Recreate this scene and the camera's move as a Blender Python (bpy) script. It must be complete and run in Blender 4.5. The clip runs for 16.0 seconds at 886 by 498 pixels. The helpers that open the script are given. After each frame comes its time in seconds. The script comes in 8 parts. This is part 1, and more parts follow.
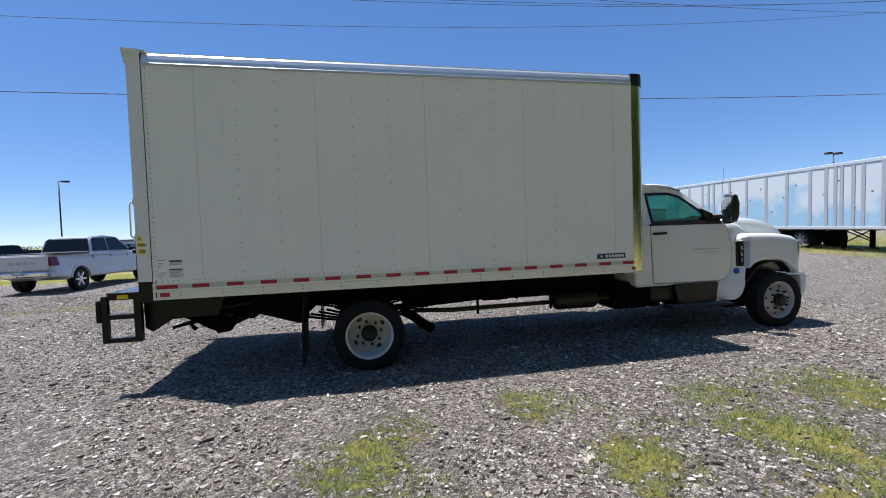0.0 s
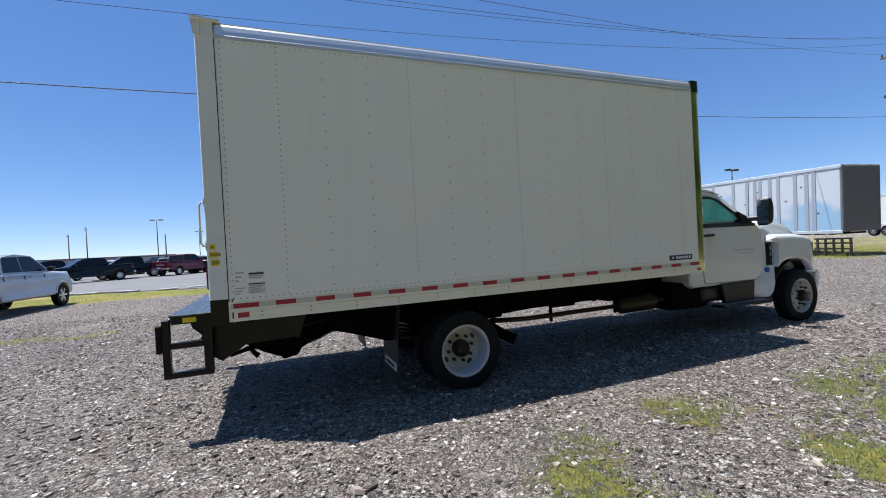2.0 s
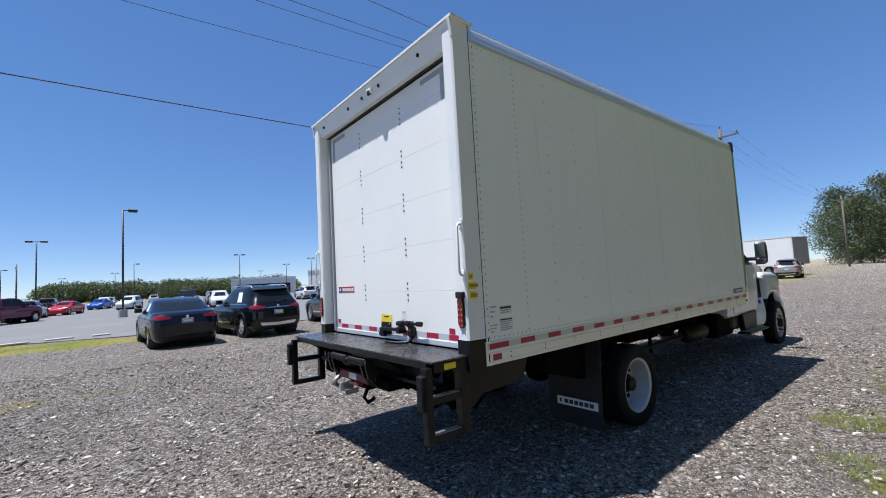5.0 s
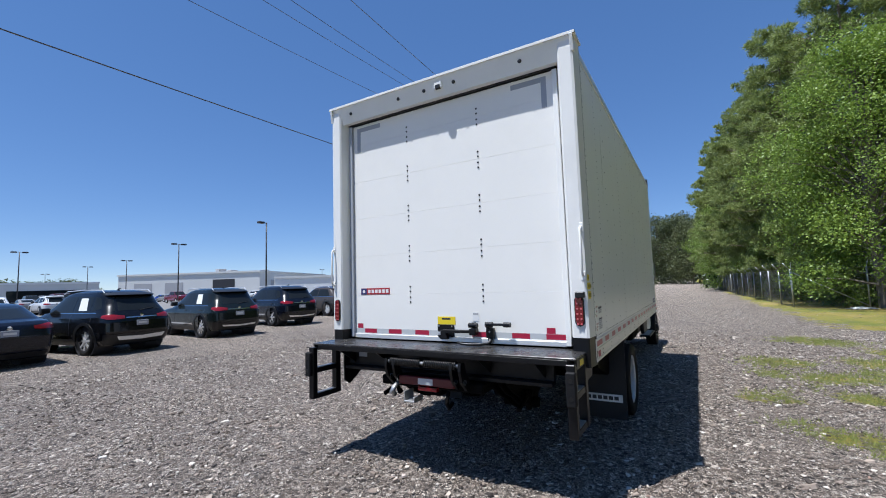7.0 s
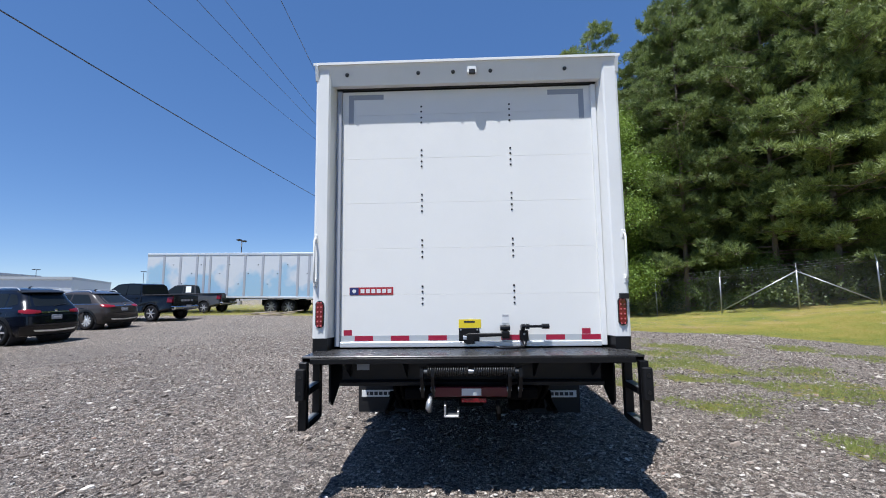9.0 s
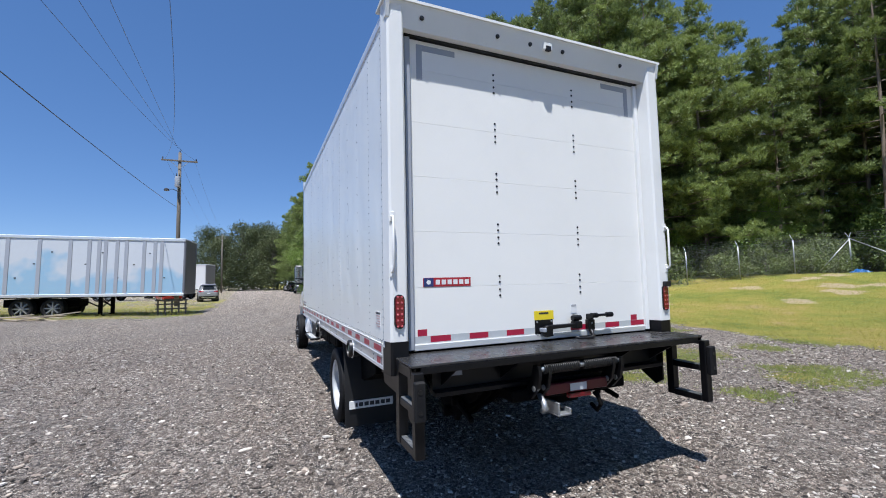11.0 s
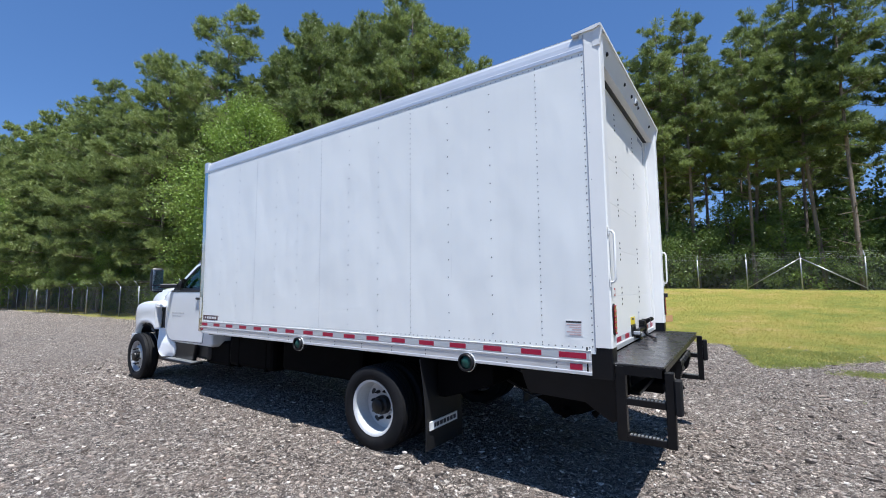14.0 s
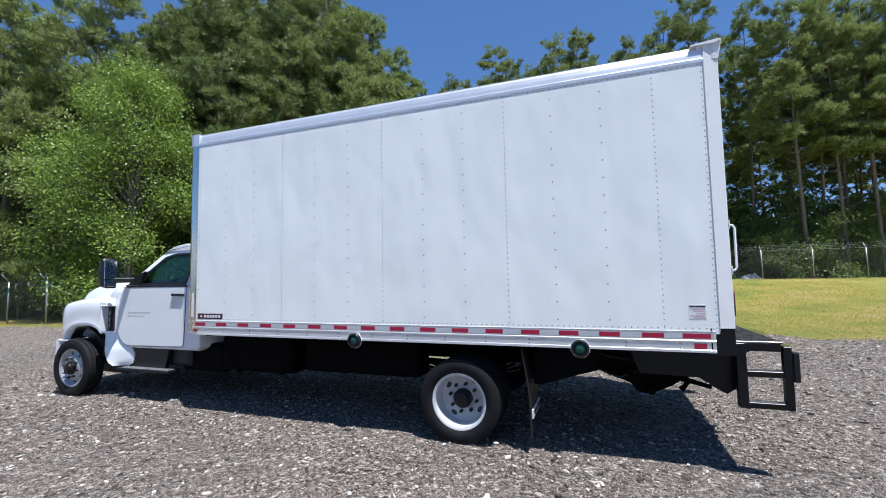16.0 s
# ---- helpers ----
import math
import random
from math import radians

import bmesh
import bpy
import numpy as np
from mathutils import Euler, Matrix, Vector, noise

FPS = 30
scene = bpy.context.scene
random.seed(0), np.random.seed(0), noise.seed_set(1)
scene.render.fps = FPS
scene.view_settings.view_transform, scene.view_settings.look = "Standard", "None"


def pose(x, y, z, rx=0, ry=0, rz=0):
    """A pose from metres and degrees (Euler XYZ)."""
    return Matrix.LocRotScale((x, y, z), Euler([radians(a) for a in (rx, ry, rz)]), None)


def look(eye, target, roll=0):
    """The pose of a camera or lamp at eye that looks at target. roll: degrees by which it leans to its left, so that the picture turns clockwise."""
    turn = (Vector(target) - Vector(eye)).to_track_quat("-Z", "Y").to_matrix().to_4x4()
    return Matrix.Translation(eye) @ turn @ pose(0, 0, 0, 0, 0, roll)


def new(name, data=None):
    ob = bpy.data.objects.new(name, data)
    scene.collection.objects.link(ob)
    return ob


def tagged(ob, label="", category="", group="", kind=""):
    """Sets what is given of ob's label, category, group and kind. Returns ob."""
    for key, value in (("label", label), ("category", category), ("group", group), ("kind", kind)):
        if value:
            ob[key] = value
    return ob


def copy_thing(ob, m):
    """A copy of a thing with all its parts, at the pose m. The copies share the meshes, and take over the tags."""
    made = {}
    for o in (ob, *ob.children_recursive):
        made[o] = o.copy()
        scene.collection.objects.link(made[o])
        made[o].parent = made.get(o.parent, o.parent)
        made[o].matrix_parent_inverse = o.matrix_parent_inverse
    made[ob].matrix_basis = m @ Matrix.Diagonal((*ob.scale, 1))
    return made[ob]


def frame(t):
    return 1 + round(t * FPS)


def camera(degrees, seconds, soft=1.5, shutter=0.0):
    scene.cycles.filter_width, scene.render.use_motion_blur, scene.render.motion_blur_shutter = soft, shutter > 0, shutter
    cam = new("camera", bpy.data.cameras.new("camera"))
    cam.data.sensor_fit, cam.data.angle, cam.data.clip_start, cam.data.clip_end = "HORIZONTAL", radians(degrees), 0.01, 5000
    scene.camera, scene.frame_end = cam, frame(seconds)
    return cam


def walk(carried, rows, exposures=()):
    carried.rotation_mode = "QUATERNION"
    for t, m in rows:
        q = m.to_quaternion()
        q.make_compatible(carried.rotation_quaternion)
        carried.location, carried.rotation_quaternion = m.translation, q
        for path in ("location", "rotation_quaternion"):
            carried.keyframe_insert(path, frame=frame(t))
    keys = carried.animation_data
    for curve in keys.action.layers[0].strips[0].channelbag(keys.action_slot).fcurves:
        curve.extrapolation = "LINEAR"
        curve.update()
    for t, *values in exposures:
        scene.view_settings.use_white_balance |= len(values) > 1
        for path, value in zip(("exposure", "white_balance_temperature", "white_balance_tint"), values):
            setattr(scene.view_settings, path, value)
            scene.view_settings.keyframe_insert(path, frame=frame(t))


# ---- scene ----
cam = camera(92.7, 16.0, soft=1.0)

PATH = [
    (0, (2.056, -6.128, 1.482), (2.457, -4.17, 1.412), -2.0),
    (0.5, (1.593, -5.959, 1.499), (2.071, -4.018, 1.421), -1.8),
    (1, (1.155, -5.758, 1.496), (1.708, -3.839, 1.411), -1.7),
    (1.5, (0.782, -5.504, 1.459), (1.419, -3.609, 1.407), -2.3),
    (2, (0.406, -5.258, 1.459), (1.132, -3.395, 1.439), -3.1),
    (2.5, (-0.029, -4.988, 1.46), (0.78, -3.159, 1.481), -3.8),
    (3, (-0.424, -4.674, 1.471), (0.465, -2.883, 1.527), -4.1),
    (3.5, (-0.868, -4.374, 1.488), (0.107, -2.63, 1.573), -4.1),
    (4, (-1.264, -4.038, 1.515), (-0.198, -2.35, 1.626), -3.8),
    (4.2, (-1.43, -3.938, 1.537), (-0.329, -2.272, 1.655), -3.6),
    (6.3, (-3.012, -2.56, 1.522), (-1.467, -1.301, 1.693), -2.7),
    (6.5, (-3.107, -2.403, 1.527), (-1.514, -1.206, 1.699), -2.5),
    (7, (-3.374, -1.977, 1.517), (-1.66, -0.96, 1.689), -1.8),
    (7.5, (-3.517, -1.511, 1.507), (-1.696, -0.704, 1.683), -1.3),
    (8, (-3.634, -0.996, 1.5), (-1.725, -0.428, 1.684), -0.9),
    (8.5, (-3.67, -0.479, 1.499), (-1.704, -0.161, 1.685), -0.8),
    (9, (-3.608, 0.072, 1.473), (-1.619, 0.148, 1.671), -0.7),
    (9.2, (-3.575, 0.277, 1.443), (-1.586, 0.271, 1.653), -0.7),
    (11.3, (-2.657, 2.348, 1.495), (-0.886, 1.431, 1.646), -1.3),
    (11.5, (-2.554, 2.536, 1.496), (-0.826, 1.543, 1.656), -1.3),
    (12, (-2.25, 2.962, 1.492), (-0.638, 1.793, 1.677), -1.2),
    (12.5, (-1.967, 3.377, 1.497), (-0.481, 2.053, 1.694), -1.1),
    (13, (-1.654, 3.746, 1.512), (-0.294, 2.293, 1.709), -0.9),
    (13.5, (-1.287, 4.072, 1.509), (-0.042, 2.519, 1.699), -0.6),
    (14, (-0.892, 4.375, 1.529), (0.25, 2.743, 1.711), -0.5),
    (14.5, (-0.474, 4.539, 1.541), (0.565, 2.838, 1.71), -0.5),
    (15, (-0.058, 4.726, 1.537), (0.867, 2.96, 1.697), -0.7),
    (15.5, (0.399, 4.945, 1.535), (1.201, 3.119, 1.686), -1.0),
    (16, (0.866, 5.215, 1.533), (1.543, 3.339, 1.674), -1.1),
]
walk(cam, [(t, look(eye, target, roll)) for t, eye, target, roll in PATH],
     exposures=[(0, 0.68, 5850, 10.5), (4, 0.62, 5850, 10.5), (6.5, 0.53, 5850, 10.5), (11.5, 0.53, 5850, 10.5), (14, 0.66, 5850, 10.5), (16, 0.66, 5850, 10.5)])

# ---- light ----
SUN = Vector((-0.29, 0.18, 1.0)).normalized()          # towards the sun
world = bpy.data.worlds.new("world")
scene.world = world
world.use_nodes = True
wn = world.node_tree.nodes
sky = wn.new("ShaderNodeTexSky")
sky.sky_type = "NISHITA"
sky.sun_disc = False
sky.sun_elevation = math.asin(SUN.z)
sky.sun_rotation = math.atan2(SUN.x, SUN.y)
sky.altitude = 200
sky.air_density, sky.dust_density, sky.ozone_density = 0.62, 0.0, 4.0
wn["Background"].inputs[1].default_value = 0.145
vivid = wn.new("ShaderNodeHueSaturation")
vivid.inputs["Saturation"].default_value = 1.48
vivid.inputs["Hue"].default_value = 0.509
vivid.inputs["Value"].default_value = 1.29
even = wn.new("ShaderNodeGamma")                       # a sky less bright towards the horizon
even.inputs["Gamma"].default_value = 0.56
world.node_tree.links.new(sky.outputs[0], even.inputs["Color"])
world.node_tree.links.new(even.outputs[0], vivid.inputs["Color"])
world.node_tree.links.new(vivid.outputs[0], wn["Background"].inputs[0])
sun = new("sun", bpy.data.lights.new("sun", "SUN"))
sun.data.energy, sun.data.angle, sun.data.color = 5.0, radians(0.55), (1.0, 0.955, 0.89)
sun.matrix_world = look(SUN * 60, (0, 0, 0))


# ---- materials ----
def nodes_of(name):
    m = bpy.data.materials.new(name)
    m.use_nodes = True
    nt = m.node_tree
    return m, nt, nt.nodes["Principled BSDF"]


def noise_tex(nt, vec, scale, detail=4, rough=0.55):
    n = nt.nodes.new("ShaderNodeTexNoise")
    n.inputs["Scale"].default_value, n.inputs["Detail"].default_value, n.inputs["Roughness"].default_value = scale, detail, rough
    nt.links.new(vec, n.inputs["Vector"])
    return n


def ramp(nt, fac, stops):
    r = nt.nodes.new("ShaderNodeValToRGB")
    el = r.color_ramp.elements
    while len(el) < len(stops):
        el.new(0.5)
    for e, (p, c) in zip(el, stops):
        e.position, e.color = p, (*c, 1) if len(c) == 3 else c
    nt.links.new(fac, r.inputs[0])
    return r


def mix(nt, fac, a, b, mode="MIX"):
    n = nt.nodes.new("ShaderNodeMix")
    n.data_type, n.blend_type = "RGBA", mode
    for i, v in ((0, fac), (6, a), (7, b)):
        if isinstance(v, bpy.types.NodeSocket):
            nt.links.new(v, n.inputs[i])
        else:
            n.inputs[i].default_value = v if i == 0 else (*v, 1)
    return n.outputs[2]


def maths(nt, op, a, b=0.0):
    n = nt.nodes.new("ShaderNodeMath")
    n.operation = op
    for i, v in ((0, a), (1, b)):
        if isinstance(v, bpy.types.NodeSocket):
            nt.links.new(v, n.inputs[i])
        else:
            n.inputs[i].default_value = v
    return n.outputs[0]


def bump(nt, bsdf, height, strength=0.3, dist=0.01):
    b = nt.nodes.new("ShaderNodeBump")
    b.inputs["Strength"].default_value, b.inputs["Distance"].default_value = strength, dist
    nt.links.new(height, b.inputs["Height"])
    nt.links.new(b.outputs[0], bsdf.inputs["Normal"])
    return b


def plain(name, color, rough=0.5, metal=0.0, vary=0.12, scale=6.0, fine=90.0, relief=0.15, dist=0.002, coat=0.0, island=0.0, dirt=None):
    """A surface with two scales of variation in tone, gloss and relief."""
    m, nt, b = nodes_of(name)
    vec = nt.nodes.new("ShaderNodeTexCoord").outputs["Object"]
    n1, n2 = noise_tex(nt, vec, scale, 5), noise_tex(nt, vec, fine, 3)
    lo = tuple(c * (1 - vary) for c in color)
    hi = tuple(min(1, c * (1 + vary)) for c in color)
    col = mix(nt, n1.outputs[0], lo, hi)
    col = mix(nt, maths(nt, "MULTIPLY", n2.outputs[0], 0.5 * vary + 0.05), col, tuple(c * 0.6 for c in color))
    if dirt:
        d = ramp(nt, noise_tex(nt, vec, scale * 0.6, 8, 0.7).outputs[0], [(0.5, (0, 0, 0)), (0.78, (1, 1, 1))])
        col = mix(nt, maths(nt, "MULTIPLY", d.outputs[0], dirt[1]), col, dirt[0])
    if island:
        info = nt.nodes.new("ShaderNodeNewGeometry").outputs["Random Per Island"]
        k = maths(nt, "ADD", maths(nt, "MULTIPLY", info, 2 * island), 1 - island)
        g = nt.nodes.new("ShaderNodeVectorMath")
        g.operation = "SCALE"
        nt.links.new(col, g.inputs[0])
        nt.links.new(k, g.inputs["Scale"])
        col = g.outputs[0]
    nt.links.new(col, b.inputs["Base Color"])
    r = maths(nt, "ADD", maths(nt, "MULTIPLY", n1.outputs[0], 0.25 * rough), rough * 0.87)
    nt.links.new(r, b.inputs["Roughness"])
    b.inputs["Metallic"].default_value = metal
    b.inputs["Coat Weight"].default_value = coat
    b.inputs["Coat Roughness"].default_value = 0.06
    if relief:
        bump(nt, b, n2.outputs[0], relief, dist)
    return m


def sheet_paint(name, color, rough, wobble):
    """Gloss paint on thin sheet that is not quite flat."""
    m, nt, b = nodes_of(name)
    vec = nt.nodes.new("ShaderNodeTexCoord").outputs["Object"]
    wv = nt.nodes.new("ShaderNodeMapping")
    wv.inputs["Scale"].default_value = (2.0, 2.0, 0.9)
    nt.links.new(vec, wv.inputs["Vector"])
    n1 = noise_tex(nt, wv.outputs[0], 1.0, 2)
    n2 = noise_tex(nt, vec, 160, 3)
    st = nt.nodes.new("ShaderNodeMapping")
    st.inputs["Scale"].default_value = (9, 9, 0.5)
    nt.links.new(vec, st.inputs["Vector"])
    streak = noise_tex(nt, st.outputs[0], 1.0, 6, 0.7)
    col = mix(nt, n1.outputs[0], tuple(c * 0.96 for c in color), color)
    f = ramp(nt, streak.outputs[0], [(0.5, (0, 0, 0)), (0.85, (1, 1, 1))])
    col = mix(nt, maths(nt, "MULTIPLY", f.outputs[0], 0.06), col, (0.36, 0.33, 0.28))
    nt.links.new(col, b.inputs["Base Color"])
    r = maths(nt, "ADD", maths(nt, "MULTIPLY", streak.outputs[0], 0.08), rough - 0.02)
    nt.links.new(r, b.inputs["Roughness"])
    h = maths(nt, "ADD", n1.outputs[0], maths(nt, "MULTIPLY", n2.outputs[0], 0.004))
    bump(nt, b, h, 1.0, wobble)
    return m


M = {}
M["sheet"] = sheet_paint("white_sheet", (0.90, 0.905, 0.855), 0.27, 0.024)
M["frame_white"] = plain("white_painted_steel", (0.805, 0.80, 0.765), 0.33, vary=0.04, scale=3, relief=0.08, dirt=((0.45, 0.42, 0.36), 0.12))
M["door_white"] = plain("white_door_laminate", (0.84, 0.825, 0.775), 0.36, vary=0.03, scale=2, relief=0.06, dirt=((0.5, 0.48, 0.44), 0.10))
M["alu"] = plain("mill_aluminium", (0.80, 0.80, 0.79), 0.33, 0.55, vary=0.08, scale=5, relief=0.1)
M["stainless"] = plain("polished_steel", (0.72, 0.70, 0.62), 0.16, 1.0, vary=0.06, scale=2, fine=40, relief=0.03)
M["black_steel"] = plain("black_painted_steel", (0.005, 0.005, 0.006), 0.34, vary=0.3, scale=7, relief=0.15, dirt=((0.02, 0.018, 0.016), 0.25))
M["black_steel"].node_tree.nodes["Principled BSDF"].inputs["Specular IOR Level"].default_value = 0.3
M["chassis"] = plain("dusty_black_chassis", (0.003, 0.0028, 0.0028), 0.7, vary=0.35, scale=6, relief=0.25, dirt=((0.012, 0.010, 0.009), 0.35))
M["chassis"].node_tree.nodes["Principled BSDF"].inputs["Specular IOR Level"].default_value = 0.06
M["rubber"] = plain("tyre_rubber", (0.010, 0.010, 0.011), 0.7, vary=0.25, scale=8, relief=0.3, dirt=((0.04, 0.036, 0.032), 0.3))
M["rubber"].node_tree.nodes["Principled BSDF"].inputs["Specular IOR Level"].default_value = 0.2
M["flap"] = plain("mud_flap_rubber", (0.007, 0.007, 0.008), 0.6, vary=0.25, scale=6, relief=0.2, dirt=((0.025, 0.022, 0.02), 0.3))
M["wheel_white"] = plain("white_wheel_paint", (0.56, 0.57, 0.57), 0.35, vary=0.08, scale=9, relief=0.1, dirt=((0.2, 0.18, 0.16), 0.35))
M["wheel_grey"] = plain("grey_wheel_metal", (0.42, 0.43, 0.44), 0.3, 0.3, vary=0.12, scale=9, relief=0.1, dirt=((0.15, 0.13, 0.12), 0.4))
M["hub"] = plain("dark_hub_steel", (0.016, 0.015, 0.014), 0.42, 0.4, vary=0.3, scale=20)
M["cab_white"] = plain("white_car_paint", (0.80, 0.81, 0.81), 0.26, vary=0.02, scale=2, relief=0.02, coat=0.8)
M["black_plastic"] = plain("black_plastic", (0.007, 0.007, 0.008), 0.42, vary=0.2, scale=12)
M["rivet"] = plain("rivet_steel", (0.13, 0.13, 0.13), 0.4, 0.6, vary=0.1)
M["red_tape"] = plain("red_reflective_tape", (0.36, 0.012, 0.045), 0.3, vary=0.1, scale=15, fine=300)
M["silver_tape"] = plain("silver_reflective_tape", (0.55, 0.57, 0.58), 0.3, 0.2, vary=0.06, scale=15, fine=300)
M["red_lens"] = plain("red_lamp_lens", (0.17, 0.005, 0.010), 0.15, vary=0.1, coat=0.5)
M["red_dot"] = plain("lamp_bead", (0.5, 0.10, 0.11), 0.2, vary=0.1)
M["yellow"] = plain("yellow_sticker", (0.80, 0.62, 0.02), 0.4, vary=0.05)
M["paper"] = plain("white_sticker", (0.75, 0.75, 0.73), 0.5, vary=0.04)
M["ink"] = plain("black_print", (0.03, 0.03, 0.035), 0.5, vary=0.05)
M["grey_ink"] = plain("grey_print", (0.42, 0.42, 0.42), 0.5, vary=0.05)
M["faint_red"] = plain("faded_red_print", (0.62, 0.45, 0.42), 0.5, vary=0.05)
M["navy"] = plain("navy_print", (0.02, 0.035, 0.14), 0.35, vary=0.05)
M["sign_red"] = plain("red_print", (0.36, 0.015, 0.025), 0.35, vary=0.05)
M["dark_maroon"] = plain("dark_maroon_print", (0.06, 0.012, 0.022), 0.35, vary=0.05)
M["blue_badge"] = plain("blue_badge", (0.02, 0.12, 0.5), 0.3, vary=0.1)
M["grey_strip"] = plain("mid_grey", (0.34, 0.36, 0.40), 0.5, vary=0.06)
M["galv"] = plain("galvanised_steel", (0.42, 0.43, 0.43), 0.42, 0.7, vary=0.15, scale=10)
M["post_grey"] = plain("grey_blue_trailer_post", (0.40, 0.415, 0.45), 0.5, 0.1, vary=0.08, scale=3)
M["fence_steel"] = plain("dull_fence_steel", (0.17, 0.175, 0.175), 0.55, 0.5, vary=0.15, scale=10)
M["car_lens"] = plain("dark_red_car_lens", (0.24, 0.008, 0.012), 0.15, vary=0.1, coat=0.6)
M["chrome"] = plain("chrome", (0.75, 0.75, 0.76), 0.1, 1.0, vary=0.03)
M["pipe"] = plain("sooty_pipe_steel", (0.06, 0.05, 0.036), 0.45, 0.6, vary=0.3, scale=9)
M["tow_red"] = plain("dull_red_steel", (0.10, 0.008, 0.010), 0.4, vary=0.2)
M["wood_pole"] = plain("weathered_pole_wood", (0.155, 0.133, 0.11), 0.85, vary=0.3, scale=4, fine=50, relief=0.5, dist=0.01)
M["timber"] = plain("bleached_timber", (0.42, 0.35, 0.26), 0.8, vary=0.2, scale=5, relief=0.4)
M["cardboard"] = plain("brown_cardboard", (0.36, 0.20, 0.09), 0.8, vary=0.15)
M["wire"] = plain("overhead_wire", (0.12, 0.122, 0.13), 0.5, vary=0.1)
M["lamp_dark"] = plain("dark_bronze_lamp", (0.03, 0.03, 0.035), 0.5, vary=0.15)
M["concrete"] = plain("pale_concrete", (0.42, 0.40, 0.37), 0.85, vary=0.12, scale=2, relief=0.3)
M["clad"] = plain("pale_wall_cladding", (0.62, 0.62, 0.60), 0.6, vary=0.06, scale=0.3, relief=0.1)
M["clad_grey"] = plain("grey_wall_cladding", (0.36, 0.36, 0.37), 0.6, vary=0.08, scale=0.3)
M["clad_brown"] = plain("brown_roof", (0.24, 0.14, 0.10), 0.7, vary=0.1, scale=0.3)
M["tarp"] = plain("blue_tarp", (0.05, 0.22, 0.55), 0.4, vary=0.15, scale=3)
M["white_box"] = plain("white_trailer_paint", (0.74, 0.74, 0.73), 0.45, vary=0.05, scale=1)
M["dark_front"] = plain("dark_trailer_front", (0.19, 0.19, 0.21), 0.5, vary=0.15, scale=1.2)


def glass(name, tint, rough=0.02):
    m, nt, b = nodes_of(name)
    vec = nt.nodes.new("ShaderNodeTexCoord").outputs["Object"]
    n = noise_tex(nt, vec, 8, 3)
    nt.links.new(mix(nt, n.outputs[0], tint, tuple(c * 1.2 for c in tint)), b.inputs["Base Color"])
    b.inputs["Roughness"].default_value = rough
    b.inputs["Specular IOR Level"].default_value = 0.22
    return m


M["dark_glass"] = glass("tinted_glass", (0.012, 0.015, 0.017))


def clear_glass():
    m, nt, b = nodes_of("cab_glass")
    nt.nodes.remove(b)
    tr, gl, fr, mx = (nt.nodes.new(k) for k in ("ShaderNodeBsdfTransparent", "ShaderNodeBsdfGlossy", "ShaderNodeLayerWeight", "ShaderNodeMixShader"))
    tr.inputs[0].default_value = (0.55, 0.74, 0.68, 1)
    gl.inputs["Roughness"].default_value = 0.02
    k = maths(nt, "ADD", maths(nt, "MULTIPLY", maths(nt, "POWER", fr.outputs["Facing"], 4.0), 0.6), 0.05)
    nt.links.new(k, mx.inputs[0])
    nt.links.new(tr.outputs[0], mx.inputs[1])
    nt.links.new(gl.outputs[0], mx.inputs[2])
    nt.links.new(mx.outputs[0], nt.nodes["Material Output"].inputs[0])
    return m


M["cab_glass"] = clear_glass()


def diamond_plate():
    m, nt, b = nodes_of("black_tread_plate")
    vec = nt.nodes.new("ShaderNodeTexCoord").outputs["Object"]
    w1, w2 = nt.nodes.new("ShaderNodeTexWave"), nt.nodes.new("ShaderNodeTexWave")
    for w, rot in ((w1, 0.785), (w2, -0.785)):
        mp = nt.nodes.new("ShaderNodeMapping")
        mp.inputs["Rotation"].default_value = (0, 0, rot)
        nt.links.new(vec, mp.inputs[0])
        nt.links.new(mp.outputs[0], w.inputs["Vector"])
        w.inputs["Scale"].default_value = 14
    h = maths(nt, "MULTIPLY", w1.outputs[1], w2.outputs[1])
    h = ramp(nt, h, [(0.55, (0, 0, 0)), (0.75, (1, 1, 1))]).outputs[0]
    n = noise_tex(nt, vec, 7, 6)
    nt.links.new(mix(nt, n.outputs[0], (0.02, 0.02, 0.022), (0.075, 0.072, 0.07)), b.inputs["Base Color"])
    nt.links.new(maths(nt, "ADD", maths(nt, "MULTIPLY", n.outputs[0], 0.35), 0.10), b.inputs["Roughness"])
    b.inputs["Metallic"].default_value = 0.3
    bump(nt, b, h, 0.7, 0.003)
    return m


M["tread"] = diamond_plate()


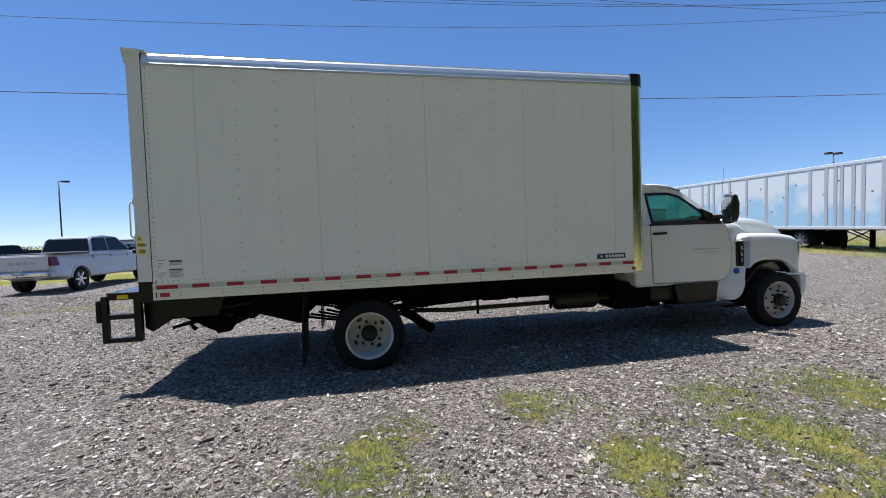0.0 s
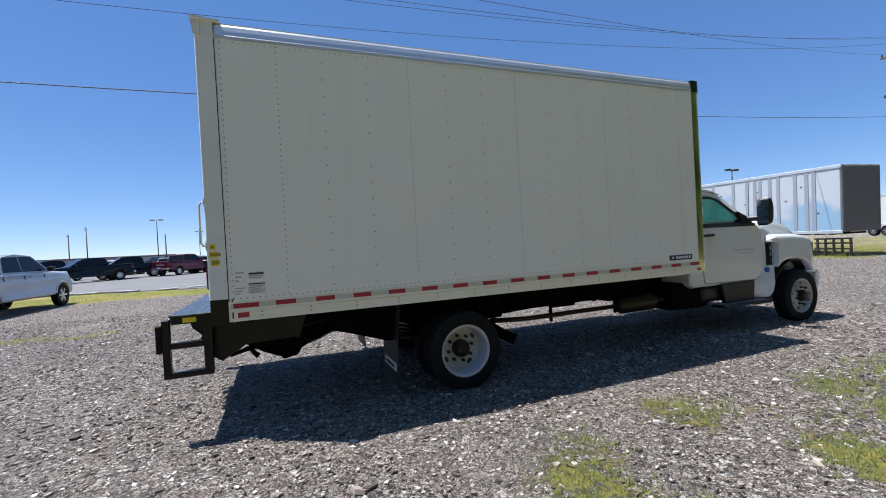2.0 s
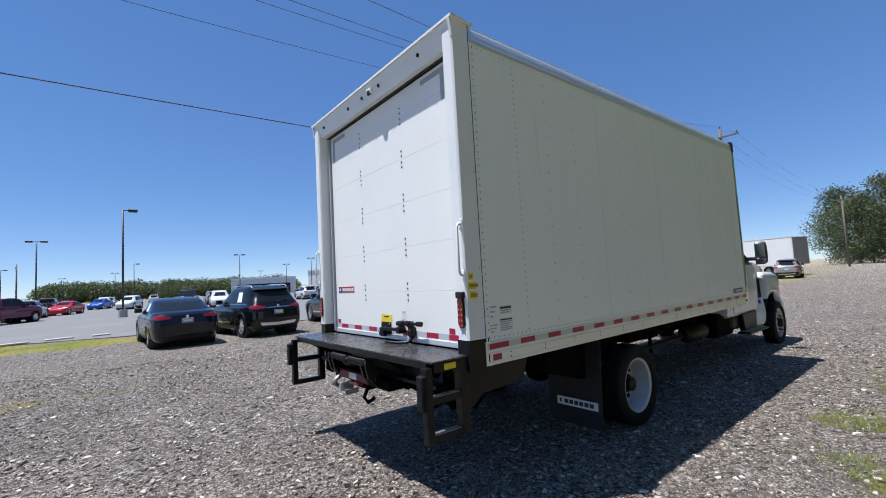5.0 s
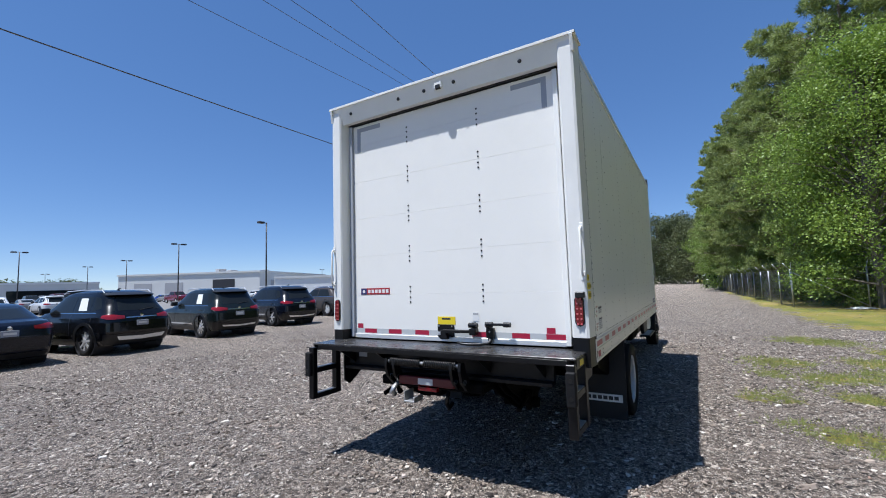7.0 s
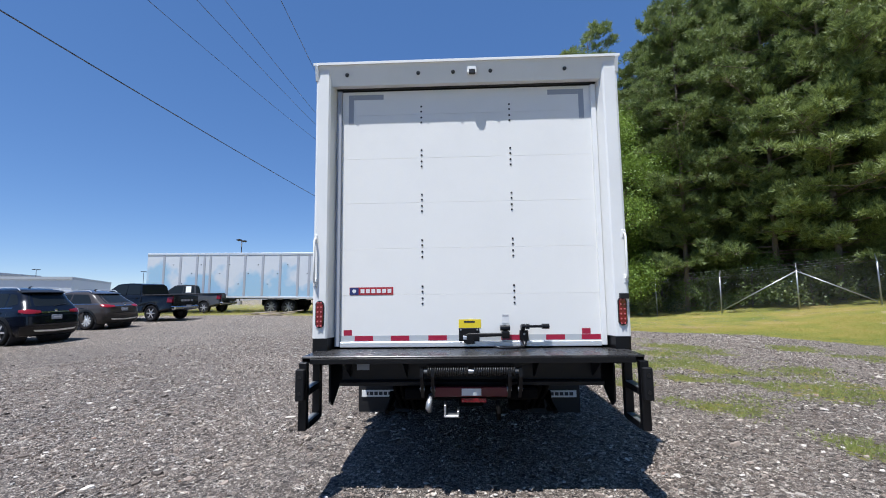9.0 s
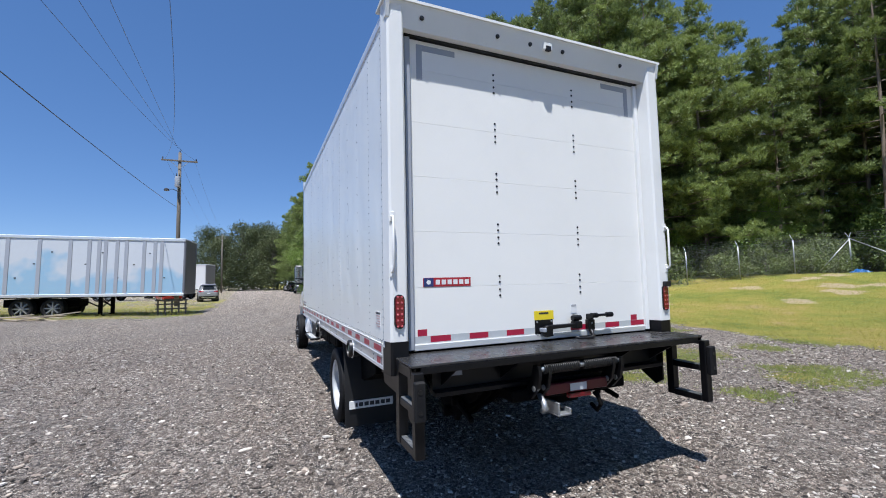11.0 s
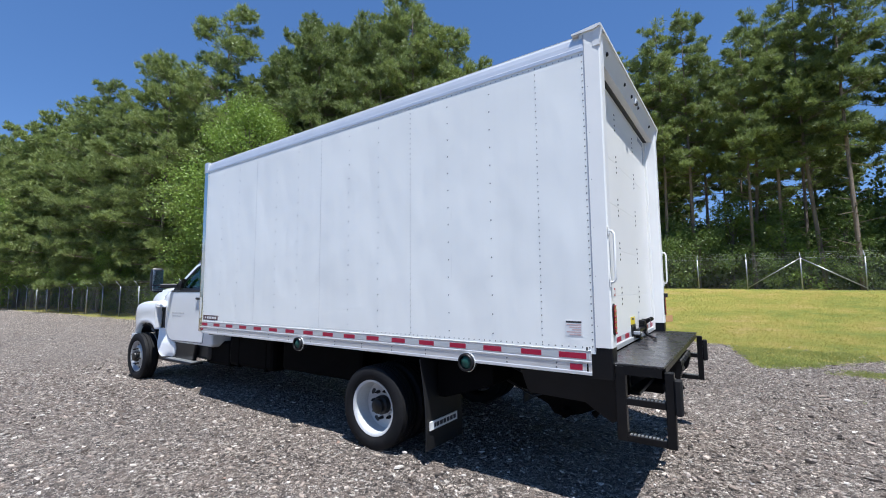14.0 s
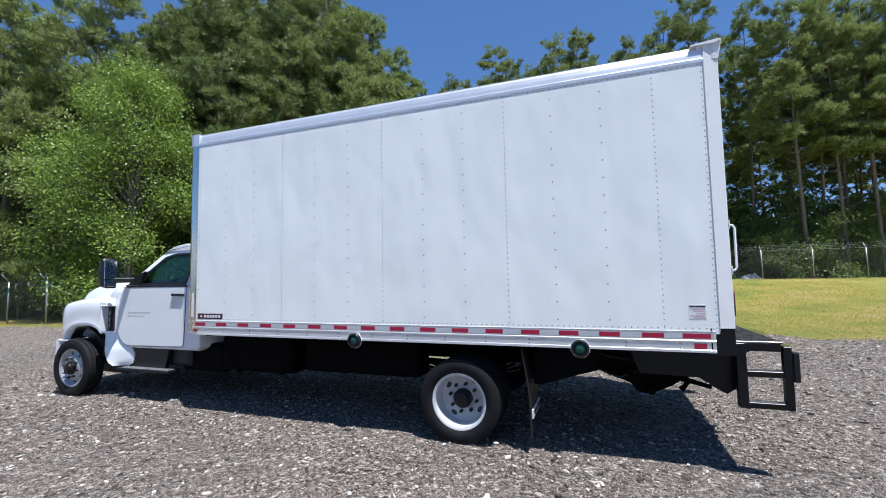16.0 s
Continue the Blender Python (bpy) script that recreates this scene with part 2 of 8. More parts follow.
def leaf_mat(name, a, b_, rough=0.55, trans=0.25, patch=0.7):
    m, nt, b = nodes_of(name)
    info = nt.nodes.new("ShaderNodeNewGeometry").outputs["Random Per Island"]
    ob = nt.nodes.new("ShaderNodeObjectInfo").outputs["Random"]
    vec = nt.nodes.new("ShaderNodeTexCoord").outputs["Object"]
    n = noise_tex(nt, vec, patch, 3)
    f = maths(nt, "ADD", maths(nt, "MULTIPLY", info, 0.5), maths(nt, "MULTIPLY", n.outputs[0], 0.6))
    f = maths(nt, "ADD", f, maths(nt, "MULTIPLY", maths(nt, "SUBTRACT", ob, 0.5), 0.3))
    col = mix(nt, f, a, b_)
    nt.links.new(col, b.inputs["Base Color"])
    b.inputs["Roughness"].default_value = rough
    tl = nt.nodes.new("ShaderNodeBsdfTranslucent")
    nt.links.new(col, tl.inputs[0])
    mx = nt.nodes.new("ShaderNodeMixShader")
    mx.inputs[0].default_value = trans
    nt.links.new(b.outputs[0], mx.inputs[1])
    nt.links.new(tl.outputs[0], mx.inputs[2])
    nt.links.new(mx.outputs[0], nt.nodes["Material Output"].inputs[0])
    return m


M["needles"] = leaf_mat("pine_needles", (0.042, 0.078, 0.024), (0.36, 0.43, 0.130), 0.5, 0.36, 1.5)
M["leaves"] = leaf_mat("fresh_leaves", (0.075, 0.15, 0.022), (0.29, 0.40, 0.070), 0.5, 0.35)
M["dark_leaves"] = leaf_mat("shade_leaves", (0.065, 0.115, 0.028), (0.20, 0.27, 0.065), 0.5, 0.35)
M["far_leaves"] = leaf_mat("far_woods_leaves", (0.035, 0.055, 0.022), (0.13, 0.15, 0.055), 0.6, 0.25, 0.05)
M["vine"] = leaf_mat("pale_vine_leaves", (0.10, 0.15, 0.04), (0.24, 0.28, 0.10), 0.5, 0.3)
M["grass_blade"] = leaf_mat("grass_blades", (0.28, 0.315, 0.05), (0.54, 0.47, 0.125), 0.6, 0.4)
M["weed_blade"] = leaf_mat("weed_blades", (0.15, 0.22, 0.045), (0.46, 0.47, 0.15), 0.6, 0.4)
M["bark"] = plain("pine_bark", (0.21, 0.165, 0.13), 0.9, vary=0.4, scale=5, fine=30, relief=0.8, dist=0.03)
M["bark_grey"] = plain("grey_bark", (0.16, 0.14, 0.115), 0.9, vary=0.3, scale=5, fine=30, relief=0.7, dist=0.02)


def gravel_ground():
    m, nt, b = nodes_of("gravel_and_grass_ground")
    vec = nt.nodes.new("ShaderNodeTexCoord").outputs["Object"]
    big = noise_tex(nt, vec, 0.35, 5)
    mid = noise_tex(nt, vec, 2.6, 6, 0.65)
    warp = nt.nodes.new("ShaderNodeVectorMath")
    warp.operation = "MULTIPLY_ADD"
    wn_ = noise_tex(nt, vec, 26, 4, 0.7)
    nt.links.new(wn_.outputs["Color"], warp.inputs[0])
    warp.inputs[1].default_value = (0.05, 0.05, 0.05)
    nt.links.new(vec, warp.inputs[2])

    def cells(scale, feature="F1"):
        v = nt.nodes.new("ShaderNodeTexVoronoi")
        v.feature = feature
        v.inputs["Scale"].default_value = scale
        nt.links.new(warp.outputs[0], v.inputs["Vector"])
        return v
    c1, c2, e1 = cells(30), cells(85), cells(30, "DISTANCE_TO_EDGE")
    stone = [(0.0, (0.030, 0.023, 0.018)), (0.28, (0.165, 0.131, 0.103)), (0.6, (0.35, 0.287, 0.232)), (0.84, (0.60, 0.51, 0.425)), (0.97, (0.92, 0.84, 0.73))]
    sep1, sep2 = (nt.nodes.new("ShaderNodeSeparateColor") for _ in range(2))
    nt.links.new(c1.outputs["Color"], sep1.inputs[0])
    nt.links.new(c2.outputs["Color"], sep2.inputs[0])
    s1 = ramp(nt, sep1.outputs[0], stone).outputs[0]
    s2 = ramp(nt, sep2.outputs[0], stone).outputs[0]
    pick = ramp(nt, sep1.outputs[1], [(0.6, (0, 0, 0)), (0.7, (1, 1, 1))]).outputs[0]
    col = mix(nt, pick, s2, s1)
    grit = ramp(nt, noise_tex(nt, vec, 130, 3, 0.7).outputs[0], [(0.38, (0.15, 0.14, 0.13)), (0.52, (0.95, 0.95, 0.95)), (0.66, (1.8, 1.77, 1.73))]).outputs[0]
    col = mix(nt, 1.0, col, grit, "MULTIPLY")
    warm = ramp(nt, mid.outputs[0], [(0.5, (0, 0, 0)), (0.75, (1, 1, 1))]).outputs[0]
    col = mix(nt, maths(nt, "MULTIPLY", warm, 0.4), col, (0.26, 0.19, 0.145))
    dark = ramp(nt, big.outputs[0], [(0.35, (1, 1, 1)), (0.65, (0, 0, 0))]).outputs[0]
    col = mix(nt, maths(nt, "MULTIPLY", dark, 0.3), col, (0.115, 0.105, 0.10))
    # grass where the mask says so, broken up by noise
    att = nt.nodes.new("ShaderNodeAttribute")
    att.attribute_name = "grass"
    brk, brk2 = noise_tex(nt, vec, 9, 8, 0.75), noise_tex(nt, vec, 1.7, 4, 0.6)
    g = maths(nt, "ADD", att.outputs["Fac"], maths(nt, "MULTIPLY", maths(nt, "SUBTRACT", brk.outputs[0], 0.5), 1.7))
    g = maths(nt, "ADD", g, maths(nt, "MULTIPLY", maths(nt, "SUBTRACT", brk2.outputs[0], 0.5), 0.9))
    g = ramp(nt, g, [(0.42, (0, 0, 0)), (0.62, (1, 1, 1))]).outputs[0]
    gn, gf = noise_tex(nt, vec, 0.42, 7, 0.68), noise_tex(nt, vec, 45, 4, 0.7)
    gc = ramp(nt, gn.outputs[0], [(0.36, (0.25, 0.30, 0.035)), (0.46, (0.40, 0.385, 0.055)), (0.56, (0.54, 0.42, 0.085)), (0.65, (0.62, 0.45, 0.16)), (0.72, (0.60, 0.42, 0.24))]).outputs[0]
    gc = mix(nt, maths(nt, "MULTIPLY", gf.outputs[0], 0.6), gc, (0.13, 0.15, 0.03))
    worn = nt.nodes.new("ShaderNodeAttribute")
    worn.attribute_name = "bare"
    w = maths(nt, "ADD", worn.outputs["Fac"], maths(nt, "MULTIPLY", maths(nt, "SUBTRACT", brk2.outputs[0], 0.5), 1.6))
    w = ramp(nt, w, [(0.45, (0, 0, 0)), (0.75, (0.85, 0.85, 0.85))]).outputs[0]
    gc = mix(nt, w, gc, (0.62, 0.48, 0.31))
    col = mix(nt, g, col, gc)
    nt.links.new(col, b.inputs["Base Color"])
    b.inputs["Roughness"].default_value = 0.82
    h = maths(nt, "ADD", maths(nt, "MULTIPLY", e1.outputs[0], 1.2), maths(nt, "MULTIPLY", c2.outputs["Distance"], -0.6))
    h = maths(nt, "ADD", h, maths(nt, "MULTIPLY", gf.outputs[0], maths(nt, "MULTIPLY", g, 1.2)))
    bump(nt, b, h, 1.0, 0.04)
    return m


M["ground"] = gravel_ground()


def stone_mat():
    m, nt, b = nodes_of("loose_stone")
    info = nt.nodes.new("ShaderNodeNewGeometry").outputs["Random Per Island"]
    ob = nt.nodes.new("ShaderNodeObjectInfo").outputs["Random"]
    f = maths(nt, "FRACT", maths(nt, "ADD", info, ob))
    vec = nt.nodes.new("ShaderNodeTexCoord").outputs["Object"]
    n = noise_tex(nt, vec, 70, 6, 0.7)
    col = ramp(nt, f, [(0, (0.032, 0.025, 0.020)), (0.22, (0.125, 0.097, 0.076)), (0.52, (0.275, 0.218, 0.175)), (0.76, (0.46, 0.38, 0.305)), (0.91, (0.74, 0.665, 0.57)), (0.985, (0.80, 0.75, 0.68)), (1, (0.29, 0.18, 0.125))]).outputs[0]
    col = mix(nt, maths(nt, "MULTIPLY", n.outputs[0], 0.3), col, (0.13, 0.112, 0.10))
    nt.links.new(col, b.inputs["Base Color"])
    b.inputs["Roughness"].default_value = 0.75
    bump(nt, b, n.outputs[0], 0.5, 0.003)
    return m


M["stone"] = stone_mat()
M["asphalt"] = plain("pale_worn_asphalt", (0.165, 0.16, 0.152), 0.85, vary=0.15, scale=0.4, fine=40, relief=0.3, dirt=((0.33, 0.31, 0.28), 0.4))


def faded_side():
    """White trailer wall with a washed-out blue picture, no shapes left."""
    m, nt, b = nodes_of("faded_blue_trailer_side")
    tc = nt.nodes.new("ShaderNodeTexCoord").outputs["Object"]
    n = noise_tex(nt, tc, 0.55, 3, 0.5)
    sep = nt.nodes.new("ShaderNodeSeparateXYZ")
    nt.links.new(tc, sep.inputs[0])
    low = maths(nt, "ADD", maths(nt, "MULTIPLY", sep.outputs[2], -0.30), 0.93)
    f = maths(nt, "ADD", n.outputs[0], maths(nt, "MULTIPLY", low, 0.45))
    blue = ramp(nt, f, [(0.52, (0, 0, 0)), (0.65, (1, 1, 1))]).outputs[0]
    n2 = noise_tex(nt, tc, 6, 5)
    col = mix(nt, blue, (0.62, 0.65, 0.68), (0.30, 0.50, 0.66))
    col = mix(nt, maths(nt, "MULTIPLY", n2.outputs[0], 0.3), col, (0.5, 0.5, 0.5))
    nt.links.new(col, b.inputs["Base Color"])
    b.inputs["Roughness"].default_value = 0.5
    bump(nt, b, n2.outputs[0], 0.1, 0.004)
    return m


M["faded"] = faded_side()


def car_paint(name, c, rough=0.22):
    m = plain(name, c, rough, vary=0.06, scale=3, relief=0.0, coat=0.45)
    m.node_tree.nodes["Principled BSDF"].inputs["Specular IOR Level"].default_value = 0.25
    return m


PAINT = {k: car_paint(k + "_car_paint", c) for k, c in dict(
    white=(0.60, 0.61, 0.62), black=(0.005, 0.0055, 0.007), navy=(0.005, 0.007, 0.014), dark_green=(0.008, 0.012, 0.012), grey=(0.06, 0.06, 0.063),
    bronze=(0.05, 0.043, 0.040), red=(0.42, 0.018, 0.02), maroon=(0.14, 0.012, 0.022), silver=(0.25, 0.25, 0.25), blue=(0.02, 0.07, 0.35), tan=(0.28, 0.24, 0.19)).items()}


# ---- building blocks ----
def part(name, bm, material, parent=None, label="", smooth=False, at=None):
    me = bpy.data.meshes.new(name)
    bmesh.ops.recalc_face_normals(bm, faces=bm.faces)
    bm.to_mesh(me)
    bm.free()
    for mt in material if isinstance(material, (list, tuple)) else [material]:
        me.materials.append(mt)
    if smooth:
        me.polygons.foreach_set("use_smooth", [True] * len(me.polygons))
    ob = new(name, me)
    ob.parent = parent
    if at:
        ob.location = at
    if label:
        tagged(ob, label=label)
    return ob


def smooth_by_angle(ob, deg=35):
    """Smooth shading with sharp edges above an angle."""
    me = ob.data
    bm = bmesh.new()
    bm.from_mesh(me)
    for f in bm.faces:
        f.smooth = True
    for e in bm.edges:
        e.smooth = not (len(e.link_faces) == 2 and e.calc_face_angle(0) > radians(deg))
    bm.to_mesh(me)
    bm.free()
    return ob


def thing(name, at=(0, 0, 0), rz=0.0, label="", category="", group="", kind=""):
    ob = new(name)
    ob.empty_display_size = 0.3
    ob.matrix_basis = pose(*at, 0, 0, rz)
    return tagged(ob, label, category, group, kind)


def box(bm, x, y, z, bev=0.0, seg=1, mat=0):
    """A box from ranges, with its edges taken off."""
    vs = [bm.verts.new((a, b, c)) for a in x for b in y for c in z]
    fs = [bm.faces.new([vs[i] for i in q]) for q in ((0, 1, 3, 2), (4, 6, 7, 5), (0, 4, 5, 1), (2, 3, 7, 6), (0, 2, 6, 4), (1, 5, 7, 3))]
    for f in fs:
        f.material_index = mat
    if bev:
        es = list({e for f in fs for e in f.edges})
        bmesh.ops.bevel(bm, geom=es, offset=bev, segments=seg, affect="EDGES", profile=0.5)
    return fs


def prism(bm, poly, axis, a, b, bev=0.0, seg=1):
    """A polygon in the two other axes, drawn out along axis from a to b."""
    def pt(p, t):
        return {"x": (t, p[0], p[1]), "y": (p[0], t, p[1]), "z": (p[0], p[1], t)}[axis]
    lo, hi = [bm.verts.new(pt(p, a)) for p in poly], [bm.verts.new(pt(p, b)) for p in poly]
    n = len(poly)
    fs = [bm.faces.new(lo), bm.faces.new(hi[::-1])]
    fs += [bm.faces.new((lo[i], lo[(i + 1) % n], hi[(i + 1) % n], hi[i])) for i in range(n)]
    if bev:
        bmesh.ops.bevel(bm, geom=list({e for f in fs for e in f.edges}), offset=bev, segments=seg, affect="EDGES", profile=0.5)
    return fs


def tube(bm, pts, r, seg=8, cap=True):
    """A round bar along points; r is one radius or one for each point."""
    pts = [Vector(p) for p in pts]
    rings = []
    up = None
    for i, p in enumerate(pts):
        d = (pts[min(i + 1, len(pts) - 1)] - pts[max(i - 1, 0)]).normalized()
        if up is None:
            up = d.orthogonal().normalized()
        up = (up - d * up.dot(d)).normalized()
        side = d.cross(up)
        rr = r[i] if isinstance(r, (list, tuple)) else r
        rings.append([bm.verts.new(p + (up * math.cos(k * 2 * math.pi / seg) + side * math.sin(k * 2 * math.pi / seg)) * rr) for k in range(seg)])
    for a, b in zip(rings, rings[1:]):
        for k in range(seg):
            bm.faces.new((a[k], a[(k + 1) % seg], b[(k + 1) % seg], b[k]))
    if cap:
        bm.faces.new(rings[0][::-1])
        bm.faces.new(rings[-1])


def lathe(bm, profile, seg=32, c=(0, 0, 0), axis="y", mat=0):
    """Turns (radius, along) pairs round an axis through c."""
    rings = []
    for r, t in profile:
        ring = []
        for k in range(seg):
            a = 2 * math.pi * k / seg
            u, v = r * math.cos(a), r * math.sin(a)
            o = {"y": (u, t, v), "x": (t, u, v), "z": (u, v, t)}[axis]
            ring.append(bm.verts.new((c[0] + o[0], c[1] + o[1], c[2] + o[2])))
        rings.append(ring)
    for a, b in zip(rings, rings[1:]):
        for k in range(seg):
            f = bm.faces.new((a[k], a[(k + 1) % seg], b[(k + 1) % seg], b[k]))
            f.material_index = mat


def inset_poly(poly, d):
    """The polygon with each corner drawn inwards by d along its normal."""
    n = len(poly)
    area = sum(poly[i][0] * poly[(i + 1) % n][1] - poly[(i + 1) % n][0] * poly[i][1] for i in range(n))
    s = 1 if area > 0 else -1
    out = []
    for i in range(n):
        p, q, r = Vector(poly[i - 1]), Vector(poly[i]), Vector(poly[(i + 1) % n])
        e1, e2 = (q - p).normalized(), (r - q).normalized()
        n1, n2 = Vector((-e1.y, e1.x)) * s, Vector((-e2.y, e2.x)) * s
        m = n1 + n2
        m = m / max(0.5, m.length_squared / 2) if m.length > 0.2 else n1
        out.append(tuple(q + m * d))
    return out


def puff(bm, poly, layers, mats=None):
    """A body from a side outline: layers of (y, inset) from one side to the other."""
    rings = []
    for y, d in layers:
        rings.append([bm.verts.new((p[0], y, p[1])) for p in (inset_poly(poly, d) if d else poly)])
    n = len(poly)
    for a, b in zip(rings, rings[1:]):
        for i in range(n):
            bm.faces.new((a[i], a[(i + 1) % n], b[(i + 1) % n], b[i]))
    bm.faces.new(rings[0])
    bm.faces.new(rings[-1][::-1])


def arc(cx, cz, r, a0, a1, n=10):
    return [(cx + r * math.cos(radians(a0 + (a1 - a0) * i / n)), cz + r * math.sin(radians(a0 + (a1 - a0) * i / n))) for i in range(n + 1)]


def raw(name, verts, faces, material, parent=None, label="", kind="", category=""):
    me = bpy.data.meshes.new(name)
    me.from_pydata(verts, [], faces)
    me.update()
    me.materials.append(material)
    ob = new(name, me)
    ob.parent = parent
    return tagged(ob, label, category, "", kind)


def plate(bm, axis, at, u, v, th=0.0015):
    """A thin sheet on the plane axis = at, th proud towards the sign of th."""
    r = sorted((at, at + th))
    {"x": lambda: box(bm, r, u, v), "y": lambda: box(bm, u, r, v), "z": lambda: box(bm, u, v, r)}[axis]()


def quad_part(name, pts, th, material, parent, label=""):
    """A pane with thickness from four or more corners, drawn out along its normal."""
    bm = bmesh.new()
    vs = [Vector(p) for p in pts]
    n = (vs[1] - vs[0]).cross(vs[2] - vs[0]).normalized() * th
    a, b = [bm.verts.new(v) for v in vs], [bm.verts.new(v + n) for v in vs]
    bm.faces.new(a[::-1])
    bm.faces.new(b)
    k = len(vs)
    for i in range(k):
        bm.faces.new((a[i], a[(i + 1) % k], b[(i + 1) % k], b[i]))
    return part(name, bm, material, parent, label)

# ---- ground ----
def clamp01(v):
    return max(0.0, min(1.0, v))


def gh(x, y):
    """Height of the ground: flat yard, lawn rising to the back fence, low rise under the old trailer."""
    edge = 16.2 + max(0.0, x - 6) * 0.24 + 14 * clamp01((x - 19) / 4)
    swell = 0.22 * clamp01((x - 6) / 16) * clamp01((y - 7) / 6) * clamp01((edge - y) / 2.5) * clamp01((60 - x) / 20)
    start = -13.0 + 3.2 * clamp01((x - 4) / 10)
    rise = clamp01((start - y) / 13.0)
    top = 1.13 + 0.32 * clamp01((x + 10) / 18)
    return swell + top * rise ** 1.25 + 0.35 * clamp01((-26 - y) / 30)


def lerp_table(x, table):
    for (x0, y0), (x1, y1) in zip(table, table[1:]):
        if x <= x1:
            return y0 + (y1 - y0) * clamp01((x - x0) / (x1 - x0))
    return table[-1][1]


LAWN_EDGE = [(-60, -9.5), (-8, -7.0), (-4, -7.1), (-3.2, -7.9), (-1.8, -6.5), (-1.15, -6.1), (-0.5, -9.0), (0.5, -9.4), (2.6, -8.7), (3.9, -9.2), (8, -10.3), (9.5, -9.5), (10.8, -8.6), (11.6, -6.8), (12.8, -5.4), (16, -5.0), (24, -4.7), (60, -4.0), (140, -3.6)]
WEEDS = [(2.2, -3.0, 0.45), (3.6, -2.75, 0.42), (3.8, -3.7, 0.5), (5.05, -3.6, 0.8), (6.2, -3.2, 0.7), (5.1, -2.9, 0.5), (2.1, -3.35, 0.4), (5.4, -4.4, 0.7),
         (4.6, -6.0, 0.9), (2.85, -5.5, 0.8), (0.65, -3.75, 0.4), (0.75, -5.2, 0.55), (7.45, -5.4, 1.0), (6.6, -4.6, 0.7), (3.2, -4.6, 0.35), (9.5, -4.4, 0.9),
         (1.15, -5.82, 0.8), (7.1, -8.1, 0.6), (6.0, -8.4, 0.7), (2.7, -7.5, 0.5), (-2.65, -6.0, 0.5), (4.6, -4.7, 0.7), (2.5, -3.8, 0.55), (3.6, -4.2, 0.4)]
BARE = [(9.5, -22.2, 0.6), (9.1, -23.0, 0.6), (8.7, -24.0, 0.6), (7.3, -21.0, 0.9), (6.5, -19.7, 0.8), (6.2, -21.8, 0.6), (6.6, -16.9, 0.55), (7.1, -17.3, 0.5), (10.2, -19.6, 0.7), (12.6, -16.2, 0.8), (10.9, -14.4, 0.6)]


def gm(x, y):
    """How much grass grows at a place, 0 to 1."""
    n = noise.noise(Vector((x * 0.7, y * 0.7, 3))) * 0.6 + noise.noise(Vector((x * 2.3, y * 2.3, 8))) * 0.35
    v = clamp01((lerp_table(x, LAWN_EDGE) - y + n) / 1.1 + 0.45) if y < 0 else 0.0
    if x > 13:
        v *= 0.72
    for cx, cy, r in WEEDS:
        d = math.hypot(x - cx, y - cy) / r
        if d < 1.9:
            v = max(v, 0.59 - 0.45 * max(0, d + n * 1.4 - 0.26))
    if -14 < x < -1.5 and 4 < y < 7.5:
        v = max(v, 0.52 - abs(y - 5.75 + n * 0.8) * 0.5 - 0.1 * clamp01((x + 3) / 2))
    if y > 12 and x < 4:
        v = max(v, 1.2 * clamp01(min((y - 14.6 + n) * 1.5, (17.6 - 0.42 * (x + 1) - y + n) * 1.5, (3 - x) * 0.6)))
    if x > 18 and y > 2:
        v = max(v, (0.57 + 0.25 * n) * clamp01(min((x - 20.5 - 0.12 * max(0, 16 - y) + n) * 0.8, (y - 4.3 + n) * 0.9, (60 - x) * 0.1)))
    return v


def axis_steps(lo, hi, fine, far):
    xs = list(np.arange(lo, hi + 1e-6, fine))
    a, s = lo, fine
    while a > -far:
        s *= 1.35
        a -= s
        xs.insert(0, a)
    a, s = hi, fine
    while a < far:
        s *= 1.35
        a += s
        xs.append(a)
    return xs


def build_ground():
    gx, gy = axis_steps(-14, 26, 0.2, 2500), axis_steps(-27, 20, 0.2, 2500)
    nx, ny = len(gx), len(gy)
    verts, mask, worn = [], [], []
    for yv in gy:
        for xv in gx:
            near = abs(xv) < 60 and abs(yv) < 60
            z = gh(xv, yv) + (noise.noise(Vector((xv * 0.9, yv * 0.9, 0))) * 0.016 if near else 0)
            verts.append((xv, yv, z - 0.048))
            mask.append(gm(xv, yv) if near else 0.1 if xv > 0 and abs(yv - 0.03 * (xv - 60)) < 5.5 else 0.4 if xv > 0 and 0 < yv < 250 else 0.9)
            worn.append(max(clamp01(1.25 - math.hypot((xv - cx) * 0.8, yv - cy) / cr) for cx, cy, cr in BARE) if near else 0.0)
    faces = [(j * nx + i, j * nx + i + 1, (j + 1) * nx + i + 1, (j + 1) * nx + i) for j in range(ny - 1) for i in range(nx - 1)]
    g = raw("ground", verts, faces, M["ground"], None, "grey gravel yard with weed patches, rising to mown lawn", "structure", "ground")
    a = g.data.attributes.new("grass", "FLOAT", "POINT")
    a.data.foreach_set("value", mask)
    a = g.data.attributes.new("bare", "FLOAT", "POINT")
    a.data.foreach_set("value", worn)
    g.data.polygons.foreach_set("use_smooth", [True] * len(faces))
    return g


ground = build_ground()

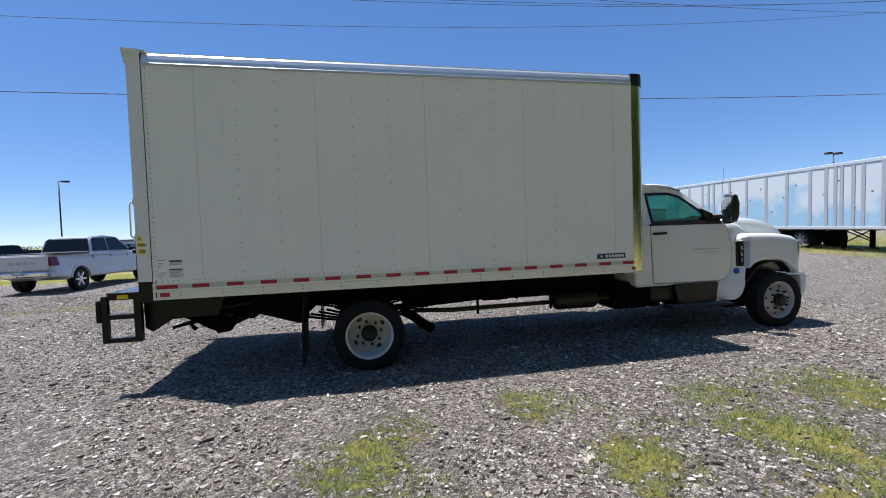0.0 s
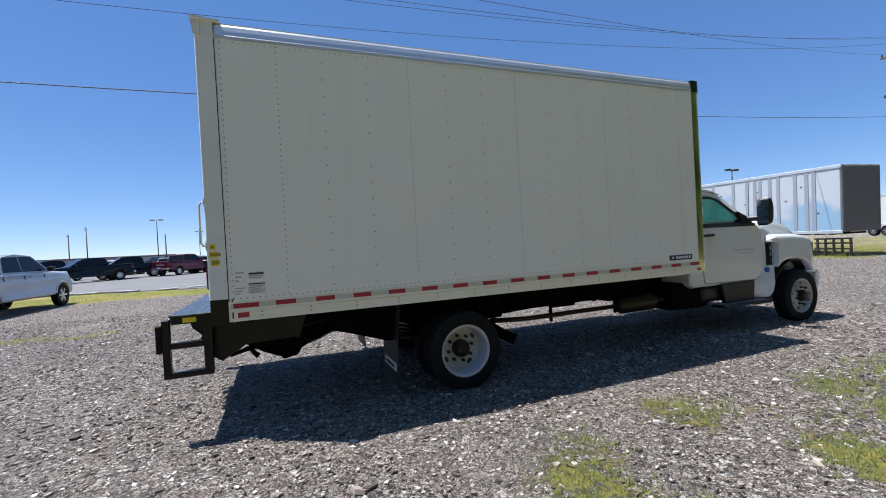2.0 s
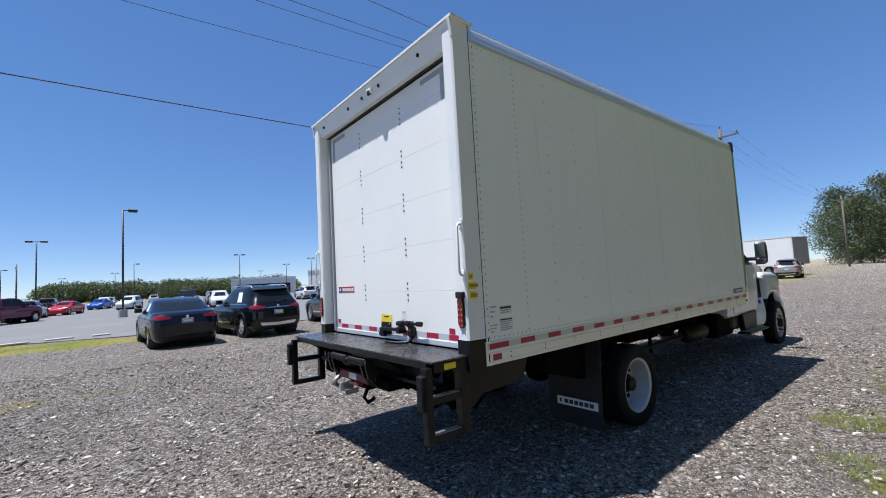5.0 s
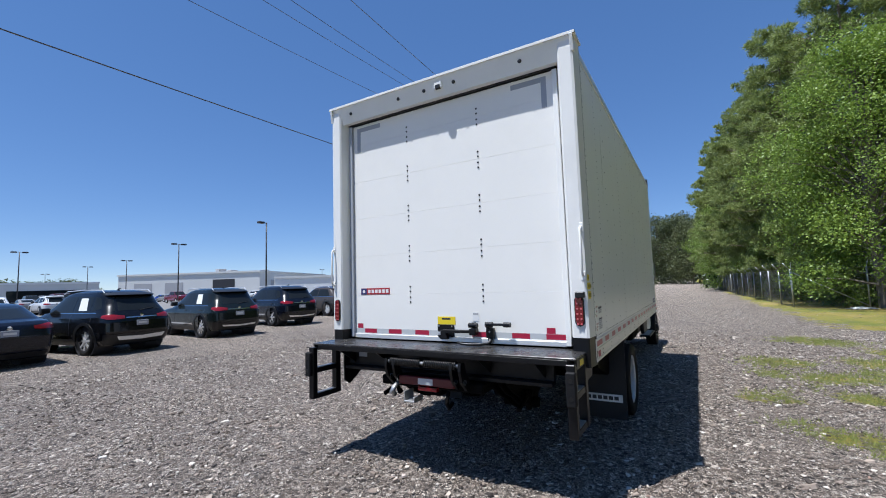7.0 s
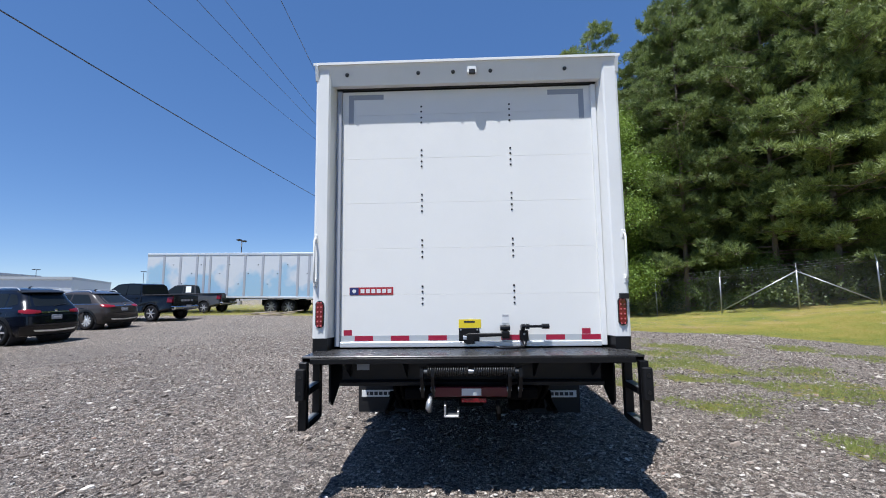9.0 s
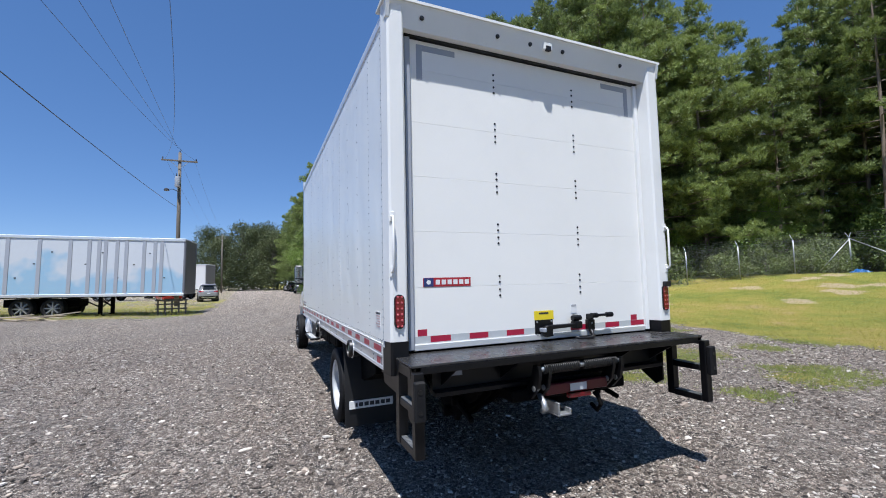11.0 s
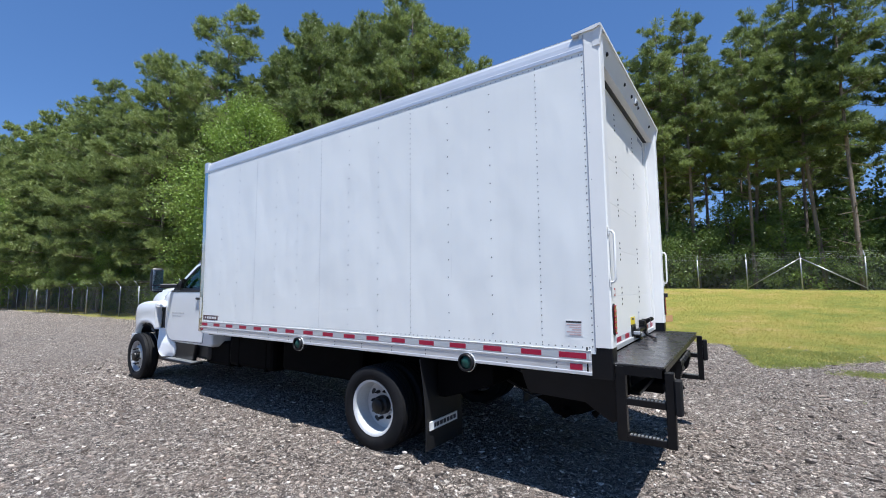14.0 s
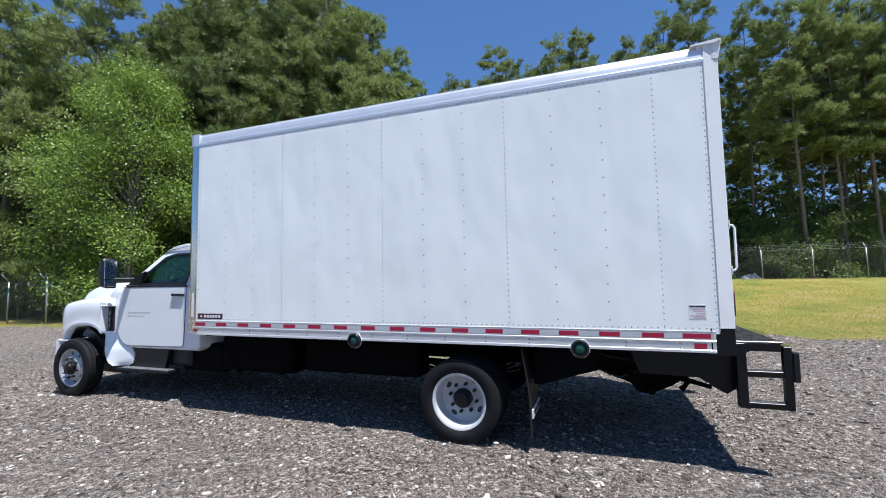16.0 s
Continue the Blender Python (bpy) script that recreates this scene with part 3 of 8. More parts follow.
bm = bmesh.new()
prism(bm, [(-160, 27.0), (-60, 27.5), (-30, 26.0), (-8.8, 20.9), (-1.6, 17.9), (6, 16.4), (19, 19.5), (21, 30), (30, 46), (140, 46), (140, 230), (-160, 230)], "z", -0.1, -0.018, 0)
tagged(part("parking_lot", bm, M["asphalt"]), "pale worn asphalt sales lot behind the grass strip", "road", kind="structure")
bm = bmesh.new()
for k in range(24):
    x0 = -10.5 - 4.0 * k
    x1 = x0 + 3.94
    f = lambda x: 20.9 + (-8.8 - x) * 0.235 if x > -30 else 26.0 + (-30 - x) * 0.05
    prism(bm, [(x0, f(x0) - 0.3), (x1, f(x1) - 0.3), (x1, f(x1) - 0.12), (x0, f(x0) - 0.12)], "z", -0.1, 0.03, 0)
tagged(part("kerb", bm, M["concrete"]), "low pale concrete edging of the sales lot", "kerb", kind="structure")


# ---- the box truck ----
truck = thing("box_truck", label="white medium-duty box truck with black step bumper, parked on gravel", category="truck")
HW = 1.295                                    # half the box's width
X1 = 5.57                           # side sheets, rear to front
ZS, ZR, ZT = 1.075, 3.285, 3.428               # skirt's top, rail's foot, rail's top

cargo = thing("cargo_box")
cargo.parent = truck
tagged(cargo, "white riveted sheet cargo box with aluminium rails")
SEAMS = [0.0, 0.465, 1.67, 2.875, 4.08, 5.285, X1]
for s in (-1, 1):
    X0 = 0.0 if s < 0 else -0.035
    seams = SEAMS if s < 0 else [X0, 0.345, 1.63, 2.94, 4.235, 5.51, X1]
    for a, b, k in zip(seams, seams[1:], range(9)):
        bm = bmesh.new()
        y0, y1 = sorted((s * (HW - 0.022), s * HW))
        box(bm, (a, b), (y0, y1), (ZS - 0.02, ZR + 0.02))
        part("side_sheet", bm, M["sheet"], cargo)
    # rivets: seams close-set, posts between wide-set, and edge rows
    bm = bmesh.new()

    def stud(x, z, r=0.0055, h=0.0035, y=HW):
        ring = [bm.verts.new((x + r * math.cos(k * math.pi / 3), s * y, z + r * math.sin(k * math.pi / 3))) for k in range(6)]
        top = bm.verts.new((x, s * (y + h), z))
        for k in range(6):
            bm.faces.new((ring[k], ring[(k + 1) % 6], top))
    for sx in seams[1:-1]:
        z = ZS + 0.04
        while z < ZR - 0.02:
            stud(sx + 0.01, z)
            z += 0.05
    between = [0.465 + 0.4017 * k for k in range(13)] if s < 0 else [sa + 1.29 * f for sa in seams[1:5] for f in (0.333, 0.667)]
    for px in between:
        if all(abs(px - sx) > 0.1 for sx in seams) and px < X1:
            z = ZS + 0.08
            while z < ZR:
                stud(px, z, 0.0065)
                z += 0.155
    z = ZS + 0.03
    while z < ZR:
        stud(X0 + (0.035 if s < 0 else 0.018), z)
        stud(X1 - 0.03, z, 0.004)
        z += 0.05
    x = X0 + 0.04
    while x < X1:
        stud(x, ZS + 0.022)
        stud(x, ZR - 0.02, 0.0045)
        x += 0.05
    part("riveting", bm, M["rivet"], cargo, "small dull steel rivets in upright seams")["kind"] = "stuff"
    bm = bmesh.new()
    box(bm, (X0 - 0.004, X0 + 0.003), sorted((s * (HW - 0.02), s * (HW + 0.003))), (ZS, ZT - 0.02))
    part("seam_strip", bm, M["black_plastic" if s < 0 else "grey_strip"], cargo, "seal between post and sheet")
    # extruded rails
    bm = bmesh.new()
    e = 0.006
    prism(bm, [(s * (HW - 0.03), ZR), (s * (HW + e), ZR), (s * (HW + e), ZR + 0.028), (s * (HW + 0.002), ZR + 0.034), (s * (HW - 0.004), ZT - 0.07), (s * (HW - 0.014), ZT - 0.03), (s * (HW - 0.034), ZT), (s * (HW - 0.06), ZT)], "x", X0, X1)
    part("top_rail", bm, M["alu"], cargo, "extruded aluminium top rail")
    bm = bmesh.new()
    prism(bm, [(s * (HW - 0.04), 0.905), (s * (HW + 0.004), 0.905), (s * (HW + 0.004), 0.925), (s * HW, 0.93), (s * HW, 0.985), (s * (HW + 0.006), 0.992), (s * (HW + 0.006), 1.0), (s * (HW + 0.002), 1.004), (s * (HW + 0.002), ZS - 0.008), (s * (HW + 0.006), ZS), (s * (HW - 0.04), ZS)], "x", -0.005, 5.60)
    skirt = part("skirt_rail", bm, M["alu"], cargo, "aluminium skirt rail with red and silver tape")
    bm = bmesh.new()
    x = 0.25
    while x < 5.5:
        for z in (0.94, 0.972):
            stud(x, z, 0.007, 0.005, HW + 0.001)
        x += 0.405
    part("skirt_bolting", bm, M["rivet"], cargo)["kind"] = "stuff"
    # conspicuity tape: red blocks on silver
    bm = bmesh.new()
    plate(bm, "y", s * (HW + 0.0022), (0.01, 5.56), (1.014, 1.058), s * 0.001)
    part("silver_tape", bm, M["silver_tape"], cargo, "silver reflective tape")
    for k in range(17):
        bm = bmesh.new()
        a = 0.03 + 0.335 * k
        plate(bm, "y", s * (HW + 0.0032), (a, a + 0.165 if k else a + 0.2), (1.016, 1.056), s * 0.001)
        part("red_tape_block", bm, M["red_tape"], cargo)
    bm = bmesh.new()
    plate(bm, "y", s * (HW + 0.001), (0.06, 0.15), (0.934, 0.978), s * 0.0015)
    part("red_tape_block", bm, M["red_tape"], cargo)
    bm = bmesh.new()
    box(bm, (5.52, 5.57), sorted((s * HW, s * (HW + 0.018))), (0.945, 0.975), 0.004)
    part("front_marker_lamp", bm, M["red_lens"], cargo, "small red side marker lamp")
    # rounded bright corner post at the front, with dark cap on top
    bm = bmesh.new()
    q = [(X1 - 0.02, s * (HW - 0.03)), (X1 - 0.02, s * (HW + 0.004)), (X1 + 0.05, s * (HW + 0.004))]
    q += [(X1 + 0.05 + 0.13 * math.sin(a), s * (HW + 0.004 - 0.13 + 0.13 * math.cos(a))) for a in [radians(d) for d in range(10, 91, 10)]]
    q += [(X1 + 0.18, s * (HW - 0.2)), (X1 + 0.15, s * (HW - 0.2))]
    prism(bm, q, "z", 0.93, 3.285)
    smooth_by_angle(part("front_corner_post", bm, M["stainless"], cargo, "polished steel rounded corner post"), 25)
    bm = bmesh.new()
    prism(bm, [(p[0] + (0.006 if p[0] > X1 else 0), p[1] * 1.003) for p in q], "z", 3.284, ZT + 0.006, 0)
    smooth_by_angle(part("corner_cap", bm, M["black_plastic" if s < 0 else "alu"], cargo, "cast cap on the front top corner"), 25)
    # maker's plate: dark field, pale bars
    xs = (5.03, 5.43) if s < 0 else (5.12, 5.52)
    bm = bmesh.new()
    plate(bm, "y", s * HW, xs, (1.10, 1.165), s * 0.002)
    plq = part("maker_plate", bm, M["navy" if s < 0 else "dark_maroon"], cargo, "dark maker's plate with pale marks")
    for k in range(6):
        bm = bmesh.new()
        a = (xs[0] + 0.115 if s < 0 else xs[0] + 0.035) + 0.045 * k
        plate(bm, "y", s * (HW + 0.0022), (a, a + 0.034), (1.117, 1.148), s * 0.001)
        part("pale_bar", bm, M["paper"], plq)
    bm = bmesh.new()
    u = xs[0] + 0.06 if s < 0 else xs[1] - 0.06
    lathe(bm, [(0.0001, s * (HW + 0.0022)), (0.017, s * (HW + 0.0022)), (0.017, s * (HW + 0.003)), (0.0001, s * (HW + 0.003))], 5, (u, 0, 1.132))
    part("pale_mark", bm, M["paper"], plq)

# stickers low on the rear of the sides
def sticker(s, x, z, mat, lines, ink, head=None, label=""):
    bm = bmesh.new()
    plate(bm, "y", s * HW, x, z, s * 0.0015)
    st = part("sticker", bm, M[mat], cargo, label)
    if head:
        bm = bmesh.new()
        plate(bm, "y", s * (HW + 0.0017), (x[0] + 0.006, x[1] - 0.006), (z[1] - head, z[1] - 0.006), s * 0.0008)
        part("print_bar", bm, M["ink"], st)
    h = z[1] - z[0] - (head or 0)
    for k in range(lines):
        zz = z[1] - (head or 0) - h * (k + 0.75) / (lines + 0.5)
        bm = bmesh.new()
        plate(bm, "y", s * (HW + 0.0017), (x[0] + 0.01, x[1] - 0.01 - 0.02 * (k % 3)), (zz - h * 0.12 / lines - 0.002, zz + h * 0.12 / lines + 0.002), s * 0.0008)
        part("print_bar", bm, M[ink], st)


sticker(-1, (0.155, 0.285), (1.255, 1.315), "paper", 2, "grey_ink", 0.022, "white notice sticker with dark heading")
sticker(-1, (0.150, 0.290), (1.13, 1.225), "paper", 5, "grey_ink", 0.016, "white notice sticker with grey lines")
sticker(-1, (0.04, 0.14), (1.12, 1.20), "sheet", 3, "faint_red", None, "faded sticker, nearly bleached out")
sticker(-1, (0.045, 0.135), (1.22, 1.34), "sheet", 3, "faint_red", None, "faded round transfer, nearly bleached out")
sticker(1, (0.05, 0.175), (1.17, 1.285), "paper", 5, "faint_red", 0.018, "white notice sticker with red lines")

bm = bmesh.new()
plate(bm, "y", HW + 0.0045, (5.585, 5.625), (1.12, 1.42), 0.0015)
part("post_label", bm, M["paper"], cargo, "tall white label on the corner post")
# roof, floor, nose and inner bulkhead close the box
bm = bmesh.new()
prism(bm, [(-HW + 0.05, ZT - 0.03), (-HW + 0.03, ZT + 0.002), (0, ZT + 0.03), (HW - 0.03, ZT + 0.002), (HW - 0.05, ZT - 0.03)], "x", 0.0, X1 + 0.16)
part("roof", bm, M["sheet"], cargo)
bm = bmesh.new()
box(bm, (0.0, X1 + 0.14), (-HW + 0.03, HW - 0.03), (0.99, 1.05))
part("floor", bm, M["chassis"], cargo)
bm = bmesh.new()
box(bm, (X1 + 0.11, X1 + 0.15), (-HW + 0.05, HW - 0.05), (0.96, ZT - 0.035))
part("nose_wall", bm, M["sheet"], cargo)
for k in range(14):
    bm = bmesh.new()
    x = 0.12 + k * 0.405
    box(bm, (x, x + 0.05), (-HW + 0.045, HW - 0.045), (0.885, 0.985))
    part("cross_member", bm, M["chassis"], cargo)

# rear frame: two posts, header with rain hood
rear = thing("rear_frame")
rear.parent = truck
tagged(rear, "white painted steel rear door frame with rain hood")
for s in (-1, 1):
    bm = bmesh.new()
    xf = 0.0 if s < 0 else -0.037
    prism(bm, [(xf, s * (HW + 0.003)), (-0.14, s * (HW - 0.012)), (-0.148, s * (HW - 0.03)), (-0.148, s * 1.175), (-0.135, s * 1.16), (-0.02, s * 1.125), (0.0, s * 1.125), (0.0, s * (HW - 0.03)), (xf, s * (HW - 0.03))], "z", 1.10, 3.424)
    part("rear_post", bm, M["frame_white"], rear)
    bm = bmesh.new()
    prism(bm, [(0.03, s * (HW + 0.001)), (-0.14, s * (HW - 0.014)), (-0.146, s * (HW - 0.03)), (-0.146, s * 1.16), (0.03, s * 1.125)], "z", 0.885, 1.099)
    part("post_foot", bm, M["black_steel"], rear, "black post foot")
    for z in (1.25, 1.6, 1.95, 2.3, 2.65, 3.0):
        bm = bmesh.new()
        lathe(bm, [(0.007, s * (HW - 0.006)), (0.006, s * (HW + 0.0005)), (0.0001, s * (HW + 0.001))], 8, (-0.05 if s > 0 else -0.02, 0, z))
        part("post_bolt", bm, M["rivet"], rear)
    # grab handle: bent bar on two feet
    bm = bmesh.new()
    yh = s * 1.265
    tube(bm, [(-0.148, yh, 1.555), (-0.172, yh, 1.558), (-0.185, yh, 1.58), (-0.185, yh, 1.895), (-0.172, yh, 1.917), (-0.148, yh, 1.92)], 0.009, 8)
    gh_ = part("grab_handle", bm, M["frame_white"], rear, "white bent grab bar", True)
    for z in (1.555, 1.92):
        bm = bmesh.new()
        box(bm, (-0.153, -0.146), (yh - 0.018, yh + 0.018), (z - 0.035, z + 0.035), 0.004)
        part("foot", bm, M["frame_white"], gh_)
    # oval tail lamp
    bm = bmesh.new()
    pts = [(s * 1.222 + 0.036 * math.cos(a), 1.295 + (0.075 if math.sin(a) > 0 else -0.075) + 0.036 * math.sin(a)) for a in [radians(d) for d in range(0, 360, 15)]]
    prism(bm, pts, "x", -0.156, -0.14)
    tl = part("tail_lamp", bm, M["black_plastic"], rear, "oval red tail lamp in black grommet")
    bm = bmesh.new()
    prism(bm, [(s * 1.222 + (p[0] - s * 1.222) * 0.8, 1.295 + (p[1] - 1.295) * 0.9) for p in pts], "x", -0.163, -0.1555, 0.003)
    part("lens", bm, M["red_lens"], tl)
    for z in (1.20, 1.238, 1.276, 1.314, 1.352, 1.39):
        bm = bmesh.new()
        for d in (-0.014, 0.014):
            lathe(bm, [(0.008, -0.1633), (0.006, -0.166), (0.0001, -0.167)], 8, (0, s * 1.222 + d, z), "x")
        part("lens_facet", bm, M["red_dot"], tl)
for y0, y1, z0, z1 in ((-1.30, -1.20, 1.395, 1.44),):
    bm = bmesh.new()
    box(bm, (-0.185, -0.147), (y0 + 0.03, y1), (z0, z1), 0.006)
    part("latch_keeper", bm, M["black_plastic"], rear)
bm = bmesh.new()
prism(bm, [(-0.160, 3.436), (-0.150, 3.405), (-0.114, 3.262), (0.0, 3.262), (0.0, 3.424)], "y", -HW + 0.012, HW - 0.012)
part("header", bm, M["frame_white"], rear)
bm = bmesh.new()
prism(bm, [(0.05, 3.425), (0.05, 3.437), (-0.160, 3.457), (-0.170, 3.45), (-0.170, 3.43), (-0.161, 3.43), (-0.159, 3.442), (-0.12, 3.425)], "y", -HW - 0.012, HW + 0.012)
hood_ = part("rain_hood", bm, M["frame_white"], rear, "folded rain hood over the rear door")
for s in (-1, 1):
    bm = bmesh.new()
    prism(bm, [(-0.10, 3.425), (-0.161, 3.447), (-0.172, 3.43), (-0.149, 3.30), (-0.10, 3.30)], "y", s * (HW - 0.03), s * (HW - 0.004))
    part("hood_cheek", bm, M["frame_white"], hood_)
for y in (1.02, 0.40, 0.10, -0.22, -0.85):
    bm = bmesh.new()
    lathe(bm, [(0.017, -0.125), (0.017, -0.142), (0.011, -0.149), (0.0001, -0.150)], 12, (0, y, 3.35), "x")
    part("clearance_lamp", bm, M["black_plastic"], rear, "small dark round clearance lamp")
bm = bmesh.new()
box(bm, (-0.158, -0.115), (-0.105, -0.02), (3.325, 3.39), 0.008)
rc = part("reversing_camera", bm, M["frame_white"], rear, "small square reversing camera housing")
bm = bmesh.new()
box(bm, (-0.163, -0.135), (-0.090, -0.036), (3.319, 3.362), 0.006)
part("lens", bm, M["black_plastic"], rc)
bm = bmesh.new()
box(bm, (-0.06, 0.0), (-1.13, 1.13), (3.252, 3.263))
part("door_seal", bm, M["black_plastic"], rear)
for s in (-1, 1):
    bm = bmesh.new()
    box(bm, (-0.055, -0.01), sorted((s * 1.085, s * 1.127)), (1.02, 3.246), 0.004)
    # track shading put into the colour: grey on the +y side, white on the other
    part("door_track", bm, M["frame_white" if s < 0 else "grey_strip"], rear)

# roll-up door: horizontal panels
door = thing("roll_up_door")
door.parent = truck
tagged(door, "closed white roll-up door with black hinge bolts")
JO = [1.055, 1.445, 1.84, 2.235, 2.63, 3.025, 3.245]
for a, b in zip(JO, JO[1:]):
    bm = bmesh.new()
    box(bm, (-0.03, 0.0), (-1.085, 1.085), (a + 0.0004, b - 0.0004), 0.0007)
    part("door_panel", bm, M["door_white"], door)
for z in JO[1:-1]:
    for y in (0.386, -0.384):
        for d in (-0.075, -0.03, 0.025, 0.07):
            bm = bmesh.new()
            lathe(bm, [(0.0095, -0.029), (0.008, -0.034), (0.0001, -0.036)], 8, (0, y, z + d), "x")
            part("hinge_bolt", bm, M["black_plastic"], door)
# a thin grey L in each top corner of the door
for s in (-1, 1):
    bm = bmesh.new()
    plate(bm, "x", -0.0305, sorted((s * 1.03, s * 0.985)), (2.95, 3.215), -0.002)
    plate(bm, "x", -0.0303, sorted((s * 0.984, s * 0.72)), (3.17, 3.215), -0.002)
    part("corner_strip", bm, M["grey_strip"], door, "thin grey L-shaped strip in the door's top corner")
bm = bmesh.new()
plate(bm, "x", -0.0305, (-1.085, 1.085), (1.062, 1.108), -0.001)
part("silver_tape", bm, M["silver_tape"], door)
for a in (0.805, 0.50, 0.185, -0.42, -0.79, -1.08):
    bm = bmesh.new()
    plate(bm, "x", -0.0318, (a, a + 0.155 if a != -0.385 else a + 0.06), (1.064, 1.106), -0.001)
    part("red_tape_block", bm, M["red_tape"], door)
for a in (0.985, -1.0):
    bm = bmesh.new()
    plate(bm, "x", -0.0305, (a, a + 0.07), (1.109, 1.155), -0.0012)
    part("red_tape_block", bm, M["red_tape"], door)
bm = bmesh.new()
box(bm, (-0.045, 0.0), (-1.085, 1.085), (1.012, 1.055), 0.004)
part("bottom_rail", bm, M["alu"], door)
bm = bmesh.new()
plate(bm, "x", -0.0305, (0.635, 1.008), (1.448, 1.512), -0.002)
mp = part("maker_plate", bm, M["sign_red"], door, "red and navy maker's plate with pale marks")
bm = bmesh.new()
plate(bm, "x", -0.0327, (0.93, 1.004), (1.45, 1.51), -0.0008)
part("navy_field", bm, M["navy"], mp)
for k in range(6):
    bm = bmesh.new()
    plate(bm, "x", -0.0327, (0.65 + 0.046 * k, 0.683 + 0.046 * k), (1.463, 1.497), -0.0008)
    part("pale_bar", bm, M["paper"], mp)
bm = bmesh.new()
lathe(bm, [(0.018, -0.0335), (0.018, -0.0345), (0.0001, -0.0345)], 5, (0, 0.967, 1.48), "x")
part("pale_mark", bm, M["paper"], mp)
bm = bmesh.new()
plate(bm, "x", -0.0305, (-0.10, 0.085), (1.165, 1.235), -0.002)
ys = part("warning_sticker", bm, M["yellow"], door, "yellow warning sticker")
bm = bmesh.new()
plate(bm, "x", -0.0327, (-0.05, 0.04), (1.208, 1.222), -0.0008)
part("print_bar", bm, M["ink"], ys)
bm = bmesh.new()
plate(bm, "x", -0.0305, (-0.335, -0.275), (1.20, 1.275), -0.002)
ls = part("latch_sticker", bm, M["paper"], door, "small white sticker with dark heading")
bm = bmesh.new()
plate(bm, "x", -0.0327, (-0.33, -0.28), (1.255, 1.27), -0.0008)
part("print_bar", bm, M["grey_ink"], ls)
# door latch: bolted plate, cranked lever and knuckles, pull handle, loose cord
lat = bmesh.new()
box(lat, (-0.042, -0.032), (-0.085, 0.085), (1.03, 1.165), 0.003)
latch = part("latch", lat, M["black_steel"], door, "black steel latch plate and lever")
for y, z in ((0.068, 1.15), (0.068, 1.05), (-0.068, 1.15)):
    bm = bmesh.new()
    lathe(bm, [(0.008, -0.041), (0.007, -0.047), (0.0001, -0.048)], 8, (0, y, z), "x")
    part("bolt", bm, M["galv"], latch)
bm = bmesh.new()
prism(bm, [(0.045, 1.105), (0.005, 1.125), (-0.27, 1.125), (-0.27, 1.10), (-0.02, 1.098), (-0.05, 1.04), (0.02, 1.036), (0.05, 1.06)], "x", -0.095, -0.055, 0.005)
part("lever", bm, M["black_steel"], latch)
bm = bmesh.new()
box(bm, (-0.10, -0.042), (0.02, 0.05), (1.075, 1.105), 0.004)
part("worn_label", bm, M["grey_strip"], latch)
bm = bmesh.new()
box(bm, (-0.105, -0.032), (-0.33, -0.265), (1.082, 1.14), 0.01, 2)
tube(bm, [(-0.07, -0.335, 1.165), (-0.07, -0.255, 1.165)], 0.022, 10)
box(bm, (-0.085, -0.032), (-0.31, -0.28), (1.13, 1.19), 0.006)
part("knuckle", bm, M["black_steel"], latch)
bm = bmesh.new()
box(bm, (-0.075, -0.032), (-0.485, -0.415), (1.06, 1.145), 0.008, 2)
pull = part("pull_handle", bm, M["black_steel"], door, "black pull handle on a block")
bm = bmesh.new()
lathe(bm, [(0.009, -0.074), (0.008, -0.079), (0.0001, -0.08)], 8, (0, -0.45, 1.115), "x")
part("bolt", bm, M["galv"], pull)
bm = bmesh.new()
tube(bm, [(-0.095, -0.45, 1.178), (-0.095, -0.62, 1.178)], [0.011, 0.011], 8)
for y in (-0.44, -0.475, -0.605, -0.635):
    tube(bm, [(-0.095, y - 0.014, 1.178), (-0.095, y + 0.014, 1.178)], 0.021, 10)
box(bm, (-0.095, -0.032), (-0.455, -0.425), (1.145, 1.19), 0.005)
part("grip", bm, M["black_steel"], pull)
bm = bmesh.new()
tube(bm, [(-0.06, -0.45, 1.06), (-0.075, -0.452, 1.03), (-0.10, -0.44, 1.018), (-0.14, -0.38, 1.014), (-0.17, -0.31, 1.016), (-0.185, -0.24, 1.02), (-0.175, -0.19, 1.03)], [0.022, 0.016, 0.012, 0.012, 0.012, 0.011, 0.008], 8)
part("pull_cord", bm, M["black_plastic"], door, "short black cord lying on the deck", True)

# step bumper
bumper = thing("step_bumper")
bumper.parent = truck
tagged(bumper, "black steel step bumper with tread plate deck")
bm = bmesh.new()
box(bm, (-0.455, -0.04), (-1.25, 1.25), (0.985, 1.0), 0.003)
part("deck", bm, M["tread"], bumper, "black tread plate deck")
bm = bmesh.new()
box(bm, (-0.455, -0.44), (-1.19, 1.19), (0.945, 0.9848), 0.002)
part("deck_lip", bm, M["black_steel"], bumper)
bm = bmesh.new()
prism(bm, [(-0.155, 0.9845), (-0.19, 0.9845), (-0.19, 0.776), (-0.26, 0.776), (-0.26, 0.745), (-0.155, 0.745)], "y", -1.02, 1.02, 0.004)
part("apron", bm, M["black_steel"], bumper)
for y in (-0.95, -0.5, 0.5, 0.95):
    bm = bmesh.new()
    prism(bm, [(-0.438, 0.984), (-0.438, 0.95), (-0.19, 0.80), (-0.19, 0.984)], "y", y - 0.005, y + 0.005)
    part("gusset", bm, M["black_steel"], bumper)
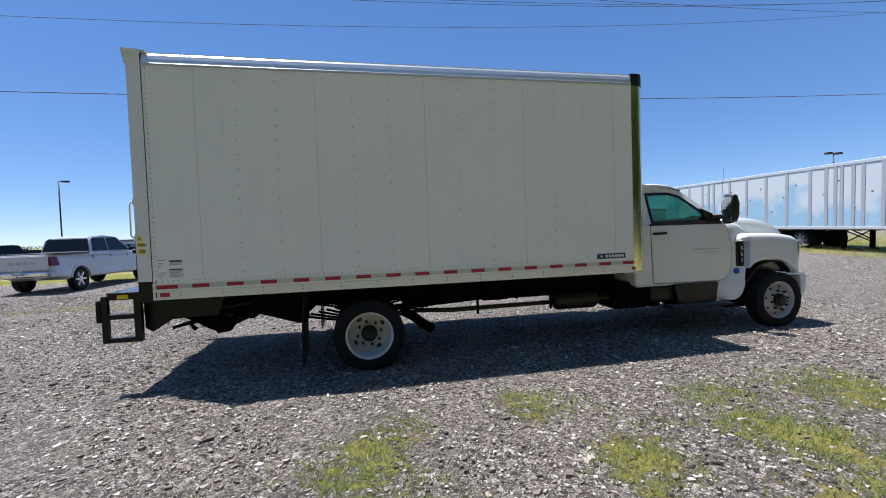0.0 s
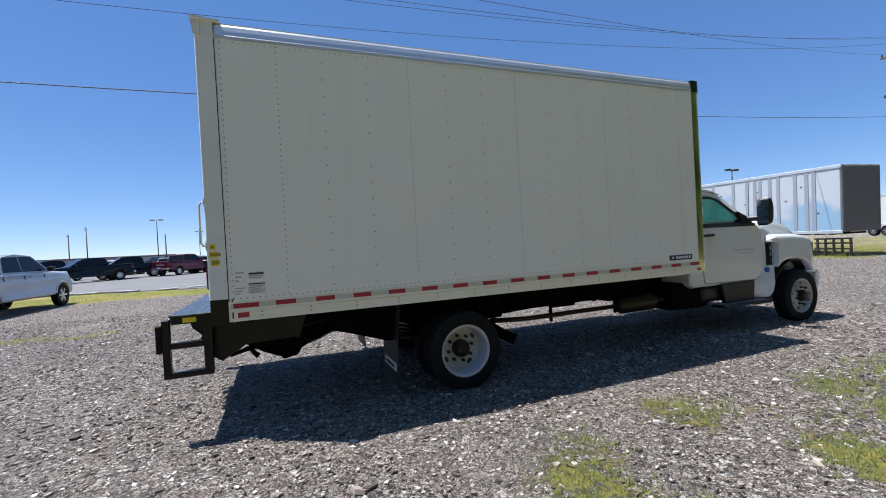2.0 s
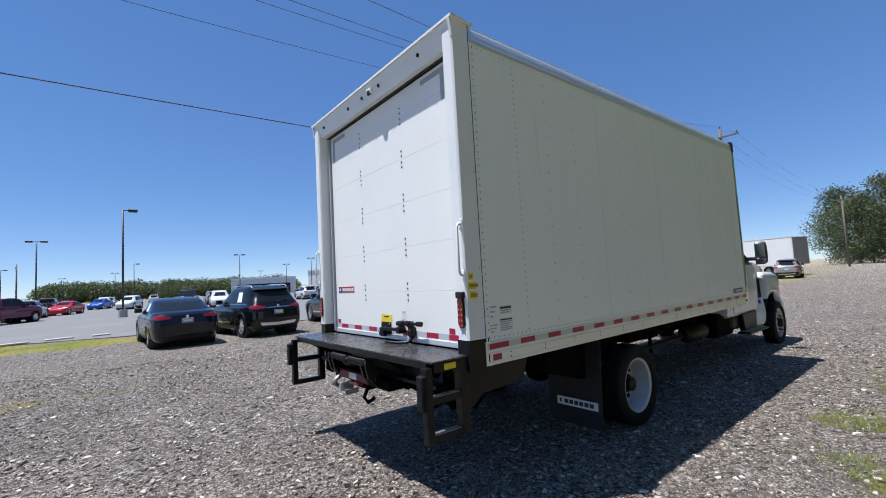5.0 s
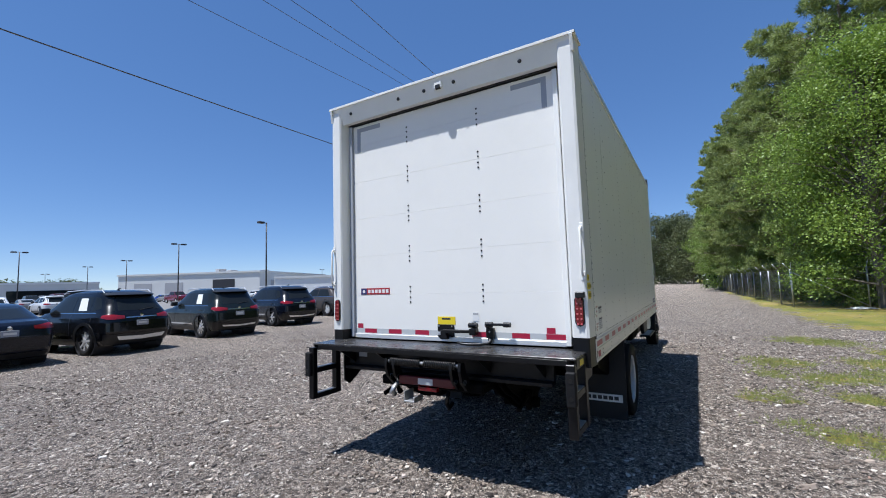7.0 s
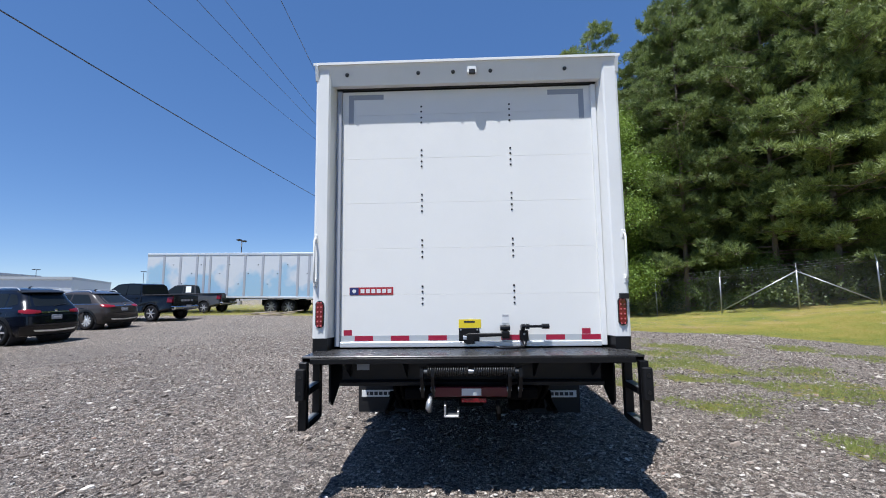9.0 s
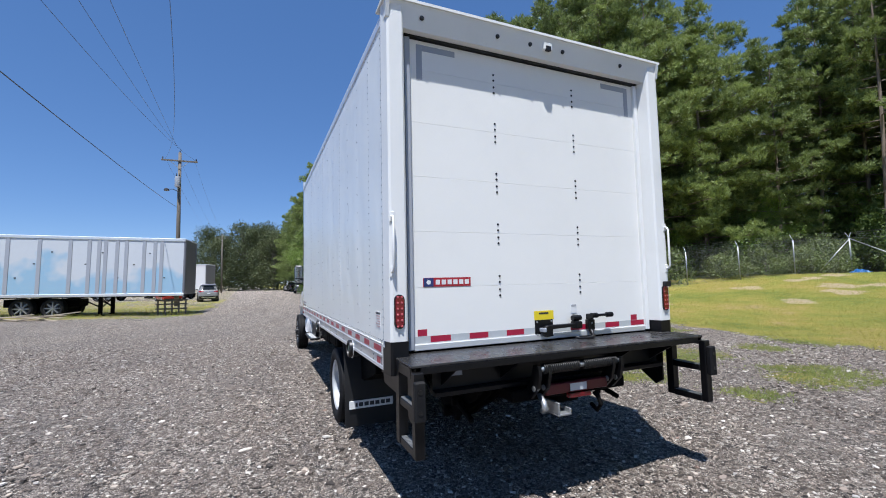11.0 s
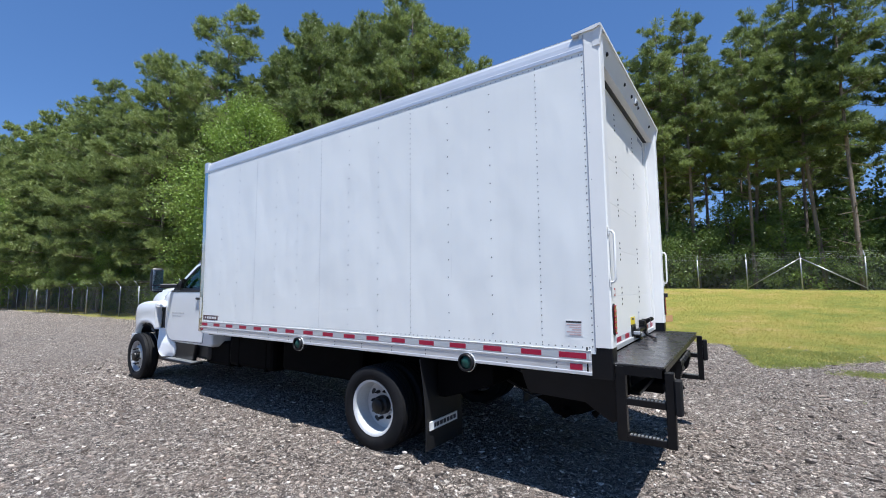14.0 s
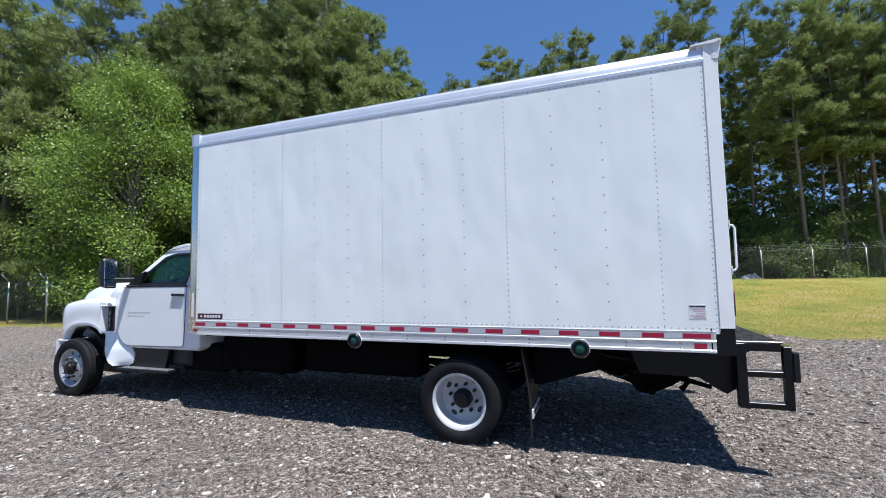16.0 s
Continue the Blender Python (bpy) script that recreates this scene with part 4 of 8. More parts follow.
for s in (-1, 1):
    for x in (-0.48, -0.185):
        bm = bmesh.new()
        box(bm, (x - 0.027, x + 0.027 if x < -0.3 else x + 0.04), sorted((s * 1.192, s * 1.252)), (0.485, 0.965 if x < -0.3 else 0.984), 0.004)
        part("step_upright", bm, M["black_steel"], bumper)
    for z in (0.485, 0.725):
        bm = bmesh.new()
        box(bm, (-0.455, -0.21), sorted((s * 1.185, s * 1.246)), (z, z + 0.045), 0.003)
        tr = part("step_rung", bm, M["black_steel"], bumper)
        bm = bmesh.new()
        for k in range(10):
            box(bm, (-0.445 + 0.023 * k, -0.432 + 0.023 * k), sorted((s * 1.19, s * 1.242)), (z + 0.045, z + 0.051))
        part("grip_teeth", bm, M["galv"], tr, "worn bright grip teeth")
    bm = bmesh.new()
    box(bm, (-0.55, -0.507), sorted((s * 1.196, s * 1.262)), (0.70, 0.925), 0.008)
    rb = part("rubber_buffer", bm, M["rubber"], bumper, "black rubber dock buffer")
    for z in (0.755, 0.87):
        bm = bmesh.new()
        lathe(bm, [(0.014, -0.5505), (0.014, -0.553), (0.0001, -0.552)], 10, (0, s * 1.231, z), "x")
        part("bolt_hole", bm, M["hub"], rb)
    bm = bmesh.new()
    prism(bm, [(-0.17, 0.985), (-0.16, 0.60), (-0.09, 0.555), (0.01, 0.615), (0.10, 0.675), (0.55, 0.69), (0.62, 0.89), (-0.02, 0.90)], "y", s * 1.12, s * 1.135)
    part("bumper_bracket", bm, M["black_steel"], bumper)
    bm = bmesh.new()
    plate(bm, "y", s * 1.2485, (-0.44, -0.20), (0.925, 0.984), s * 0.003)
    de = part("deck_end", bm, M["black_steel"], bumper)
    if s < 0:
        bm = bmesh.new()
        plate(bm, "y", s * 1.252, (-0.355, -0.255), (0.935, 0.975), s * 0.0015)
        part("grip_sticker", bm, M["yellow"], de, "yellow step sticker")
bm = bmesh.new()
plate(bm, "x", -0.1905, (0.80, 0.90), (0.855, 0.915), -0.002)
sp = part("data_plate", bm, M["grey_strip"], bumper, "small grey data plate")
# spring bar, hitch and hooks in the middle
bm = bmesh.new()
tube(bm, [(-0.43, -0.37, 0.885), (-0.43, 0.37, 0.885)], 0.017, 10)
part("spring_rod", bm, M["galv"], bumper, "bright rod of the spring pair", True)
for a, b in ((-0.32, -0.02), (0.02, 0.32)):
    bm = bmesh.new()
    n = 150
    tube(bm, [(-0.43 + 0.03 * math.cos(k * 0.75), a + (b - a) * k / n, 0.885 + 0.03 * math.sin(k * 0.75)) for k in range(n + 1)], 0.0075, 5)
    part("coil_spring", bm, M["hub"], bumper, "greased steel coil spring", True)
for y in (-0.36, -0.28, 0.28, 0.36):
    bm = bmesh.new()
    prism(bm, [(-0.46, 0.91), (-0.40, 0.91), (-0.36, 0.80), (-0.30, 0.72), (-0.36, 0.68), (-0.44, 0.76), (-0.465, 0.85)], "y", y - 0.012, y + 0.012)
    part("spring_arm", bm, M["black_steel"], bumper)
    bm = bmesh.new()
    lathe(bm, [(0.02, y - 0.016), (0.02, y + 0.016), (0.0001, y + 0.018)], 8, (-0.40, 0, 0.755))
    part("pin", bm, M["galv"], bumper)
bm = bmesh.new()
box(bm, (-0.40, -0.35), (-0.27, 0.27), (0.695, 0.765), 0.006)
hb = part("hitch_bar", bm, M["tow_red"], bumper, "dull red cross bar")
bm = bmesh.new()
plate(bm, "x", -0.4005, (-0.075, 0.07), (0.705, 0.755), -0.002)
part("reflector", bm, M["silver_tape"], hb)
bm = bmesh.new()
plate(bm, "x", -0.4005, (-0.11, 0.07), (0.66, 0.68), -0.002)
box(bm, (-0.40, -0.36), (-0.11, 0.07), (0.655, 0.685))
part("red_lamp_bar", bm, M["red_lens"], bumper, "red identification lamp bar")
bm = bmesh.new()
box(bm, (-0.43, -0.30), (0.09, 0.20), (0.555, 0.57), 0.003)
box(bm, (-0.43, -0.30), (0.185, 0.2), (0.57, 0.645), 0.003)
box(bm, (-0.43, -0.30), (0.09, 0.105), (0.57, 0.60), 0.003)
part("plug_bracket", bm, M["galv"], bumper, "bare metal plug bracket")
bm = bmesh.new()
tube(bm, [(-0.36, 0.30, 0.70), (-0.42, 0.31, 0.66), (-0.44, 0.31, 0.63), (-0.40, 0.31, 0.60)], [0.018, 0.022, 0.026, 0.02], 8)
part("ball", bm, M["galv"], bumper, smooth=True)
bm = bmesh.new()
box(bm, (-0.30, 0.9), (-0.09, 0.09), (0.60, 0.72), 0.01)
tube(bm, [(-0.36, -0.2, 0.66), (-0.40, -0.2, 0.58), (-0.36, -0.2, 0.53), (-0.30, -0.2, 0.56)], 0.016, 8)
box(bm, (-0.34, 0.0), (-0.5, 0.5), (0.66, 0.74), 0.01)
part("receiver", bm, M["chassis"], bumper)

# chassis: rails, cross pieces, axles, springs, drive shaft, exhaust, tank
chas = thing("chassis")
chas.parent = truck
tagged(chas, "dusty black ladder chassis with axles and exhaust")
for s in (-1, 1):
    bm = bmesh.new()
    y = s * 0.43
    prism(bm, [(y + s * 0.04, 0.62), (y - s * 0.04, 0.62), (y - s * 0.04, 0.63), (y + s * 0.03, 0.63), (y + s * 0.03, 0.875), (y - s * 0.04, 0.875), (y - s * 0.04, 0.885), (y + s * 0.04, 0.885)], "x", 0.25, 8.5)
    part("frame_rail", bm, M["chassis"], chas)
    bm = bmesh.new()
    for k in range(6):
        z = 0.40 + 0.022 * k
        w = 0.78 - 0.1 * k
        tube(bm, [(2.13 - w, s * 0.52, z + 0.10), (2.13 - w * 0.5, s * 0.52, z + 0.03), (2.13, s * 0.52, z), (2.13 + w * 0.5, s * 0.52, z + 0.03), (2.13 + w, s * 0.52, z + 0.10)], 0.018, 4)
    box(bm, (2.07, 2.19), (s * 0.52 - 0.05, s * 0.52 + 0.05), (0.34, 0.62), 0.01)
    part("leaf_spring", bm, M["chassis"], chas)
    bm = bmesh.new()
    prism(bm, [(1.30, 0.88), (1.30, 0.55), (1.40, 0.52), (1.52, 0.62), (1.55, 0.88)], "y", s * 0.47, s * 0.49)
    prism(bm, [(0.35, 0.88), (0.40, 0.66), (0.62, 0.52), (0.78, 0.52), (0.95, 0.64), (1.0, 0.88)], "y", s * 0.50, s * 0.52)
    part("hanger_plate", bm, M["chassis"], chas)
bm = bmesh.new()
tube(bm, [(2.13, -1.0, 0.39), (2.13, 1.0, 0.39)], 0.065, 12)
lathe(bm, [(0.0001, -0.2), (0.10, -0.17), (0.17, -0.08), (0.18, 0.0), (0.17, 0.08), (0.10, 0.17), (0.0001, 0.2)], 16, (2.13, 0, 0.39))
tube(bm, [(2.13, 0, 0.40), (2.45, 0, 0.44), (4.4, 0, 0.55), (6.6, 0, 0.66)], [0.09, 0.045, 0.045, 0.045], 10)
part("rear_axle", bm, M["chassis"], chas, smooth=True)
bm = bmesh.new()
box(bm, (8.0, 8.14), (-0.95, 0.95), (0.34, 0.44), 0.02)
part("front_axle", bm, M["chassis"], chas)
for x in (0.3, 1.3, 3.0, 4.6, 6.2):
    bm = bmesh.new()
    box(bm, (x, x + 0.08), (-0.40, 0.40), (0.66, 0.85), 0.008)
    part("cross_piece", bm, M["chassis"], chas)
bm = bmesh.new()
yp = -0.70
tube(bm, [(7.2, -0.45, 0.56), (6.3, -0.6, 0.50), (5.6, yp, 0.50), (5.35, yp, 0.50)], 0.042, 10)
tube(bm, [(4.75, yp, 0.49), (4.0, yp, 0.485), (3.25, yp, 0.48), (2.75, yp + 0.05, 0.50)], 0.030, 10)
ex = part("exhaust_pipe", bm, M["pipe"], chas, "dull steel exhaust pipe", True)
bm = bmesh.new()
lathe(bm, [(0.05, 4.70), (0.10, 4.72), (0.125, 4.76), (0.125, 5.30), (0.10, 5.34), (0.05, 5.37)], 20, (0, yp, 0.50), "x")
smooth_by_angle(part("silencer", bm, M["pipe"], ex, "dull round silencer"), 40)
bm = bmesh.new()
tube(bm, [(2.62, yp + 0.05, 0.50), (2.74, yp - 0.02, 0.44), (2.84, yp - 0.12, 0.36), (2.95, yp - 0.22, 0.30)], 0.062, 12)
part("tail_pipe", bm, M["chassis"], ex, "wide sooty tail pipe", True)
for x in (4.65, 3.6, 5.5):
    bm = bmesh.new()
    box(bm, (x, x + 0.03), (yp - 0.02, yp + 0.02), (0.40, 0.72), 0.004)
    part("hanger", bm, M["chassis"], ex)
bm = bmesh.new()
box(bm, (3.05, 3.65), (-0.72, -0.48), (0.60, 0.82), 0.02)
part("battery_box", bm, M["chassis"], chas)
for x0, x1, z0 in ((2.62, 2.98, 0.52), (3.72, 4.1, 0.55), (4.58, 5.5, 0.57)):
    bm = bmesh.new()
    box(bm, (x0, x1), (-0.60, -0.47), (z0, 0.84), 0.02)
    part("equipment_box", bm, M["chassis"], chas)
bm = bmesh.new()
box(bm, (4.15, 4.55), (-0.66, -0.48), (0.63, 0.84), 0.02)
part("battery_box", bm, M["chassis"], chas)
bm = bmesh.new()
box(bm, (2.75, 4.3), (0.5, 0.82), (0.43, 0.84), 0.05, 2)
part("air_tank", bm, M["chassis"], chas)
bm = bmesh.new()
box(bm, (4.45, 5.6), (0.46, 0.86), (0.38, 0.86), 0.06, 2)
part("long_tank", bm, M["chassis"], chas)
for x in (4.6, 5.3):
    bm = bmesh.new()
    box(bm, (x, x + 0.05), (0.45, 0.868), (0.372, 0.875), 0.01)
    part("tank_strap", bm, M["chassis"], chas)
for s in (-1, 1):
    bm = bmesh.new()
    prism(bm, [(0.88, 0.87), (0.88, 0.69), (1.0, 0.655), (1.38, 0.53), (1.46, 0.53), (1.46, 0.87)], "y", s * 0.72, s * 1.12, 0.01)
    part("side_box", bm, M["chassis"], chas, "black under-floor box")
    # lift gear hung between the rails and the bumper
    gear = [(-0.16, 0.88), (-0.16, 0.68), (-0.05, 0.60), (0.10, 0.53), (0.20, 0.46), (0.33, 0.40), (0.42, 0.375), (0.50, 0.39), (0.55, 0.47), (0.66, 0.505), (0.69, 0.565), (0.95, 0.585), (1.0, 0.60), (1.0, 0.88)]
    for y in (0.48, 0.54, 0.60):
        bm = bmesh.new()
        k = (y - 0.48) * 0.3
        prism(bm, [(x + k, z + k * 0.4) for x, z in gear], "y", s * y, s * (y + 0.025), 0.006)
        part("lift_plate", bm, M["chassis"], chas, "black lift gear plate")
    bm = bmesh.new()
    tube(bm, [(0.42, s * 0.36, 0.43), (0.42, s * 0.68, 0.44)], 0.045, 10)
    tube(bm, [(0.2, s * 0.36, 0.56), (0.2, s * 0.70, 0.57)], 0.035, 10)
    tube(bm, [(0.62, s * 0.40, 0.58), (0.62, s * 0.68, 0.58)], 0.05, 10)
    part("lift_shaft", bm, M["chassis"], chas, smooth=True)
    bm = bmesh.new()
    tube(bm, [(0.16, s * 0.66, 0.56), (0.04, s * 0.67, 0.53), (-0.08, s * 0.68, 0.50)], [0.03, 0.022, 0.02], 8)
    tube(bm, [(0.10, s * 0.66, 0.54), (0.14, s * 0.68, 0.49), (0.17, s * 0.68, 0.46)], [0.02, 0.022, 0.03], 8)
    part("lift_arm", bm, M["chassis"], chas)
    bm = bmesh.new()
    tube(bm, [(0.0, s * 0.66, 0.70), (0.2, s * 0.70, 0.78), (0.5, s * 0.68, 0.70), (0.8, s * 0.66, 0.74), (1.0, s * 0.64, 0.8)], 0.012, 6)
    tube(bm, [(0.5, s * 0.66, 0.62), (0.7, s * 0.68, 0.54), (0.86, s * 0.66, 0.60), (1.1, s * 0.64, 0.7)], 0.010, 6)
    part("hose", bm, M["black_plastic"], chas, "thin black hydraulic hose")
# tank and cab steps
for s in (-1, 1):
    bm = bmesh.new()
    box(bm, (6.10, 7.30), sorted((s * 0.55, s * 0.90)), (0.40, 0.66), 0.06, 3)
    part("fuel_tank", bm, M["black_plastic"], chas)
    bm = bmesh.new()
    box(bm, (6.28, 7.30), sorted((s * 0.90, s * 1.10)), (0.335, 0.37), 0.008)
    cs = part("cab_step", bm, M["black_steel"], chas, "black cab step")
    bm = bmesh.new()
    for k in range(16):
        box(bm, (6.33 + 0.058 * k, 6.36 + 0.058 * k), sorted((s * 0.93, s * 1.07)), (0.37, 0.378), 0.002)
    part("step_tread", bm, M["galv"], cs, "worn bright step teeth")
    bm = bmesh.new()
    prism(bm, [(6.50, 0.37), (7.12, 0.37), (7.16, 0.66), (6.42, 0.66)], "y", s * 0.90, s * 0.97, 0.01)
    part("step_panel", bm, M["black_plastic"], cs, "black panel behind the step")
    bm = bmesh.new()
    box(bm, (5.55, 6.30), sorted((s * 0.40, s * 0.86)), (0.34, 0.72), 0.05, 2)
    part("equipment_box", bm, M["chassis"], chas)
# round port lamps on the driver's side skirt
for x in (1.025, 3.285):
    bm = bmesh.new()
    lathe(bm, [(0.060, 1.22), (0.072, 1.25), (0.076, 1.325), (0.070, 1.333), (0.058, 1.333), (0.054, 1.31), (0.0001, 1.31)], 24, (x, 0, 0.905))
    pl = smooth_by_angle(part("round_port", bm, M["black_plastic"], cargo, "round black port with glassy green lens"), 40)
    bm = bmesh.new()
    lathe(bm, [(0.053, 1.312), (0.045, 1.322), (0.025, 1.329), (0.0001, 1.331)], 20, (x, 0, 0.905))
    part("lens", bm, glass("green_lens", (0.02, 0.07, 0.055), 0.06), pl, smooth=True)
    bm = bmesh.new()
    tube(bm, [(x + 0.079 * math.cos(a * math.pi / 12), 1.30, 0.905 + 0.079 * math.sin(a * math.pi / 12)) for a in range(25)], 0.0035, 6, False)
    part("bright_ring", bm, M["alu"], pl, smooth=True)
# mud flaps
for s in (-1, 1):
    bm = bmesh.new()
    n = 8
    rows = []
    for k in range(n + 1):
        z = 0.88 - (0.88 - 0.075) * k / n
        x = (1.545 if s > 0 else 1.47) - 0.07 * math.sin(k / n * 2.0) * (1 if s > 0 else 0.6)
        rows.append([(x + d, y, z) for d, y in ((-0.005, s * 0.69), (-0.005, s * 1.28), (0.005, s * 1.28), (0.005, s * 0.69))])
    vs = [[bm.verts.new(p) for p in r] for r in rows]
    for a, b in zip(vs, vs[1:]):
        for k in range(4):
            bm.faces.new((a[k], a[(k + 1) % 4], b[(k + 1) % 4], b[k]))
    bm.faces.new(vs[0])
    bm.faces.new(vs[-1])
    mf = part("mud_flap", bm, M["flap"], truck, "black rubber mud flap with pale strip")
    bm = bmesh.new()
    x = rows[6][0][0]
    box(bm, (x - 0.014, x - 0.0005), sorted((s * 0.80, s * 1.24)), (0.25, 0.325))
    ms = part("pale_strip", bm, M["paper"], mf, "pale maker's strip")
    for k in range(7):
        bm = bmesh.new()
        a = 0.83 + 0.055 * k
        box(bm, (x - 0.017, x - 0.0142), sorted((s * a, s * (a + (0.042 if k != (6 if s > 0 else 0) else 0.02)))), (0.270, 0.308))
        part("dark_bar", bm, M["ink"], ms)


# wheels
def tyre_profile(w, r, rim):
    h = w / 2
    pr = [(rim, -h * 0.72), (rim + 0.03, -h * 0.93), ((r + rim) / 2, -h), (r - 0.03, -h * 0.94), (r - 0.006, -h * 0.82)]
    for g in (-0.45, 0.0, 0.45):
        pr += [(r, (g - 0.09) * h), (r - 0.012, (g - 0.07) * h), (r - 0.012, (g + 0.07) * h), (r, (g + 0.09) * h)]
    pr += [(r - 0.006, h * 0.82), (r - 0.03, h * 0.94), ((r + rim) / 2, h), (rim + 0.03, h * 0.93), (rim, h * 0.72)]
    return pr


def truck_wheel(x, y, s, deep):
    w = thing("rear_wheel" if deep else "front_wheel", (x, s * y, 0.348))
    w.parent = truck
    bm = bmesh.new()
    lathe(bm, [(r, s * t) for r, t in tyre_profile(0.235, 0.408, 0.262)], 48)
    smooth_by_angle(part("tyre", bm, M["rubber"], w), 30)
    bm = bmesh.new()
    if deep:
        pr = [(0.268, 0.085), (0.272, 0.098), (0.262, 0.098), (0.245, 0.085), (0.238, 0.0), (0.228, -0.075), (0.20, -0.09), (0.115, -0.085), (0.108, -0.07), (0.0001, -0.07)]
    else:
        pr = [(0.268, 0.085), (0.272, 0.098), (0.262, 0.098), (0.245, 0.085), (0.236, 0.055), (0.222, 0.045), (0.19, 0.062), (0.15, 0.088), (0.115, 0.092), (0.10, 0.085), (0.0001, 0.085)]
    lathe(bm, [(r, s * t) for r, t in pr], 40)
    rim = smooth_by_angle(part("rim", bm, M["wheel_white" if deep else "wheel_grey"], w, "white steel disc wheel" if deep else "grey metal disc wheel"), 40)
    yo = -0.075 if deep else 0.085
    bm = bmesh.new()
    g = 1.0 if deep else 0.6
    hp = [(0.095, yo), (0.092, yo + 0.06 * g), (0.075, yo + 0.075 * g), (0.07, yo + 0.11 * g), (0.05, yo + 0.12 * g), (0.0001, yo + 0.122 * g)]
    lathe(bm, [(r, s * t) for r, t in hp], 20)
    smooth_by_angle(part("hub", bm, M["hub"], w, "dark greasy hub"), 40)
    for k in range(8):
        a = k * math.pi / 4 + 0.2
        bm = bmesh.new()
        lathe(bm, [(0.017, s * (yo - 0.008)), (0.017, s * (yo + 0.028)), (0.009, s * (yo + 0.032)), (0.009, s * (yo + 0.05)), (0.0001, s * (yo + 0.051))], 6, (0.1375 * math.cos(a), 0, 0.1375 * math.sin(a)))
        part("wheel_nut", bm, M["hub"], rim)
    for k in range(8 if not deep else 4):
        a = k * 2 * math.pi / (8 if not deep else 4) + 0.6
        bm = bmesh.new()
        c = (0.193 * math.cos(a), 0.193 * math.sin(a))
        yy = (0.0635 if not deep else -0.0855)
        ov = [(c[0] + 0.022 * math.cos(t) * math.cos(a) - (0.018 if not deep else 0.034) * math.sin(t) * math.sin(a), c[1] + 0.022 * math.cos(t) * math.sin(a) + (0.018 if not deep else 0.034) * math.sin(t) * math.cos(a)) for t in [i * math.pi / 6 for i in range(12)]]
        prism(bm, ov, "y", s * (yy - 0.03), s * (yy + 0.002))
        part("hand_hole", bm, M["ink"], rim)
    return w


for s in (-1, 1):
    truck_wheel(8.10, 1.035 + 0.06 * s, s, False)
    truck_wheel(2.165, 1.155, s, True)
    w = thing("inner_rear_wheel", (2.165, s * 0.86, 0.348))
    w.parent = truck
    bm = bmesh.new()
    lathe(bm, [(r, t) for r, t in tyre_profile(0.235, 0.408, 0.262)], 40)
    part("tyre", bm, M["rubber"], w)
    bm = bmesh.new()
    lathe(bm, [(0.262, -0.1), (0.25, 0.0), (0.23, s * 0.1), (0.0001, s * 0.1)], 32)
    part("rim", bm, M["wheel_white"], w)

# cab: lower shell, roof, pillars, doors, bonnet, wings
def grid_skin(bm, rows):
    """A skin over rows of points that all have the same number of columns."""
    vs = [[bm.verts.new(p) for p in r] for r in rows]
    for A, B in zip(vs, vs[1:]):
        for k in range(len(A) - 1):
            bm.faces.new((A[k], A[k + 1], B[k + 1], B[k]))
    bmesh.ops.recalc_face_normals(bm, faces=bm.faces)
    return vs


def smooth_table(x, table):
    """Value at x on a soft curve through (x, value) pairs."""
    xs, ys = [p[0] for p in table], [p[1] for p in table]
    for i in range(len(xs) - 1):
        if x <= xs[i + 1]:
            k = clamp01((x - xs[i]) / (xs[i + 1] - xs[i]))
            m0 = (ys[i + 1] - ys[max(0, i - 1)]) / (xs[i + 1] - xs[max(0, i - 1)])
            m1 = (ys[min(len(xs) - 1, i + 2)] - ys[i]) / (xs[min(len(xs) - 1, i + 2)] - xs[i])
            h = xs[i + 1] - xs[i]
            return (2 * k ** 3 - 3 * k ** 2 + 1) * ys[i] + (k ** 3 - 2 * k ** 2 + k) * h * m0 + (3 * k ** 2 - 2 * k ** 3) * ys[i + 1] + (k ** 3 - k ** 2) * h * m1
    return ys[-1]


WING_OUT = [(7.455, 1.035), (7.475, 1.072), (7.51, 1.088), (7.60, 1.098), (7.8, 1.110), (8.1, 1.115), (8.3, 1.113), (8.42, 1.104), (8.50, 1.075), (8.55, 1.02), (8.585, 0.93)]
WING_TOP = [(7.455, 1.285), (7.475, 1.318), (7.51, 1.336), (7.60, 1.345), (7.8, 1.343), (8.1, 1.328), (8.3, 1.30), (8.42, 1.268), (8.50, 1.215), (8.55, 1.14), (8.585, 1.04)]
WING_ARCH = [(7.60, 0.835), (7.64, 0.875), (7.70, 0.912), (7.80, 0.940), (7.95, 0.950), (8.10, 0.938), (8.22, 0.908), (8.32, 0.850), (8.40, 0.785), (8.44, 0.715), (8.48, 0.68), (8.585, 0.68)]


